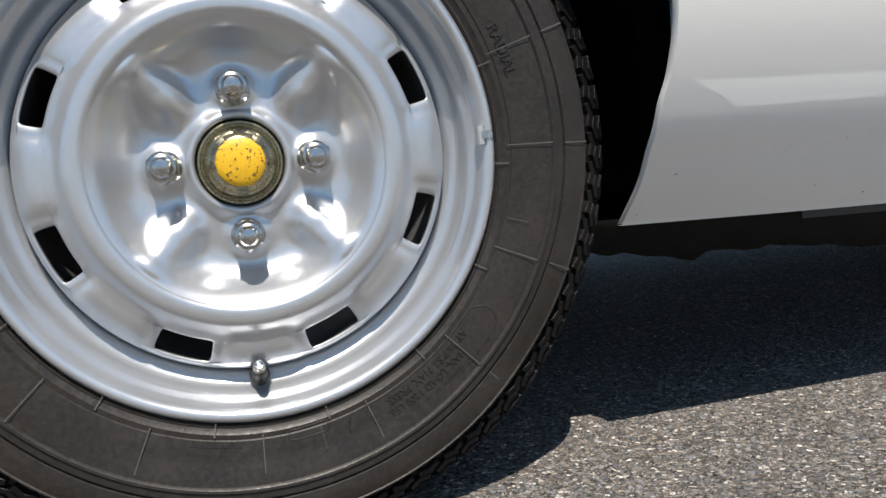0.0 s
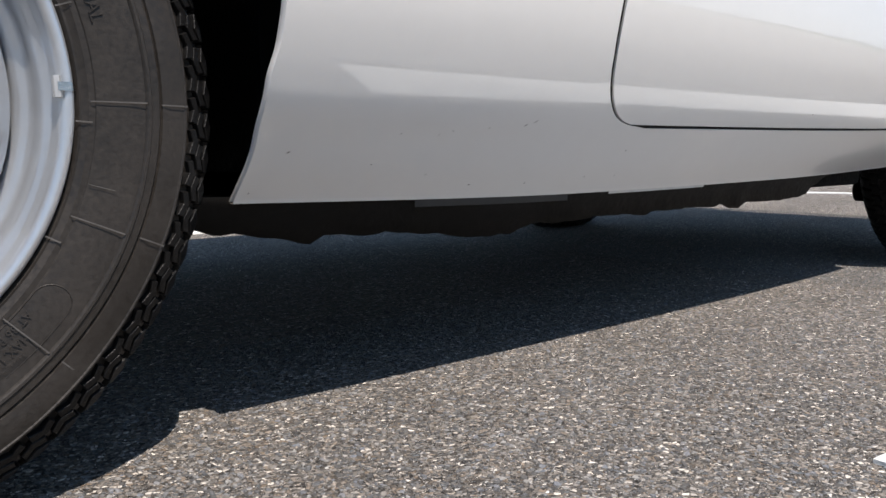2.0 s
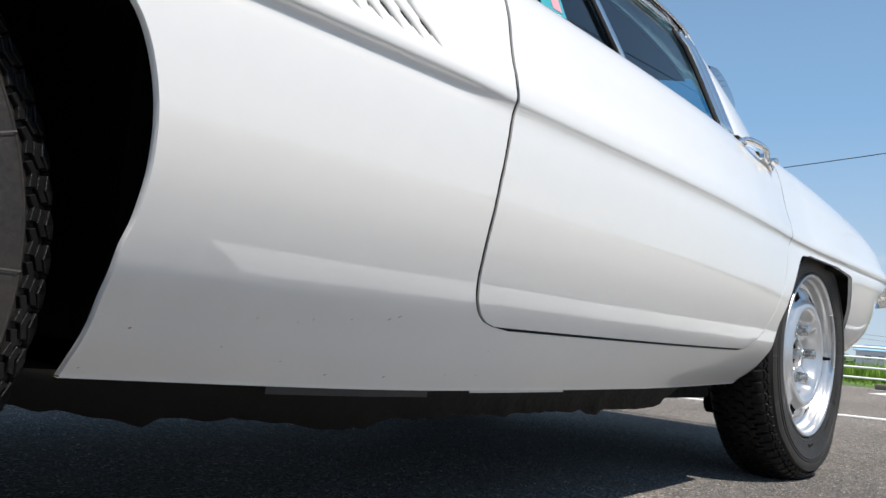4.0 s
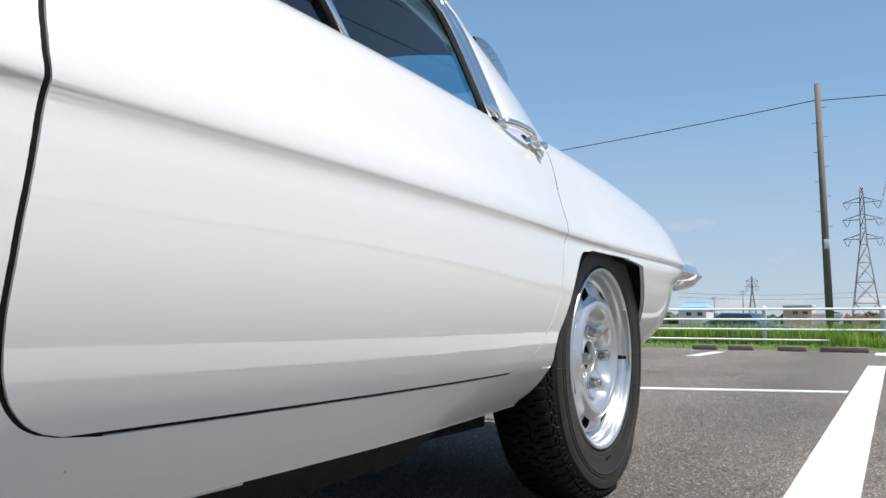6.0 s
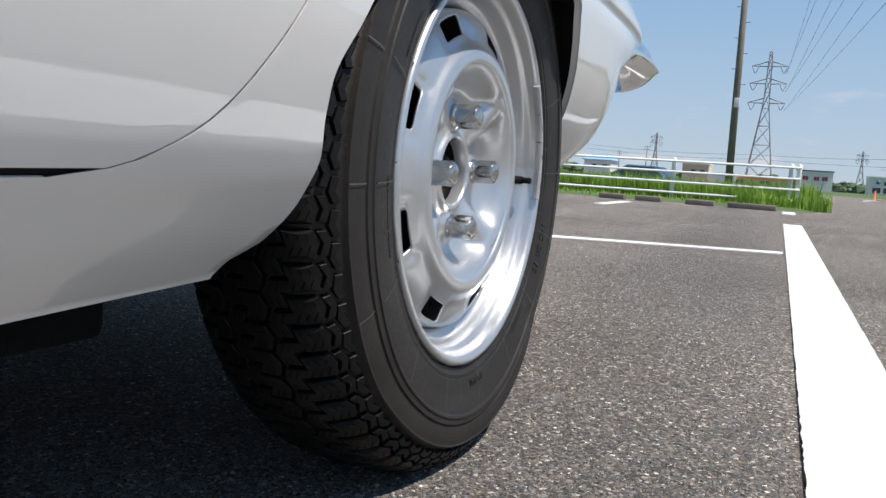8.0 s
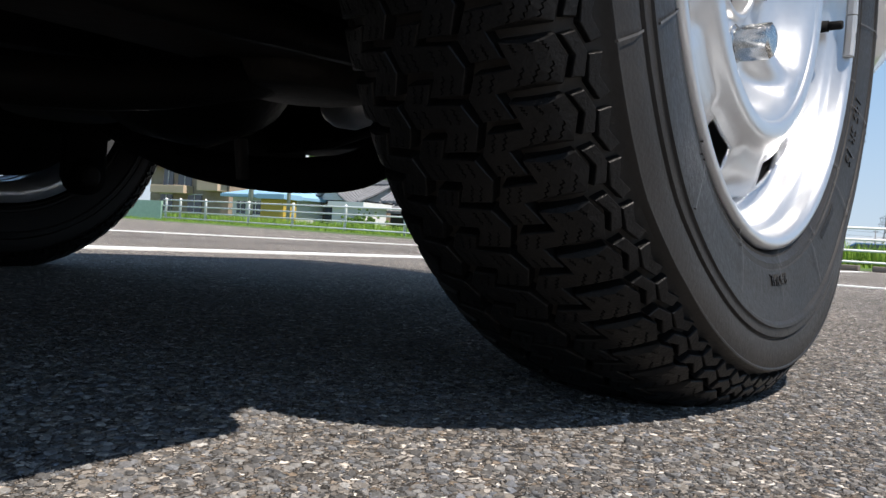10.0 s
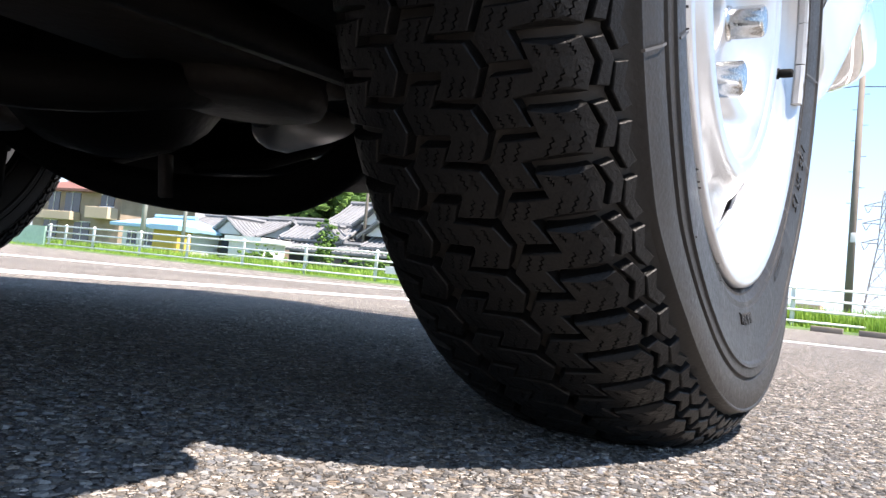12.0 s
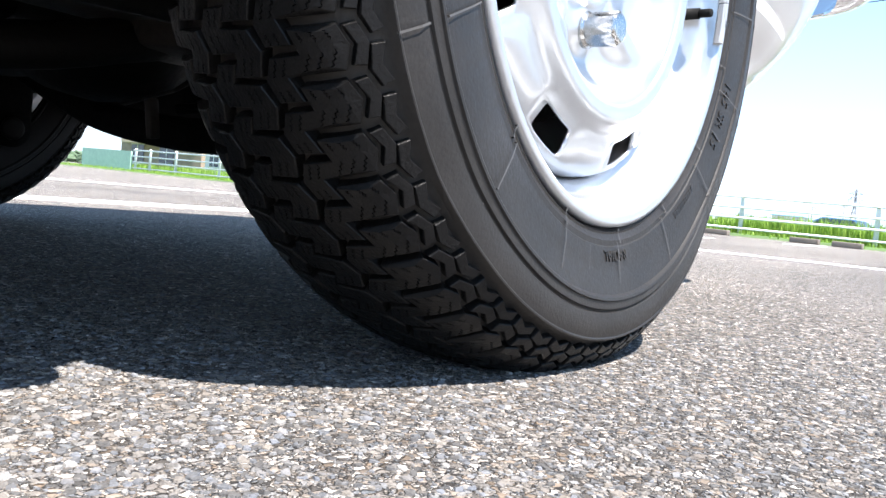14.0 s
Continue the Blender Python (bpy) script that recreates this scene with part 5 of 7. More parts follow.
    # rear window: a crescent that wraps round the pillar, with a bright rim
    outer = smoothed([(1.944, 0.200, 1.022), (1.985, 0.190, 1.021), (2.045, 0.186, 0.995), (2.082, 0.182, 0.958), (2.080, 0.182, 0.930)], 13)
    inner = smoothed([(1.938, 0.197, 1.017), (1.941, 0.189, 0.991), (1.962, 0.180, 0.962), (2.020, 0.180, 0.939), (2.078, 0.181, 0.929)], 13)
    bm = bmesh.new()
    tube(bm, inner, [0.0025 + 0.003 * math.sin(math.pi * i / 12) for i in range(13)], 8)
    car_part("rear_window_trim", bm, M_GAP, "dark rear window seal", mir)
    bm = bmesh.new()
    patch(bm, [inner, outer, [p + Vector((0.03, 0.10, 0.022)) for p in outer], [p + Vector((0.05, YC - 0.225, 0.04)) for p in outer]])
    bmesh.ops.reverse_faces(bm, faces=bm.faces[:])
    rg = car_part("rear_window", bm, M_REARGLASS, "", mir)
    rg.visible_shadow = False
# striped sticker inside the quarter light
M_STICKER = material("teal_print", (0.03, 0.30, 0.36), 0.4, vary=0.05, scale=40)
M_PALE = material("pale_print", (0.45, 0.70, 0.72), 0.4)
M_PINK = material("pink_print", (0.70, 0.30, 0.34), 0.4)


def on_glass(x, z, d):
    return (x, cabin_y(z) + 0.006 - d, z)


bm = bmesh.new()
patch(bm, [[on_glass(1.080 + 0.078 * j / 4, z, 0.0012) for j in range(5)] for z in (0.79, 0.83, 0.87, 0.91)])
sticker = car_part("sticker", bm, M_STICKER, "teal striped paper sticker", smooth=False)
for z in (0.818, 0.826, 0.834):
    bm = bmesh.new()
    patch(bm, [[on_glass(1.080 + 0.078 * j / 4, z + h, 0.0020) for j in range(5)] for h in (0, 0.0028)])
    car_part("sticker_stripe", bm, M_PALE, smooth=False)
bm = bmesh.new()
patch(bm, [[on_glass(1.118 + 0.028 * j / 3, z, 0.0020) for j in range(4)] for z in (0.846, 0.87, 0.895)])
car_part("sticker_patch", bm, M_PINK, smooth=False)

# roof, windscreen, seats
bm = bmesh.new()
rows = []
for i in range(17):
    f = i / 16
    x = 1.15 + 0.86 * f
    z = 1.055 + 0.075 * math.sin(math.pi * (0.2 + 0.62 * f)) - 0.03 * f ** 3
    y0 = cabin_y(1.09)
    rows.append([(x, y0 + (2 * YC - 2 * y0) * j / 14, z - 0.05 * abs(j / 7 - 1) ** 3.0 + 0.005) for j in range(15)])
patch(bm, rows)
bmesh.ops.recalc_face_normals(bm, faces=bm.faces[:])
roof = car_part("roof", bm, M_PAINT)
so = roof.modifiers.new("thickness", "SOLIDIFY")
so.thickness = 0.02
bm = bmesh.new()
patch(bm, [[Vector(p) - Vector((0, 0, 0.026)) for p in r[1:-1]] for r in rows])
car_part("headlining", bm, M_HEAD_SKY, "dark roof lining, coloured blue for the sky's reflection in the glass")
bm = bmesh.new()
patch(bm, [[(0.86 - 0.12 * math.sin(math.pi * j / 10), 0.14 + 1.10 * j / 10, 0.835) for j in range(11)], [(1.17 - 0.05 * math.sin(math.pi * j / 10), 0.27 + 0.84 * j / 10, 1.085) for j in range(11)]])
ws = car_part("windscreen", bm, M_GLASS)
ws.visible_shadow = False
for y0 in (0.24, 0.80):
    bm = bmesh.new()
    m = Matrix.Translation((1.70, y0 + 0.17, 0.60)) @ Matrix.Rotation(radians(14), 4, "Y")
    box(bm, (-0.07, -0.20, -0.30), (0.07, 0.20, 0.20), m, 0.05)
    box(bm, (1.20, y0, 0.32), (1.66, y0 + 0.40, 0.48), None, 0.05)
    car_part("seat", bm, M_SEAT, "dark seat seen through the side window")
bm = bmesh.new()
box(bm, (0.80, 0.16, 0.60), (0.98, 2 * YC - 0.16, 0.80), None, 0.03)
car_part("dashboard", bm, M_SEAT)
bm = bmesh.new()
box(bm, (0.44, 0.06, 0.255), (1.84, 2 * YC - 0.06, 0.275))
car_part("cabin_floor", bm, M_SEAT, smooth=False)

# door handle: a bowed bright grip between two feet, with the push button in the rear one
for mir in (False, True):
    bm = bmesh.new()
    pts = smoothed([(1.648, -0.006, 0.732), (1.651, -0.016, 0.7345), (1.661, -0.022, 0.7360), (1.700, -0.026, 0.7365), (1.735, -0.026, 0.7355), (1.753, -0.024, 0.733), (1.768, -0.020, 0.728), (1.786, -0.010, 0.720)], 26)
    tube(bm, pts, [0.0056 + 0.0014 * math.sin(math.pi * i / 25) for i in range(26)], 14)
    handle = car_part("door_handle", bm, M_CHROME, "chrome pull handle", mir)
    bm = bmesh.new()
    box(bm, (1.637, -0.018, 0.722), (1.662, 0.006, 0.738), None, 0.005)
    car_part("handle_foot", bm, M_CHROME, "", mir)
    for gx, gy, gz, gl in ((1.6495, -0.0045, 0.729, 0.018), (1.790, 0.0015, 0.716, 0.031)):
        bm = bmesh.new()
        box(bm, (-gl, -0.004, -0.0125), (gl, 0.006, 0.0125), Matrix.Translation((gx, gy, gz)) @ Matrix.Rotation(radians(24 if gl > 0.02 else 4), 4, "Y"), 0.003)
        car_part("handle_gasket", bm, M_GAP, "", mir)
    bm = bmesh.new()
    m = Matrix.Translation((1.790, -0.006, 0.717)) @ Matrix.Rotation(radians(24), 4, "Y")
    box(bm, (-0.026, -0.016, -0.009), (0.026, 0.012, 0.009), m, 0.006)
    car_part("handle_foot", bm, M_CHROME, "", mir)
    bm = bmesh.new()
    tube(bm, [(1.787, -0.018, 0.718), (1.788, -0.034, 0.718), (1.788, -0.037, 0.718)], [0.0085, 0.0085, 0.006], 18)
    car_part("push_button", bm, M_CHROME, "", mir)

# fender louvres: six slanted blades over dark slots
for mir in (False, True):
    for q in range(6):
        x0 = 0.640 - 0.0277 * q
        lo, hi = Vector((x0, 0, 0.575)), Vector((x0 - 0.100, 0, 0.680))
        bm = bmesh.new()
        bs = bmesh.new()
        rows, slot = [], []
        for i in range(13):
            f = i / 12
            p = lo.lerp(hi, f)
            k = min(KS, key=lambda k: abs(side(k, p.x)[1] - p.z))
            h = math.sin(math.pi * f) ** 0.45
            r = []
            for j in range(7):
                a = math.pi * j / 6
                X = p.x + 0.0050 * h * math.cos(a)
                y = side(k, X)[0]
                r.append((X, y - 0.0055 * h * math.sin(a) + 0.0008, p.z + 0.0050 * h * math.cos(a) * 0.9))
            rows.append(r)
            y = side(k, p.x - 0.011)[0]
            slot.append([(p.x - 0.009 - 0.0080 * h, y - 0.0014, p.z - 0.007 - 0.0055 * h), (p.x - 0.008 + 0.0060 * h, y - 0.0014, p.z - 0.007 + 0.0050 * h)])
        patch(bm, rows)
        bmesh.ops.recalc_face_normals(bm, faces=bm.faces[:])
        car_part("louvre", bm, M_PAINT, "", mir)
        patch(bs, slot)
        car_part("louvre_slot", bs, M_GAP, "", mir)

# rear bumper: a bright blade that tapers along the flanks
ridge = [(2.790, 0.004, 0.546), (2.82, -0.010, 0.548), (2.90, -0.017, 0.548), (3.00, -0.019, 0.549), (3.12, -0.015, 0.549), (3.20, -0.006, 0.549), (3.255, 0.03, 0.549), (3.30, 0.15, 0.549), (3.335, 0.42, 0.549), (3.345, YC, 0.549)]
under = [(2.795, 0.010, 0.520), (2.825, 0.010, 0.511), (2.90, 0.020, 0.507), (3.00, 0.034, 0.504), (3.10, 0.050, 0.502), (3.165, 0.075, 0.500), (3.20, 0.12, 0.500), (3.25, 0.24, 0.500), (3.29, 0.46, 0.500), (3.30, YC, 0.500)]
over = [(2.795, 0.010, 0.566), (2.825, 0.004, 0.574), (2.90, -0.003, 0.577), (3.00, -0.005, 0.577), (3.11, 0.000, 0.577), (3.18, 0.012, 0.576), (3.225, 0.07, 0.576), (3.27, 0.20, 0.576), (3.31, 0.45, 0.576), (3.32, YC, 0.576)]


def whole(points):
    return smoothed(points + [(x, 2 * YC - y, z) for x, y, z in reversed(points[:-1])], 91)


bm = bmesh.new()
rings = []
for r, u, o in zip(whole(ridge), whole(under), whole(over)):
    ring = [o + Vector((0, 0, -0.004)), o]
    ring += [o.lerp(r, f) + Vector((0, 0, -0.004 * math.sin(math.pi * f))) for f in (0.3, 0.6, 0.85)]
    ring += [r + Vector((0, 0, 0.002)), r + Vector((0, 0, -0.002))]
    ring += [r.lerp(u, f) + Vector((0, -0.006 * math.sin(math.pi * f), -0.011 * math.sin(math.pi * f))) for f in (0.1, 0.25, 0.4, 0.55, 0.7, 0.85)] + [u, u + Vector((0, 0, 0.004))]
    rings.append([bm.verts.new(p) for p in ring])
n = len(rings[0])
for r0, r1 in zip(rings, rings[1:]):
    for j in range(n):
        bm.faces.new((r0[j], r0[(j + 1) % n], r1[(j + 1) % n], r1[j]))
bm.faces.new(rings[0])
bm.faces.new(rings[-1][::-1])
bmesh.ops.recalc_face_normals(bm, faces=bm.faces[:])
sharp(car_part("rear_bumper", bm, M_CHROME, "chrome rear bumper blade"), 32)

# ---- underside ----
for mir in (False, True):
    # welded sill flange with a ragged lower edge
    bm = bmesh.new()
    rg = random.Random(5)
    rows = []
    for i in range(90):
        x = 0.30 + (1.66 - 0.30) * i / 89
        zb = ease(x, (0.30, 0.42, 0.53, 0.66, 0.74, 0.91, 1.43, 1.50, 1.56, 1.66), (0.200, 0.186, 0.185, 0.173, 0.181, 0.185, 0.183, 0.200, 0.216, 0.232)) + rg.uniform(-0.0022, 0.0022)
        if i % 17 == 9:
            zb -= 0.006
        y = side(0, x)[0] + 0.006 + 0.004 * math.sin(x * 5)
        zt = side(0, x)[1] + 0.004
        rows.append([(x, y, zt), (x, y + 0.001, (zt + zb) / 2 + 0.008 + rg.uniform(-0.001, 0.001)), (x, y + 0.010, (zt + zb) / 2), (x, y + 0.012, zb), (x, y + 0.030, zb - 0.001), (x, y + 0.08, zb + 0.02)])
    patch(bm, rows)
    bmesh.ops.recalc_face_normals(bm, faces=bm.faces[:])
    car_part("sill_flange", bm, M_SOOT_SHADE, "dirty black underseal on the sill flange", mir)
    bm = bmesh.new()
    patch(bm, [[(x, side(0, x)[0] + 0.002, side(0, x)[1] - 0.002) for x in (0.55, 0.64, 0.70, 0.78)], [(x, side(0, x)[0] + 0.0025, side(0, x)[1] - 0.010) for x in (0.55, 0.64, 0.70, 0.78)]])
    car_part("flange_plate", bm, M_DARKSTEEL, "", mir)
    bm = bmesh.new()
    patch(bm, [[(x, side(0, x)[0] + 0.002, side(0, x)[1] - 0.001) for x in (0.86, 0.93, 1.0, 1.085)], [(x, side(0, x)[0] + 0.0025, side(0, x)[1] - 0.005) for x in (0.86, 0.93, 1.0, 1.085)]])
    car_part("flange_plate", bm, M_LEAD, "", mir)
    # leaf spring with its clamp plate
    for n, (dz, x0, x1) in enumerate(((0, 1.52, 2.90), (-0.008, 1.72, 2.70), (-0.016, 1.90, 2.52))):
        bm = bmesh.new()
        rows = []
        for i in range(25):
            x = x0 + (x1 - x0) * i / 24
            z = 0.262 + 0.06 * ((x - 2.21) / 0.69) ** 2 * (-0.2 if x < 2.2 else 1.0) + dz
            rows.append([(x, 0.185, z), (x, 0.245, z), (x, 0.245, z + 0.007), (x, 0.185, z + 0.007), (x, 0.185, z)])
        patch(bm, rows)
        bmesh.ops.remove_doubles(bm, verts=bm.verts[:], dist=0.0001)
        bmesh.ops.recalc_face_normals(bm, faces=bm.faces[:])
        car_part("spring_leaf", bm, M_SOOT_SHADE, "", mir, False)
    bm = bmesh.new()
    box(bm, (2.08, 0.165, 0.222), (2.34, 0.265, 0.244), None, 0.006)
    car_part("spring_plate", bm, M_SOOT_SHADE, "", mir)
    bm = bmesh.new()
    tube(bm, [(1.60, 0.30, 0.235), (1.90, 0.28, 0.232), (2.15, 0.27, 0.240)], 0.014, 10)
    car_part("trailing_rod", bm, M_SOOT_SHADE, "", mir)
bm = bmesh.new()
tube(bm, smoothed([(2.24, 0.16, 0.300), (2.28, 0.28, 0.286), (2.30, 0.36, 0.244), (2.30, 0.41, 0.214), (2.30, 0.45, 0.188), (2.30, 0.50, 0.169), (2.30, 0.56, 0.164), (2.30, 0.64, 0.164), (2.30, 0.74, 0.171), (2.30, 0.84, 0.184), (2.30, 0.93, 0.207), (2.29, 1.05, 0.250), (2.27, 1.14, 0.290), (2.25, 1.22, 0.300)], 61), 0.0225, 16)
car_part("axle_tube", bm, M_SHADE_BLACK, "bent black rear axle tube")
bm = bmesh.new()
lathe(bm, [(0.0, -0.12), (0.07, -0.115), (0.115, -0.07), (0.125, 0.0), (0.115, 0.07), (0.07, 0.115), (0.0, 0.12)], 24)
bmesh.ops.transform(bm, matrix=Matrix.Translation((2.20, YC, 0.315)), verts=bm.verts[:])
car_part("differential", bm, M_SOOT_SHADE)
for mir in (False, True):
    bm = bmesh.new()
    tube(bm, [(2.20, YC - 0.10, 0.312), (2.20, 0.14, 0.312)], 0.028, 12)
    car_part("half_shaft", bm, M_SOOT_SHADE, "", mir)
bm = bmesh.new()
tube(bm, [(2.351, 0.604, 0.266), (2.353, 0.604, 0.266), (2.358, 0.604, 0.266), (2.370, 0.603, 0.266), (2.480, 0.588, 0.268), (2.494, 0.586, 0.268), (2.498, 0.586, 0.268)], [0.008, 0.021, 0.028, 0.033, 0.033, 0.026, 0.008], 28)
car_part("silencer", bm, M_LEAD, "grey steel exhaust silencer")
for mir in (False, True):
    # box-section rail with the round spring seat under it
    bm = bmesh.new()
    box(bm, (1.72, 0.375, 0.250), (2.23, 0.500, 0.290), None, 0.008)
    car_part("chassis_rail", bm, M_CHASSIS, "rusty box-section chassis rail", mir)
    bm = bmesh.new()
    lathe(bm, [(0.001, -0.012), (0.060, -0.012), (0.072, -0.009), (0.076, 0.0), (0.076, 0.022), (0.001, 0.022)], 32)
    bmesh.ops.transform(bm, matrix=Matrix.Translation((2.165, 0.445, 0.240)) @ Matrix.Rotation(radians(90), 4, "X"), verts=bm.verts[:])
    bmesh.ops.recalc_face_normals(bm, faces=bm.faces[:])
    car_part("spring_seat", bm, M_CHASSIS, "", mir)
    bm = bmesh.new()
    tube(bm, [(2.25, 0.60, 0.190), (2.306, 0.548, 0.2025), (2.41, 0.540, 0.243), (2.46, 0.530, 0.270)], 0.0065, 8)
    car_part("brake_line", bm, M_SHADE_BLACK, "", mir)
    # carrier behind the hub, with the rubber bush of its lower link
    bm = bmesh.new()
    box(bm, (2.245, 1.085, 0.150), (2.318, 1.103, 0.262), None, 0.008)
    tube(bm, [(2.284, 1.082, 0.158), (2.284, 1.112, 0.158)], 0.030, 24)
    car_part("hub_carrier", bm, M_SHADE_BLACK, "black hub carrier", mir)
    bm = bmesh.new()
    tube(bm, [(2.284, 1.083, 0.158), (2.284, 1.076, 0.158), (2.284, 1.074, 0.158)], [0.018, 0.018, 0.013], 20)
    car_part("link_bush", bm, M_SOOT_SHADE, "", mir)
    bm = bmesh.new()
    box(bm, (2.43, 1.070, 0.200), (2.735, 1.130, 0.300), None, 0.010)
    car_part("spring_hanger", bm, M_SHADE_BLACK, "", mir)
    bm = bmesh.new()
    box(bm, (2.93, 0.800, 0.262), (2.99, 0.874, 0.300), None, 0.008)
    car_part("tail_bracket", bm, M_CONCRETE, "dusty grey bracket under the tail", mir)
bm = bmesh.new()
box(bm, (-0.007, -0.006, -0.026), (0.007, 0.006, 0.024), Matrix.Translation((2.245, 0.640, 0.178)) @ Matrix.Rotation(radians(-8), 4, "Y"), 0.003)
car_part("hose_bracket", bm, M_CHASSIS, "rusty hose bracket on the axle")
bm = bmesh.new()
box(bm, (2.66, 0.22, 0.290), (3.02, 2 * YC - 0.22, 0.45), None, 0.03)
box(bm, (2.655, 0.30, 0.246), (2.86, 2 * YC - 0.30, 0.300), None, 0.012)
car_part("fuel_tank", bm, M_SHADE_BLACK, "black fuel tank under the boot floor")
bm = bmesh.new()
tube(bm, smoothed([(0.6, 0.62, 0.19), (1.3, 0.58, 0.19), (1.9, 0.50, 0.20), (2.1, 0.46, 0.235), (2.22, 0.52, 0.275), (2.30, 0.575, 0.280), (2.345, 0.60, 0.275)], 30), 0.022, 10)
car_part("exhaust_pipe", bm, M_SOOT_SHADE)
bm = bmesh.new()
tube(bm, [(0.4, YC, 0.25), (1.4, YC, 0.25), (2.1, YC, 0.30)], 0.035, 12)
car_part("prop_shaft", bm, M_SOOT_SHADE)

# ---- verge, fence and distance ----
def island_material(name, dark, light, rough=0.7, translucent=0.0):
    m = bpy.data.materials.new(name)
    m.use_nodes = True
    n = m.node_tree.nodes
    b = n["Principled BSDF"]
    geo, ramp = n.new("ShaderNodeNewGeometry"), n.new("ShaderNodeValToRGB")
    ramp.color_ramp.elements[0].color, ramp.color_ramp.elements[1].color = (*dark, 1), (*light, 1)
    link(m, geo.outputs["Random Per Island"], ramp.inputs[0])
    link(m, ramp.outputs[0], b.inputs["Base Color"])
    b.inputs["Roughness"].default_value = rough
    b.inputs["Specular IOR Level"].default_value = 0.2
    if translucent:
        tl, mx, out = n.new("ShaderNodeBsdfTranslucent"), n.new("ShaderNodeMixShader"), n["Material Output"]
        link(m, ramp.outputs[0], tl.inputs[0])
        mx.inputs[0].default_value = translucent
        link(m, b.outputs[0], mx.inputs[1])
        link(m, tl.outputs[0], mx.inputs[2])
        link(m, mx.outputs[0], out.inputs[0])
    return m


M_BLADES = island_material("grass_blades", (0.13, 0.25, 0.03), (0.34, 0.50, 0.10), 0.6, 0.4)
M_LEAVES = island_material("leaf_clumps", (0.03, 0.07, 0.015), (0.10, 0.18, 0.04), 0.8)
# paler and bluer than the near leaves: distance haze mixed into the colour
M_HAZED_WOODS = island_material("far_woods", (0.06, 0.10, 0.06), (0.12, 0.17, 0.10), 0.9)
M_TILE = material("grey_roof_tile", (0.19, 0.195, 0.205), 0.5, vary=0.25, scale=0.8, bump=0.02, bump_scale=6)
M_TILE_DARK = material("dark_roof_tile", (0.09, 0.09, 0.10), 0.6, vary=0.2, scale=0.8)
M_WALL_BROWN = material("brown_wall", (0.20, 0.15, 0.11), 0.85, vary=0.2, scale=0.5)
M_WALL_BRICK = material("brown_tile_wall", (0.30, 0.235, 0.175), 0.85, vary=0.3, scale=1.2, bump=0.02, bump_scale=9)
M_WALL_DARK = material("dark_timber_wall", (0.07, 0.06, 0.055), 0.85, vary=0.25, scale=0.5)
M_WALL_CREAM = material("cream_wall", (0.52, 0.41, 0.30), 0.85, vary=0.1, scale=0.5)
M_WALL_WHITE = material("white_wall", (0.67, 0.67, 0.68), 0.8, vary=0.08, scale=0.3)
M_WALL_YELLOW = material("yellow_wall", (0.48, 0.33, 0.06), 0.8, vary=0.1, scale=0.5)
M_ROOF_BLUE = material("blue_sheet_roof", (0.25, 0.45, 0.62), 0.5, vary=0.1, scale=0.5)
M_ROOF_RED = material("red_eave", (0.20, 0.085, 0.06), 0.6, vary=0.15, scale=0.5)
M_PANE = material("dark_pane", (0.04, 0.05, 0.07), 0.1, vary=0.2, scale=0.4)
M_PANE_RED = material("red_blind", (0.30, 0.03, 0.08), 0.4)
M_ORANGE = material("orange_plastic", (0.75, 0.16, 0.03), 0.5)
M_BRICKRED = material("orange_brown_paving", (0.36, 0.17, 0.09), 0.85, vary=0.2, scale=3)
M_TEAL = material("teal_net", (0.30, 0.46, 0.38), 0.7)
M_BLUECAR = material("blue_car_paint", (0.05, 0.12, 0.24), 0.25, coat=1.0, vary=0.02)
M_SILVERCAR = material("pale_car_paint", (0.70, 0.70, 0.69), 0.25, coat=1.0, vary=0.02)
M_LAMP_RED = material("tail_lamp_red", (0.35, 0.02, 0.02), 0.2)

# grassy verge beyond the bays
bm = bmesh.new()
rows = []
for i in range(14):
    x = 13.6 + [0, 0.15, 0.4, 0.8, 1.4, 2.0, 3, 5, 9, 15, 25, 34, 40, 46][i]
    rows.append([(x, y, (0.0 if i == 0 or i == 13 or y < -0.5 else 0.035) - 0.002 + 0.006 * noise.noise((x * 2, y * 2, 0))) for y in [-0.62, -0.4] + [k * 1.5 for k in range(0, 80)]])
patch(bm, rows)
verge = part("verge", bm, M_FIELD)
tagged(verge, "grassy verge and field behind the car park", "verge", kind="structure")
bm = bmesh.new()
patch(bm, [[(x, y, 0.012 if 64 < x < 400 and -280 < y < -0.1 else -0.001) for y in (-300, -150, -60, -20, -5, 0)] for x in (63, 65, 80, 120, 200, 300, 420)])
field = part("field", bm, M_FIELD)
tagged(field, "flat green field before far buildings", "field", kind="structure")

# grass blades
rng = np.random.RandomState(3)
vs, fs = [], []


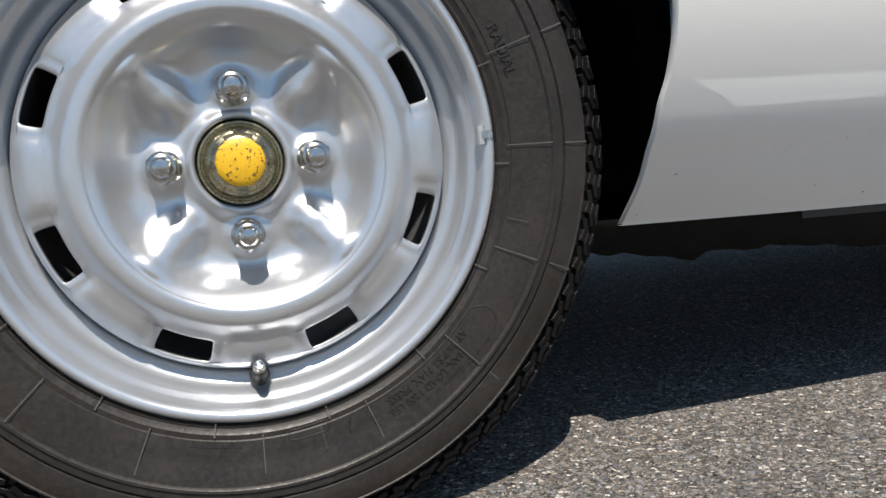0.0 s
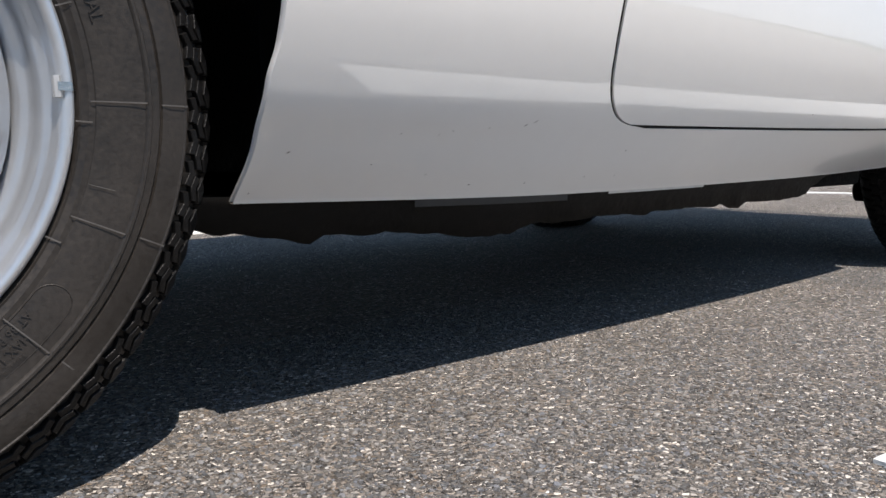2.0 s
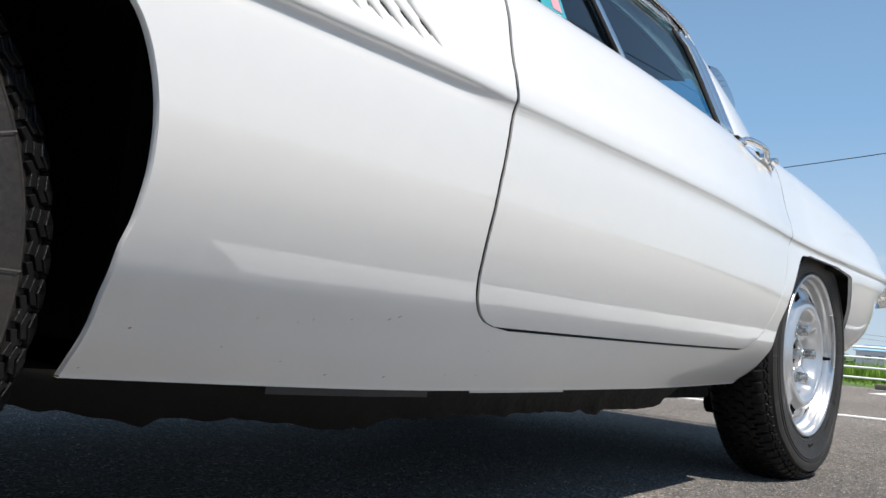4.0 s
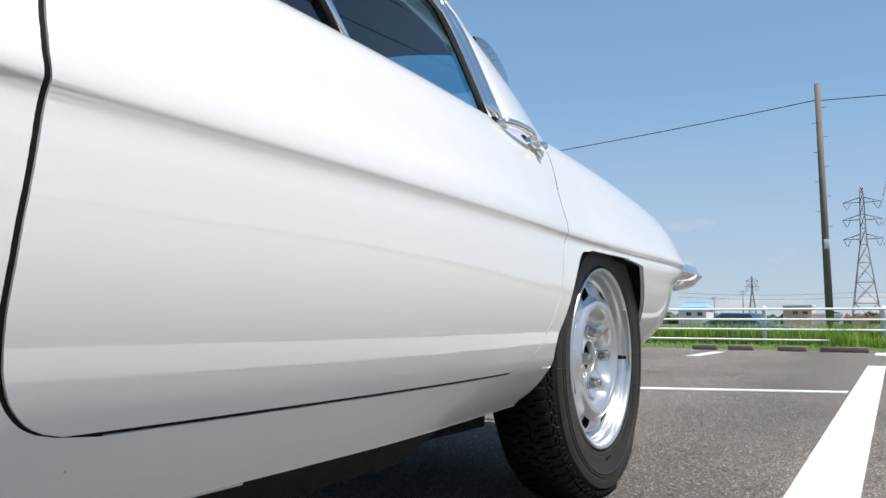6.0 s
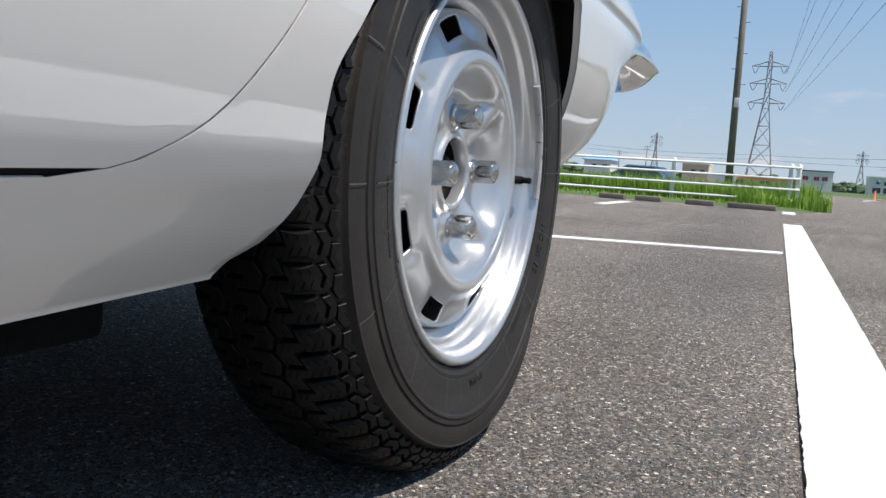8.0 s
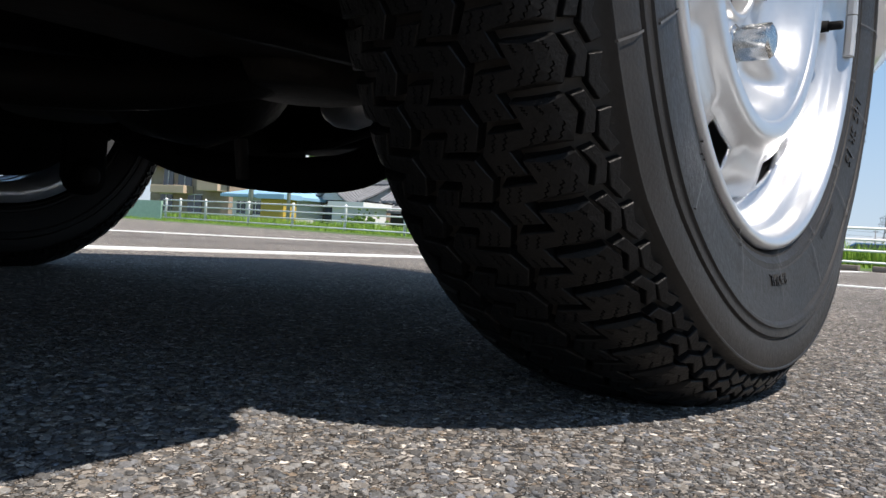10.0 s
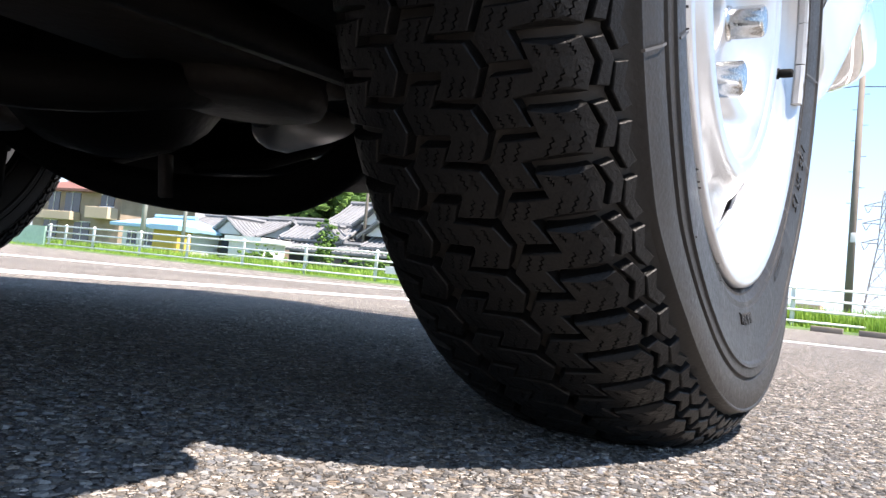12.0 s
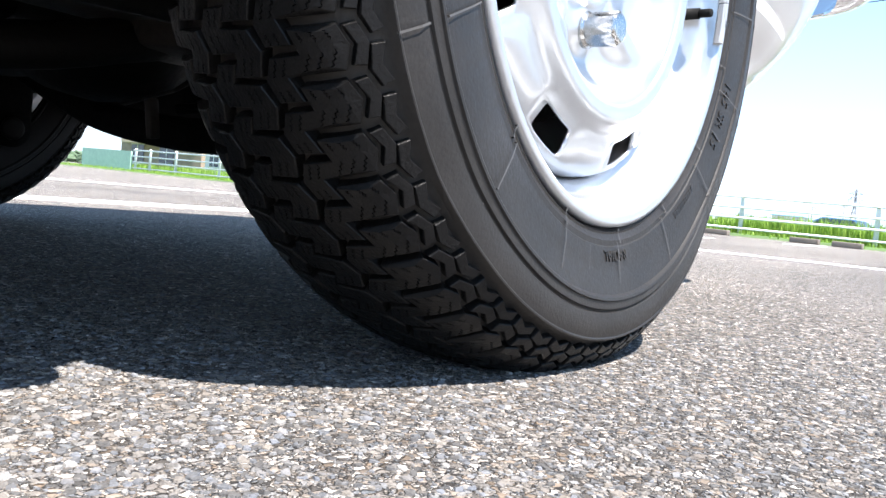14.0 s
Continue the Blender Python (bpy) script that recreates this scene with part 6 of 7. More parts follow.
def blades(count, x0, x1, y0, y1, h0, h1):
    for _ in range(count):
        x, y = rng.uniform(x0, x1), rng.uniform(y0, y1)
        clump = 0.6 + 0.8 * (0.5 + 0.5 * noise.noise((x * 1.3, y * 1.3, 1.0)))
        h, w = rng.uniform(h0, h1) * clump, rng.uniform(0.006, 0.014)
        a, l = rng.uniform(0, 6.28), rng.uniform(0.05, 0.5) * h
        dx, dy = math.cos(a), math.sin(a)
        k = len(vs)
        vs.extend([(x - dy * w, y + dx * w, 0.0), (x + dy * w, y - dx * w, 0.0), (x + dx * l * 0.35 + dy * w * 0.7, y + dy * l * 0.35 - dx * w * 0.7, h * 0.6), (x + dx * l * 0.35 - dy * w * 0.7, y + dy * l * 0.35 + dx * w * 0.7, h * 0.6), (x + dx * l, y + dy * l, h)])
        fs.extend([(k, k + 1, k + 2, k + 3), (k + 3, k + 2, k + 4)])


blades(5000, 13.65, 15.4, -0.6, 24, 0.03, 0.11)
blades(1500, 14.2, 15.6, -0.85, 0.5, 0.10, 0.30)
blades(9000, 15.52, 17.6, -0.7, 4.2, 0.18, 0.42)
blades(9000, 15.52, 18.0, 4.2, 24, 0.14, 0.36)
blades(3000, 17.6, 24, -0.6, 24, 0.2, 0.4)
me = bpy.data.meshes.new("grass")
me.from_pydata(vs, [], fs)
me.materials.append(M_BLADES)
tagged(new("grass", me), "long bright green grass along the fence", "grass", kind="stuff")

# wheel stops
stop_spans = [(-0.12, 0.50), (0.68, 1.06), (1.40, 1.76), (1.92, 2.28), (3.1, 3.7), (4.1, 4.7)]
for y0, y1 in stop_spans:
    bm = bmesh.new()
    box(bm, (12.95, y0, 0.0), (13.10, y1, 0.075), None, 0.012)
    ob = part("wheel_stop", bm, M_CONCRETE)
    tagged(ob, "weathered concrete wheel stop on the asphalt", "wheel stop", "wheel stops at the verge")

# pipe fence: posts and four rails
fence = empty("pipe_fence", (15.5, 10, 0))
tagged(fence, "low white pipe fence standing in tall grass", "fence")
for q, y in enumerate((-0.25, 1.60, 3.65, 5.73, 7.80, 9.88, 11.87, 13.83, 15.77, 17.60, 19.58, 20.85, 21.60)):
    bm = bmesh.new()
    tube(bm, [(0, 0, 0.0), (0, 0, 0.66), (0, 0, 0.70), (0, 0, 0.715)], [0.038, 0.038, 0.036, 0.015], 14)
    ob = part("post", bm, M_GALV, fence)
    ob.location = (0, y - 10, 0)
    if q == 0:
        bm = bmesh.new()
        tube(bm, [(0, 0, 0.0), (0, 0, 0.66), (0, 0, 0.70), (0, 0, 0.715)], [0.038, 0.038, 0.036, 0.015], 14)
        ob = part("post", bm, M_GALV, fence)
        ob.location = (0.02, y - 10 - 0.12, 0)
for z in (0.655, 0.475, 0.30, 0.12):
    bm = bmesh.new()
    tube(bm, [(-0.05, -10.40, z), (-0.05, 11.65, z)], 0.021, 10)
    part("rail", bm, M_GALV, fence)

# teal net post and utility posts seen past the fence
bm = bmesh.new()
box(bm, (15.42, 21.75, 0), (15.48, 24.5, 0.62))
tagged(part("net_panel", bm, M_TEAL, smooth=False), "teal mesh panel at the end of the fence", "fence panel")
bm = bmesh.new()
box(bm, (-0.02, 0, 0), (0.02, 0.50, 0.16), None, 0.004)
ob = part("notice_board", bm, M_WALL_WHITE, smooth=False)
ob.location = (15.40, 9.05, 0.22)
tagged(ob, "small blank white board fixed to the fence", "sign")


def utility_pole(x, y, h, r, mat, label, steps=True):
    pole = empty("utility_pole", (x, y, 0))
    tagged(pole, label, "utility pole")
    bm = bmesh.new()
    tube(bm, [(0, 0, 0), (0.004 * h, 0.007 * h, h * 0.5), (0.008 * h, 0.014 * h, h)], [r, r * 0.86, r * 0.72], 16)
    part("shaft", bm, mat, pole)
    if steps:
        bm = bmesh.new()
        box(bm, (-r - 0.02, -0.11, h * 0.33), (-r + 0.03, 0.11, h * 0.33 + 0.42), None, 0.01)
        part("plate", bm, M_WALL_WHITE, pole, "pale number plate")
        for q in range(9):
            z = h * (0.42 + 0.06 * q)
            s = 1 if q % 2 else -1
            bm = bmesh.new()
            tube(bm, [(0.006 * z, 0.012 * z + s * r * 0.7, z), (0.006 * z, 0.012 * z + s * (r + 0.16), z)], 0.012, 6)
            part("step_bolt", bm, M_DARKSTEEL, pole)
    return pole


utility_pole(40, 2.42, 11.5, 0.17, M_POLE, "tall brown weathered utility pole with step bolts")
utility_pole(28, 33.5, 7.5, 0.14, M_PALEPOLE, "grey concrete utility pole before the houses", False)
utility_pole(28, 30.5, 6.5, 0.10, M_PALEPOLE, "grey concrete utility pole before the houses", False)
utility_pole(46, 33.15, 12.0, 0.12, M_POLE, "slim grey utility pole among the houses", False)


def cable(points, r, label, group="", beads=()):
    bm = bmesh.new()
    tube(bm, points, r, 5, False)
    ob = tagged(part("cable", bm, M_DARKSTEEL), label, "cable", group)
    for i in beads:
        a, b = Vector(points[i]), Vector(points[i + 1])
        bm = bmesh.new()
        tube(bm, [a, a.lerp(b, 0.03), a.lerp(b, 0.05), a.lerp(b, 0.08)], [r * 1.5, r * 4.5, r * 4.5, r * 1.5], 8)
        part("damper", bm, M_DARKSTEEL, ob)


def span(a, b, sag, n=15):
    a, b = Vector(a), Vector(b)
    return [a.lerp(b, i / (n - 1)) - Vector((0, 0, sag * 4 * (i / (n - 1)) * (1 - i / (n - 1)))) for i in range(n)]


cable(span((40.1, 2.55, 10.75), (40, 34, 9.0), 0.35), 0.022, "thin dark cable strung from the pole")
cable(span((40.1, 2.55, 10.70), (40, -32, 10.2), 0.3), 0.022, "thin dark cable strung from the pole")


for y0, y1, z0, z1 in ((62, 12, 10.2, 9.6), (12, -40, 9.6, 11.4), (62, 10, 8.9, 8.3), (10, -50, 8.3, 9.0), (-22, -70, 7.2, 8.0)):
    cable(span((255, y0, z0), (255, y1, z1), 0.8), 0.035, "thin street cable strung across the distance", "far street cables")


def lattice(name, x, y, h, base, arms, label, r=0.14, levels=9):
    """A steel tower: four tapering legs, braces and cross arms."""
    tower = empty(name, (x, y, 0))
    tagged(tower, label, "pylon")

    def half(z):
        return base * (1 - 0.80 * min(z / (h * 0.62), 1)) if z < h * 0.62 else base * 0.20 * (1 - 0.45 * (z - h * 0.62) / (h * 0.38))
    for sx, sy in ((-1, -1), (1, -1), (1, 1), (-1, 1)):
        bm = bmesh.new()
        tube(bm, [(sx * half(z), sy * half(z), z) for z in [h * q / 12 for q in range(13)]], r, 5)
        part("leg", bm, M_PYLON, tower)
    zs = [h * (1 - (1 - q / levels) ** 1.5) for q in range(levels + 1)]
    for z0, z1 in zip(zs, zs[1:]):
        bm = bmesh.new()
        for k in range(4):
            c = [(-1, -1), (1, -1), (1, 1), (-1, 1)]
            p, q = c[k], c[(k + 1) % 4]
            a0, b0 = (p[0] * half(z0), p[1] * half(z0), z0), (q[0] * half(z0), q[1] * half(z0), z0)
            a1, b1 = (p[0] * half(z1), p[1] * half(z1), z1), (q[0] * half(z1), q[1] * half(z1), z1)
            tube(bm, [a0, b1], r * 0.55, 4)
            tube(bm, [b0, a1], r * 0.55, 4)
            tube(bm, [a1, b1], r * 0.5, 4)
        part("brace", bm, M_PYLON, tower)
    for z, w in arms:
        bm = bmesh.new()
        for s in (-1, 1):
            for q in (-1, 1):
                tube(bm, [(q * half(z), s * half(z), z), (0, s * w, z + 0.1)], r * 0.6, 4)
                tube(bm, [(q * half(z), s * half(z), z + 1.7), (0, s * w, z + 0.1)], r * 0.6, 4)
            tube(bm, [(0, s * w * 0.55, z + 0.05), (0, s * w * 0.55, z + 0.9)], r * 0.4, 4)
            tube(bm, [(0, s * w, z), (0, s * (w - 1.1), z - 2.3)], r * 0.7, 5)
            tube(bm, [(0, s * (w - 2.4), z), (0, s * (w - 1.3), z - 2.3)], r * 0.7, 5)
        part("cross_arm", bm, M_PYLON, tower)
    return tower


lattice("pylon", 300, 11.2, 46.5, 4.6, [(41.5, 5.8), (35.6, 6.0), (29.0, 6.0)], "grey steel lattice power pylon standing far off")
lattice("antenna_mast", 300, -30.2, 22.5, 1.3, [], "slim red and white lattice mast far off", 0.13, 10)
lattice("pylon", 620, -42, 29, 3.2, [(26, 3.8), (22.5, 4.2)], "small lattice pylon on the horizon", 0.18, 7)
lattice("pylon", 520, 82, 30, 3.0, [(27, 3.6), (23.5, 4.0)], "small lattice pylon on the horizon", 0.16, 7)
tips = [((5.6, 39.3), (-3.2, 40.0)), ((6.0, 39.0), (-5.3, 40.0)), ((5.2, 33.4), (-8.2, 39.9)), ((5.6, 33.0), (-11.8, 39.7)), ((5.2, 26.8), (-15.1, 39.6)), ((5.6, 26.5), (-15.8, 32.6))]
for (y0, z0), (y1, z1) in tips:
    pts = []
    for i in range(13):
        f = i / 12 * 1.6
        pts.append((300 - 200 * f, y0 + (y1 - y0) * f, z0 + (z1 - z0) * f + 3.0 * (f * f - f)))
    cable(pts, 0.036, "thin high-voltage line running to the pylon", "power lines", (6, 8))


def house(x, y, w, d, h, wall, roof, label, category="house", rz=0.0, rise=1.8, gable=True, windows=(), pane=None, over=0.7):
    """A building: walls, roof with eaves, panes set into frames on the side towards the car park (-x)."""
    hs = empty("house", (x, y, 0), rz)
    tagged(hs, label, category)
    bm = bmesh.new()
    box(bm, (0, -w / 2, 0), (d, w / 2, h))
    part("wall", bm, wall, hs, "", False)
    bm = bmesh.new()
    if gable:
        a, b = w / 2 + over, d + over
        lo = [(-over, -a, h - 0.15), (b, -a, h - 0.15), (b, a, h - 0.15), (-over, a, h - 0.15)]
        ridge = [(d / 2, -a * 0.62, h + rise), (d / 2, a * 0.62, h + rise)]
        v = [bm.verts.new(p) for p in lo + ridge]
        u = [bm.verts.new((p[0], p[1], p[2] - 0.22)) for p in lo]
        for f in ((0, 4, 1), (0, 3, 5, 4), (2, 5, 3), (1, 4, 5, 2)):
            bm.faces.new([v[k] for k in f])
        for k in range(4):
            bm.faces.new((v[k], v[(k + 1) % 4], u[(k + 1) % 4], u[k]))
        bm.faces.new(u)
        tube(bm, [(d / 2, -a * 0.66, h + rise + 0.08), (d / 2, a * 0.66, h + rise + 0.08)], 0.2, 6)
    else:
        box(bm, (-0.25, -w / 2 - 0.25, h), (d + 0.25, w / 2 + 0.25, h + 0.35))
    bmesh.ops.recalc_face_normals(bm, faces=bm.faces[:])
    part("roof", bm, roof, hs, "", False)
    for wy, wz, ww, wh in windows:
        bm = bmesh.new()
        box(bm, (-0.06, wy - ww / 2, wz), (0.02, wy + ww / 2, wz + wh))
        win = part("window", bm, pane or M_PANE, hs, "", False)
        bm = bmesh.new()
        for lo, hi in (((-0.10, wy - ww / 2 - 0.06, wz - 0.08), (-0.01, wy + ww / 2 + 0.06, wz)), ((-0.10, wy - ww / 2 - 0.06, wz + wh), (-0.01, wy + ww / 2 + 0.06, wz + wh + 0.06)), ((-0.09, wy - 0.03, wz), (-0.01, wy + 0.03, wz + wh))):
            box(bm, lo, hi)
        part("frame", bm, M_GALV, win, "", False)
    return hs


def tiled_roof(hs, cx, cy, z, run, span, rise, along):
    """A gabled roof in grey tiles: two slabs with rows of cover tiles, ridge and verge caps, pale gable ends. along: the ridge's axis."""
    def spot(u, v, h):
        return (cx + v, cy + u, h) if along == "y" else (cx + u, cy + v, h)
    bm = bmesh.new()
    for sgn in (-1, 1):
        top, low = [spot(u, 0, z + rise) for u in (-run, run)], [spot(u, sgn * span, z) for u in (-run, run)]
        mid = [spot(u, sgn * span * 0.5, z + rise * 0.44) for u in (-run, run)]
        vs = [[bm.verts.new(q) for q in row] for row in (top, mid, low)]
        us = [[bm.verts.new((q[0], q[1], q[2] - 0.16)) for q in row] for row in (top, mid, low)]
        for a, b in ((0, 1), (1, 2)):
            bm.faces.new((vs[a][0], vs[a][1], vs[b][1], vs[b][0]))
            bm.faces.new((us[a][0], us[b][0], us[b][1], us[a][1]))
            for k in (0, 1):
                bm.faces.new((vs[a][k], vs[b][k], us[b][k], us[a][k]))
        bm.faces.new((vs[2][0], vs[2][1], us[2][1], us[2][0]))
        n = max(3, int(2 * run / 0.42))
        for q in range(n + 1):
            u = -run + 2 * run * q / n
            r = 0.055 if 0 < q < n else 0.11
            tube(bm, [spot(u, 0, z + rise + 0.02), spot(u, sgn * span * 0.5, z + rise * 0.44 + 0.02), spot(u, sgn * span, z + 0.02)], r, 5)
    tube(bm, [spot(-run - 0.12, 0, z + rise + 0.12), spot(run + 0.12, 0, z + rise + 0.12)], 0.17, 6)
    bmesh.ops.recalc_face_normals(bm, faces=bm.faces[:])
    part("roof", bm, M_TILE, hs, "", False)
    for u in (-run + 0.35, run - 0.35):
        bm = bmesh.new()
        outer, inner = [[bm.verts.new(spot(u - d if u > 0 else u + d, v, h)) for v, h in ((-span * 0.8, z + rise * 0.10), (span * 0.8, z + rise * 0.10), (0, z + rise * 0.86))] for d in (0.0, 0.12)]
        bm.faces.new(outer)
        bm.faces.new(inner[::-1])
        for k in range(3):
            bm.faces.new((outer[k], outer[(k + 1) % 3], inner[(k + 1) % 3], inner[k]))
        bmesh.ops.recalc_face_normals(bm, faces=bm.faces[:])
        part("gable_end", bm, M_WALL_WHITE, hs, "", False)


def timber_house(x, y, label, walls, roofs, windows):
    """An old timber house: wall blocks, tiled gables, dark openings with pale frames."""
    hs = empty("house", (x, y, 0))
    tagged(hs, label, "house")
    for lo, hi, mat in walls:
        bm = bmesh.new()
        box(bm, lo, hi)
        part("wall", bm, mat, hs, "", False)
    for r in roofs:
        tiled_roof(hs, *r)
    for wx, wy, wz, ww, wh in windows:
        bm = bmesh.new()
        box(bm, (wx - 0.06, wy - ww / 2, wz), (wx + 0.02, wy + ww / 2, wz + wh))
        win = part("window", bm, M_PANE, hs, "", False)
        bm = bmesh.new()
        for lo, hi in (((wx - 0.10, wy - ww / 2 - 0.06, wz - 0.08), (wx, wy + ww / 2 + 0.06, wz)), ((wx - 0.10, wy - ww / 2 - 0.06, wz + wh), (wx, wy + ww / 2 + 0.06, wz + wh + 0.06)), ((wx - 0.09, wy - 0.03, wz), (wx, wy + 0.03, wz + wh))):
            box(bm, lo, hi)
        part("frame", bm, M_GALV, win, "", False)
    return hs


# houses seen beneath the car
cream = house(45, 64.5, 12.5, 8, 5.4, M_WALL_BRICK, M_ROOF_RED, "brown house with cream balconies and a red-brown eave", rise=1.4, windows=[(-4.4, 3.9, 1.8, 1.0), (0.5, 3.2, 2.2, 1.8), (3.2, 3.2, 1.6, 1.8), (-1.2, 0.8, 2.2, 1.6), (3.4, 0.6, 2.0, 1.8)], over=0.9)
for lo, hi in (((-1.1, -6.0, 2.75), (-0.05, -2.9, 3.75)), ((-1.1, -0.9, 2.45), (-0.05, 4.6, 3.2))):
    bm = bmesh.new()
    box(bm, lo, hi, None, 0.05)
    part("balcony", bm, M_WALL_CREAM, cream, "", False)
house(40, 48.3, 5.4, 5, 2.45, M_WALL_WHITE, M_ROOF_BLUE, "small shed with a pale blue sheet roof", "shed", rise=0.6, windows=[(1.6, 0.8, 1.0, 1.0), (-0.2, 0.8, 1.2, 1.0)])
house(38.6, 44.6, 2.5, 1.2, 1.95, M_WALL_YELLOW, M_ROOF_BLUE, "low lean-to with a yellow wall", "shed", gable=False)
timber_house(45, 46.4, "old brown timber house under grey roof tiles", [((0, -4.0, 0), (6, 4.0, 2.35), M_WALL_BROWN), ((-0.9, -3.6, 0), (0, -1.2, 2.2), M_WALL_DARK)],
             [(3.0, 0.0, 2.25, 4.7, 3.7, 1.55, "y"), (0.4, -2.4, 2.15, 1.9, 2.1, 1.35, "x"), (-0.6, 2.4, 1.75, 2.0, 0.9, 0.35, "y")],
             [(-0.92, -2.4, 0.6, 1.7, 1.3), (-0.02, 0.4, 0.5, 1.8, 1.5), (-0.02, 2.8, 0.7, 1.2, 1.3)])
house(60, 73.0, 9.0, 8, 4.9, M_WALL_WHITE, M_TILE, "pale house with a grey tiled roof behind the others", rise=1.8, windows=[(-2, 2.2, 1.6, 1.3), (2, 2.2, 1.6, 1.3)])
timber_house(62, 56.5, "pale plastered house under grey tiles in the second row", [((0, -3.2, 0), (6, 3.2, 3.3), M_WALL_WHITE)], [(3.0, 0.0, 3.2, 3.9, 3.7, 1.7, "y"), (0.6, -1.4, 3.1, 1.6, 1.8, 1.2, "x")], [(-0.02, 1.4, 1.6, 1.6, 1.2)])
timber_house(45, 34.6, "large traditional house with stepped grey tiled roofs", [((3.4, -3.0, 0), (8, 2.6, 4.0), M_WALL_DARK), ((1.2, -4.6, 0), (3.4, 5.4, 2.6), M_WALL_DARK), ((0.4, -3.4, 0), (1.2, 3.8, 1.7), M_WALL_DARK)],
             [(5.6, -0.2, 3.9, 3.6, 3.0, 1.75, "y"), (3.4, -1.5, 3.75, 1.5, 1.9, 1.45, "x"), (2.2, -2.6, 2.9, 1.3, 1.7, 1.15, "x"), (2.4, 2.9, 2.45, 2.9, 2.0, 1.15, "y"), (1.6, 1.3, 2.5, 1.2, 1.5, 0.95, "x"), (1.9, -3.9, 2.2, 2.0, 1.8, 0.85, "y"), (0.7, -0.4, 1.65, 4.8, 1.3, 0.55, "y"), (0.8, -4.7, 1.75, 1.1, 1.2, 0.75, "x")],
             [(1.18, 3.6, 1.75, 1.8, 0.5), (3.38, 0.8, 3.0, 2.0, 0.7), (0.38, -2.0, 0.3, 1.6, 1.1), (0.38, 0.6, 0.3, 1.8, 1.1), (0.38, 2.8, 0.3, 1.4, 1.1)])
timber_house(58, 52.0, "house with a grey tiled roof behind the old timber house", [((0, -3.6, 0), (6, 3.6, 3.4), M_WALL_BROWN)], [(3.0, 0.0, 3.3, 4.3, 3.6, 1.8, "y")], [(-0.02, -1.6, 1.8, 1.6, 1.0)])
house(46, 26.2, 2.6, 5, 3.4, M_ROOF_BLUE, M_TILE_DARK, "plain blue-grey shed beside the houses", "shed", gable=False)
house(41, 39.4, 3.0, 2.4, 1.7, M_WALL_WHITE, M_GALV, "low white garden wall and tank before the house", "wall", gable=False)

# buildings across the far field
wins = [(-3.0, 3.3, 1.6, 1.3), (-0.6, 3.3, 1.6, 1.3), (2.6, 3.3, 1.6, 1.3)]
house(280, -6.2, 10.6, 12, 6.2, M_WALL_WHITE, M_TILE_DARK, "two-storey pale grey office with dark red blinds", "building", gable=False, windows=wins, pane=M_PANE_RED)
house(282, 30.5, 8.6, 12, 6.4, M_WALL_CREAM, M_GALV, "low cream building with a curved corner roof", "building", gable=False, windows=[(-2.4, 3.6, 1.4, 1.0), (0.6, 3.6, 1.4, 1.0)])
house(282, 64.0, 9.5, 12, 6.2, M_WALL_WHITE, M_ROOF_BLUE, "white building with a bright blue sheet roof", "building", rise=1.6, windows=[(-2.6, 3.2, 1.6, 1.2), (1.2, 3.2, 1.6, 1.2)])
house(284, 22.0, 9.0, 12, 3.6, M_WALL_WHITE, M_GALV, "long low white building behind the fence", "building", gable=False, windows=[(-2.4, 1.2, 2.4, 1.4)])
showroom = house(278, -25.9, 8.7, 12, 5.4, M_WALL_WHITE, M_GALV, "white showroom building with a round blue sign", "building", gable=False, windows=[(-0.4, 3.0, 1.4, 1.2), (-2.6, 3.0, 1.4, 1.2), (2.2, 0.6, 2.2, 1.7), (-1.4, 0.6, 3.4, 1.7)])
bm = bmesh.new()
tube(bm, [(-0.18, 1.9, 4.0), (-0.02, 1.9, 4.0)], 0.62, 20)
part("round_sign", bm, M_BLUECAR, showroom, "round blue sign")
house(280, -36.2, 12.0, 12, 6.2, M_WALL_WHITE, M_TILE_DARK, "pale two-storey building with a row of tall windows", "building", gable=False, windows=[(4.4, 3.5, 0.9, 1.7), (2.6, 3.5, 0.9, 1.7), (-0.4, 3.5, 2.0, 1.7), (-3.6, 3.5, 0.9, 1.7), (3.0, 0.5, 1.6, 1.8), (-1.6, 0.5, 3.0, 1.8)])
house(286, 8.5, 26.0, 12, 2.6, M_WALL_CREAM, M_ORANGE, "long low station with an orange band roof", "building", gable=False, windows=[(-8, 0.6, 3, 1.6), (0, 0.6, 3, 1.6), (8, 0.6, 3, 1.6)])
house(300, -52, 10, 12, 4.6, M_WALL_BROWN, M_TILE_DARK, "brown low building across the field", "building", gable=False, windows=[(0, 1.6, 2, 1.4)])
house(270, -66, 16, 12, 5.2, M_WALL_CREAM, M_ROOF_RED, "cream building with a pinkish red roof", "building", rise=1.6, windows=[(-5, 1.4, 1.8, 1.6), (-1.5, 1.4, 1.8, 1.6), (2, 1.4, 1.8, 1.6), (5.5, 1.4, 1.8, 1.6)])
for x, y, h in ((170, -33.5, 9.5), (190, -34.5, 8.5), (150, -31.0, 9.0), (240, 40, 10), (260, 52, 9)):
    pole = empty("utility_pole", (x, y, 0))
    tagged(pole, "far grey utility pole with cross arms", "utility pole", "far utility poles")
    bm = bmesh.new()
    tube(bm, [(0, 0, 0), (0, 0, h)], [0.16, 0.12], 8)
    part("shaft", bm, M_PYLON, pole)
    for z in (h - 0.4, h - 1.1):
        bm = bmesh.new()
        box(bm, (-0.06, -0.9, z), (0.06, 0.9, z + 0.12))
        part("cross_arm", bm, M_PYLON, pole, "", False)


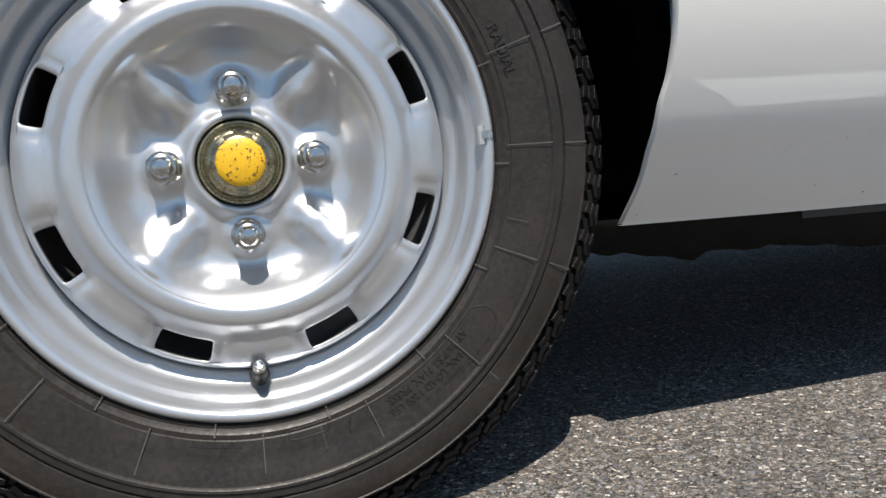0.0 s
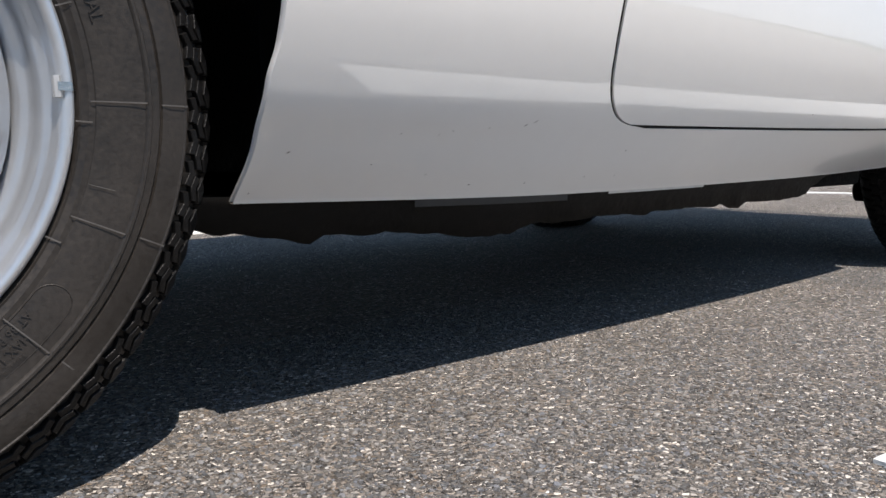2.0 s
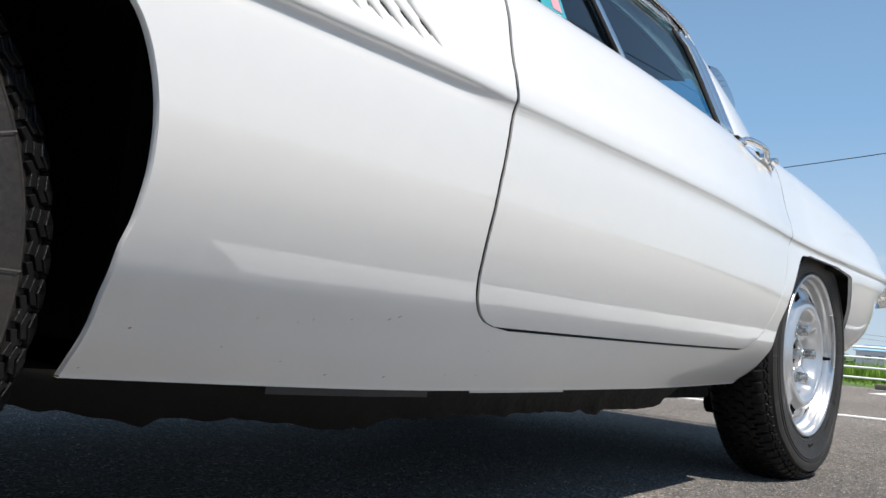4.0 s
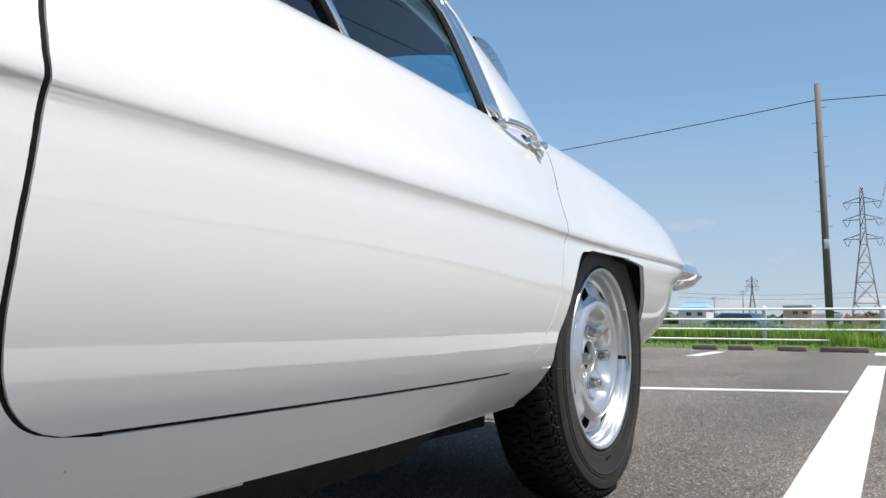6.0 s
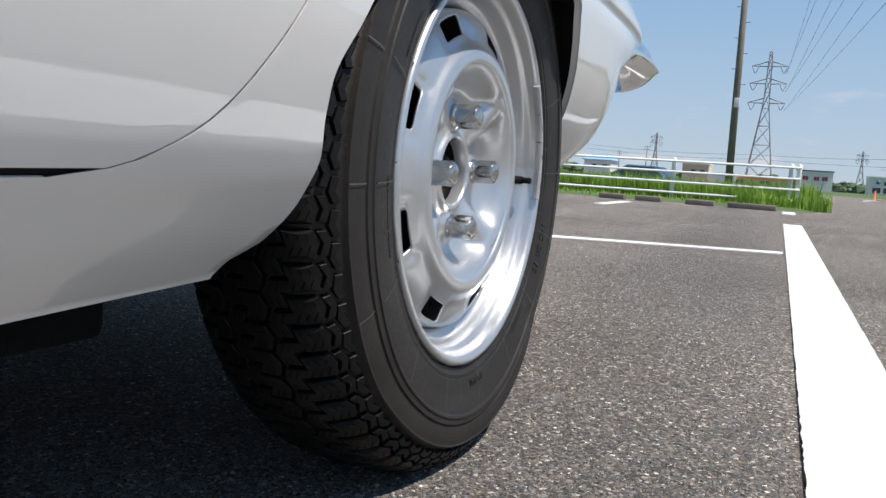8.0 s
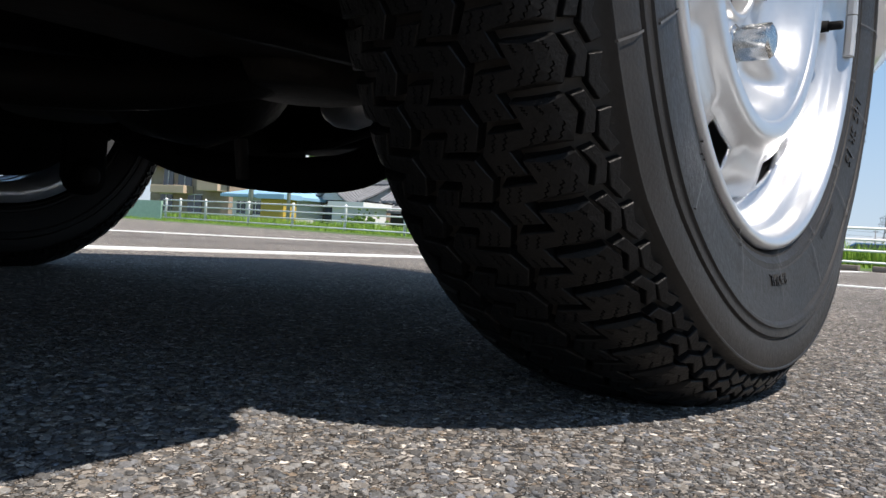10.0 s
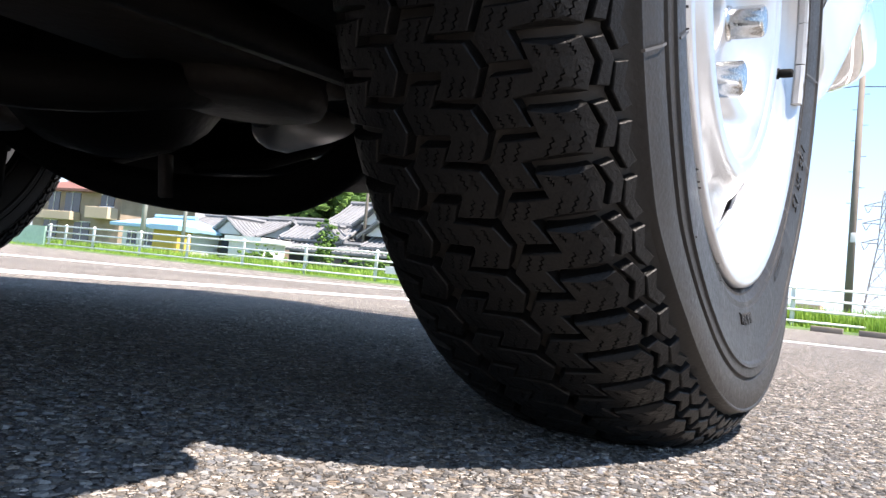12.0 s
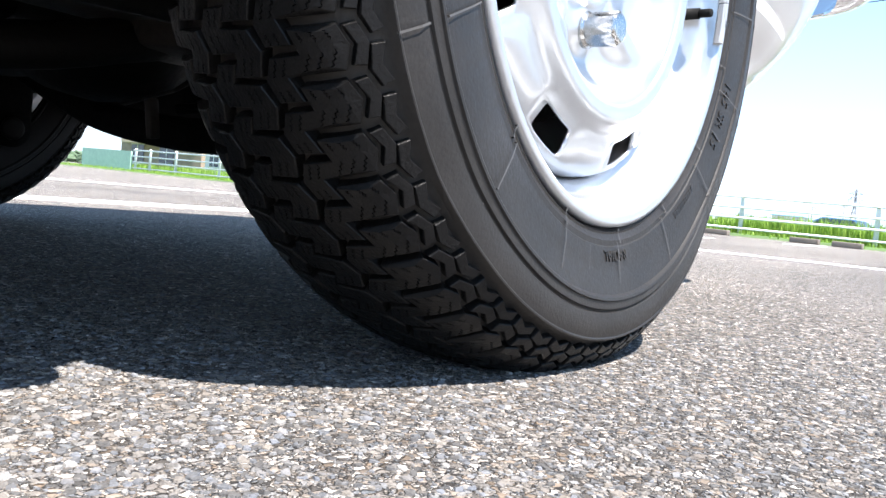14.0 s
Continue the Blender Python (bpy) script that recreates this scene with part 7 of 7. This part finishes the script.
def far_car(x, y, z, rz, paint, label):
    """A plain saloon seen from behind: body, cabin, panes, lamps, wheels."""
    c = empty("parked_car", (x, y, z), rz)
    tagged(c, label, "car")
    bm = bmesh.new()
    secs = [(-2.1, 0.62, 0.34, 0.86), (-2.0, 0.78, 0.28, 0.94), (-1.2, 0.84, 0.26, 0.96), (0.4, 0.85, 0.26, 0.92), (1.6, 0.82, 0.28, 0.80), (2.1, 0.66, 0.36, 0.66)]
    rings = [[bm.verts.new((px, py * w, zz)) for py, zz in ((-0.9, lo), (-1, (lo + hi) / 2), (-0.94, hi - 0.05), (-0.8, hi), (0.8, hi), (0.94, hi - 0.05), (1, (lo + hi) / 2), (0.9, lo))] for px, w, lo, hi in secs]
    for r0, r1 in zip(rings, rings[1:]):
        for j in range(8):
            bm.faces.new((r0[j], r0[(j + 1) % 8], r1[(j + 1) % 8], r1[j]))
    bm.faces.new(rings[0])
    bm.faces.new(rings[-1])
    bmesh.ops.recalc_face_normals(bm, faces=bm.faces[:])
    part("body", bm, paint, c)
    bm = bmesh.new()
    lo = [bm.verts.new(p) for p in ((-1.55, -0.70, 0.93), (-1.55, 0.70, 0.93), (0.95, 0.70, 0.90), (0.95, -0.70, 0.90))]
    hi = [bm.verts.new(p) for p in ((-0.95, -0.54, 1.36), (-0.95, 0.54, 1.36), (0.15, 0.54, 1.38), (0.15, -0.54, 1.38))]
    bm.faces.new(hi)
    for j in range(4):
        bm.faces.new((lo[j], lo[(j + 1) % 4], hi[(j + 1) % 4], hi[j]))
    bmesh.ops.recalc_face_normals(bm, faces=bm.faces[:])
    part("cabin", bm, paint, c)
    bm = bmesh.new()
    patch(bm, [[(-1.53, -0.60, 0.965), (-1.53, 0.60, 0.965)], [(-0.995, -0.47, 1.345), (-0.995, 0.47, 1.345)]])
    part("rear_window", bm, M_PANE, c, "", False)
    for s in (-1, 1):
        bm = bmesh.new()
        patch(bm, [[(-1.35, s * 0.705, 0.96), (0.75, s * 0.705, 0.96)], [(-0.92, s * 0.57, 1.33), (0.12, s * 0.57, 1.33)]])
        part("side_window", bm, M_PANE, c, "", False)
        bm = bmesh.new()
        box(bm, (-2.10, s * 0.56 - 0.10, 0.66), (-2.02, s * 0.56 + 0.10, 0.82), None, 0.02)
        part("tail_lamp", bm, M_LAMP_RED, c, "red tail lamp")
        for px in (-1.3, 1.35):
            bm = bmesh.new()
            lathe(bm, [(0.001, -0.1), (0.19, -0.1), (0.30, -0.09), (0.31, 0.0), (0.30, 0.09), (0.001, 0.1)], 20)
            w = part("wheel", bm, M_RUBBER, c)
            w.location = (px, s * 0.74, 0.31)
    bm = bmesh.new()
    box(bm, (-2.13, -0.74, 0.38), (-2.0, 0.74, 0.54), None, 0.03)
    part("bumper", bm, paint, c)
    return c


far_car(66, -8.3, 0, 10, M_SILVERCAR, "pale silver saloon parked across the car park")
far_car(33, 5.4, -0.55, 80, M_BLUECAR, "dark blue car standing behind the fence and grass")

lamp = empty("lamp_post", (48, -4.9, 0))
tagged(lamp, "slim dark car park lamp post with a flat round head", "lamp post")
bm = bmesh.new()
tube(bm, [(0, 0, 0), (0, 0, 0.5), (0, 0, 3.25)], [0.07, 0.055, 0.045], 10)
part("pole", bm, M_DARKSTEEL, lamp)
bm = bmesh.new()
tube(bm, [(0, 0, 3.22), (0, 0, 3.27), (0, 0, 3.36), (0, 0, 3.40)], [0.08, 0.24, 0.24, 0.12], 16)
part("head", bm, M_DARKSTEEL, lamp)
bm = bmesh.new()
slab(bm, [(46.6, -5.9), (49.6, -6.2), (50.0, -4.1), (47.0, -3.8)], -0.002, 0.02)
tagged(part("lamp_island", bm, M_BRICKRED, smooth=False), "low orange-brown paved island under the lamp post", "island", kind="structure")
for dx, dy in ((1.2, -0.55), (-0.6, 0.75)):
    bm = bmesh.new()
    tube(bm, [(0, 0, 0), (0, 0, 0.04), (0, 0, 0.05), (0, 0, 0.42), (0, 0, 0.46)], [0.12, 0.12, 0.05, 0.045, 0.02], 12)
    ob = part("bollard", bm, M_ORANGE)
    ob.location = (48 + dx, -4.9 + dy, 0.0)
    tagged(ob, "orange plastic bollard beside the lamp post", "bollard", "orange bollards")
for x, y, l in ((38, -3.0, 5), (44, -3.8, 5), (43, -7.5, 5), (50, -9.8, 5), (57, -11.5, 5), (46, -6.2, 4), (62, -10.5, 5)):
    painted("bay_line", [(x, y - 0.08), (x + l, y - 0.08 - l * 0.12), (x + l, y + 0.08 - l * 0.12), (x, y + 0.08)], "far white parking bay line across the car park")

# green hill and far woods
def clumps(name, label, centres, mat, seed):
    rg = np.random.RandomState(seed)
    base = [(math.cos(a) * math.cos(b), math.sin(a) * math.cos(b), math.sin(b)) for b in (-0.6, 0.1, 0.8) for a in [k * 6.2832 / 7 + b for k in range(7)]] + [(0, 0, 1)]
    V, F = [], []
    for x, y, z, r in centres:
        k = len(V)
        jit = rg.uniform(0.7, 1.25, len(base))
        V.extend([(x + p[0] * r * j, y + p[1] * r * j, z + p[2] * r * j * 0.8) for p, j in zip(base, jit)])
        for lv in range(2):
            for a in range(7):
                F.append((k + lv * 7 + a, k + lv * 7 + (a + 1) % 7, k + lv * 7 + 7 + (a + 1) % 7, k + lv * 7 + 7 + a))
        F.extend([(k + 14 + a, k + 14 + (a + 1) % 7, k + 21) for a in range(7)])
    me = bpy.data.meshes.new(name)
    me.from_pydata(V, [], F)
    me.materials.append(mat)
    return tagged(new(name, me), label, "trees", kind="stuff")


rg = np.random.RandomState(9)
hill = []
for _ in range(5200):
    y = rg.uniform(72, 200)
    x = rg.uniform(140, 185)
    top = 24.5 * math.exp(-((y - 132) / 38) ** 2)
    hill.append((x, y, max(top, 1.0) * rg.uniform(0, 1) ** 0.45 + rg.normal(0, 0.4), rg.uniform(0.8, 1.7)))
clumps("wooded_hill", "green wooded hill behind the houses", hill, M_LEAVES, 2)
woods = []
for _ in range(2600):
    a = rg.uniform(-1.1, 1.25)
    d = rg.uniform(520, 640)
    woods.append((d * math.cos(a), d * math.sin(a), rg.uniform(0, 5.5 + 3.0 * noise.noise((a * 9, 0, 0))), rg.uniform(2.0, 4.2)))
clumps("far_woods", "low tree line on the horizon with haze painted into its green", woods, M_HAZED_WOODS, 5)
garden = []
for cx, cy, cz, n in ((41.0, 37.8, 0.7, 70), (41, 32.4, 1.6, 130), (41, 28.2, 0.7, 80), (42, 31.0, 0.6, 60), (40, 36.5, 0.5, 60)):
    for _ in range(n):
        garden.append((cx + rg.normal(0, 0.4), cy + rg.normal(0, 0.7 if cz < 1.5 else 0.25), max(0.2, cz + rg.normal(0, 0.35 if cz < 1.5 else 0.8)), rg.uniform(0.08, 0.19)))
clumps("garden_shrubs", "clipped green shrubs in the gardens", garden, M_LEAVES, 6)
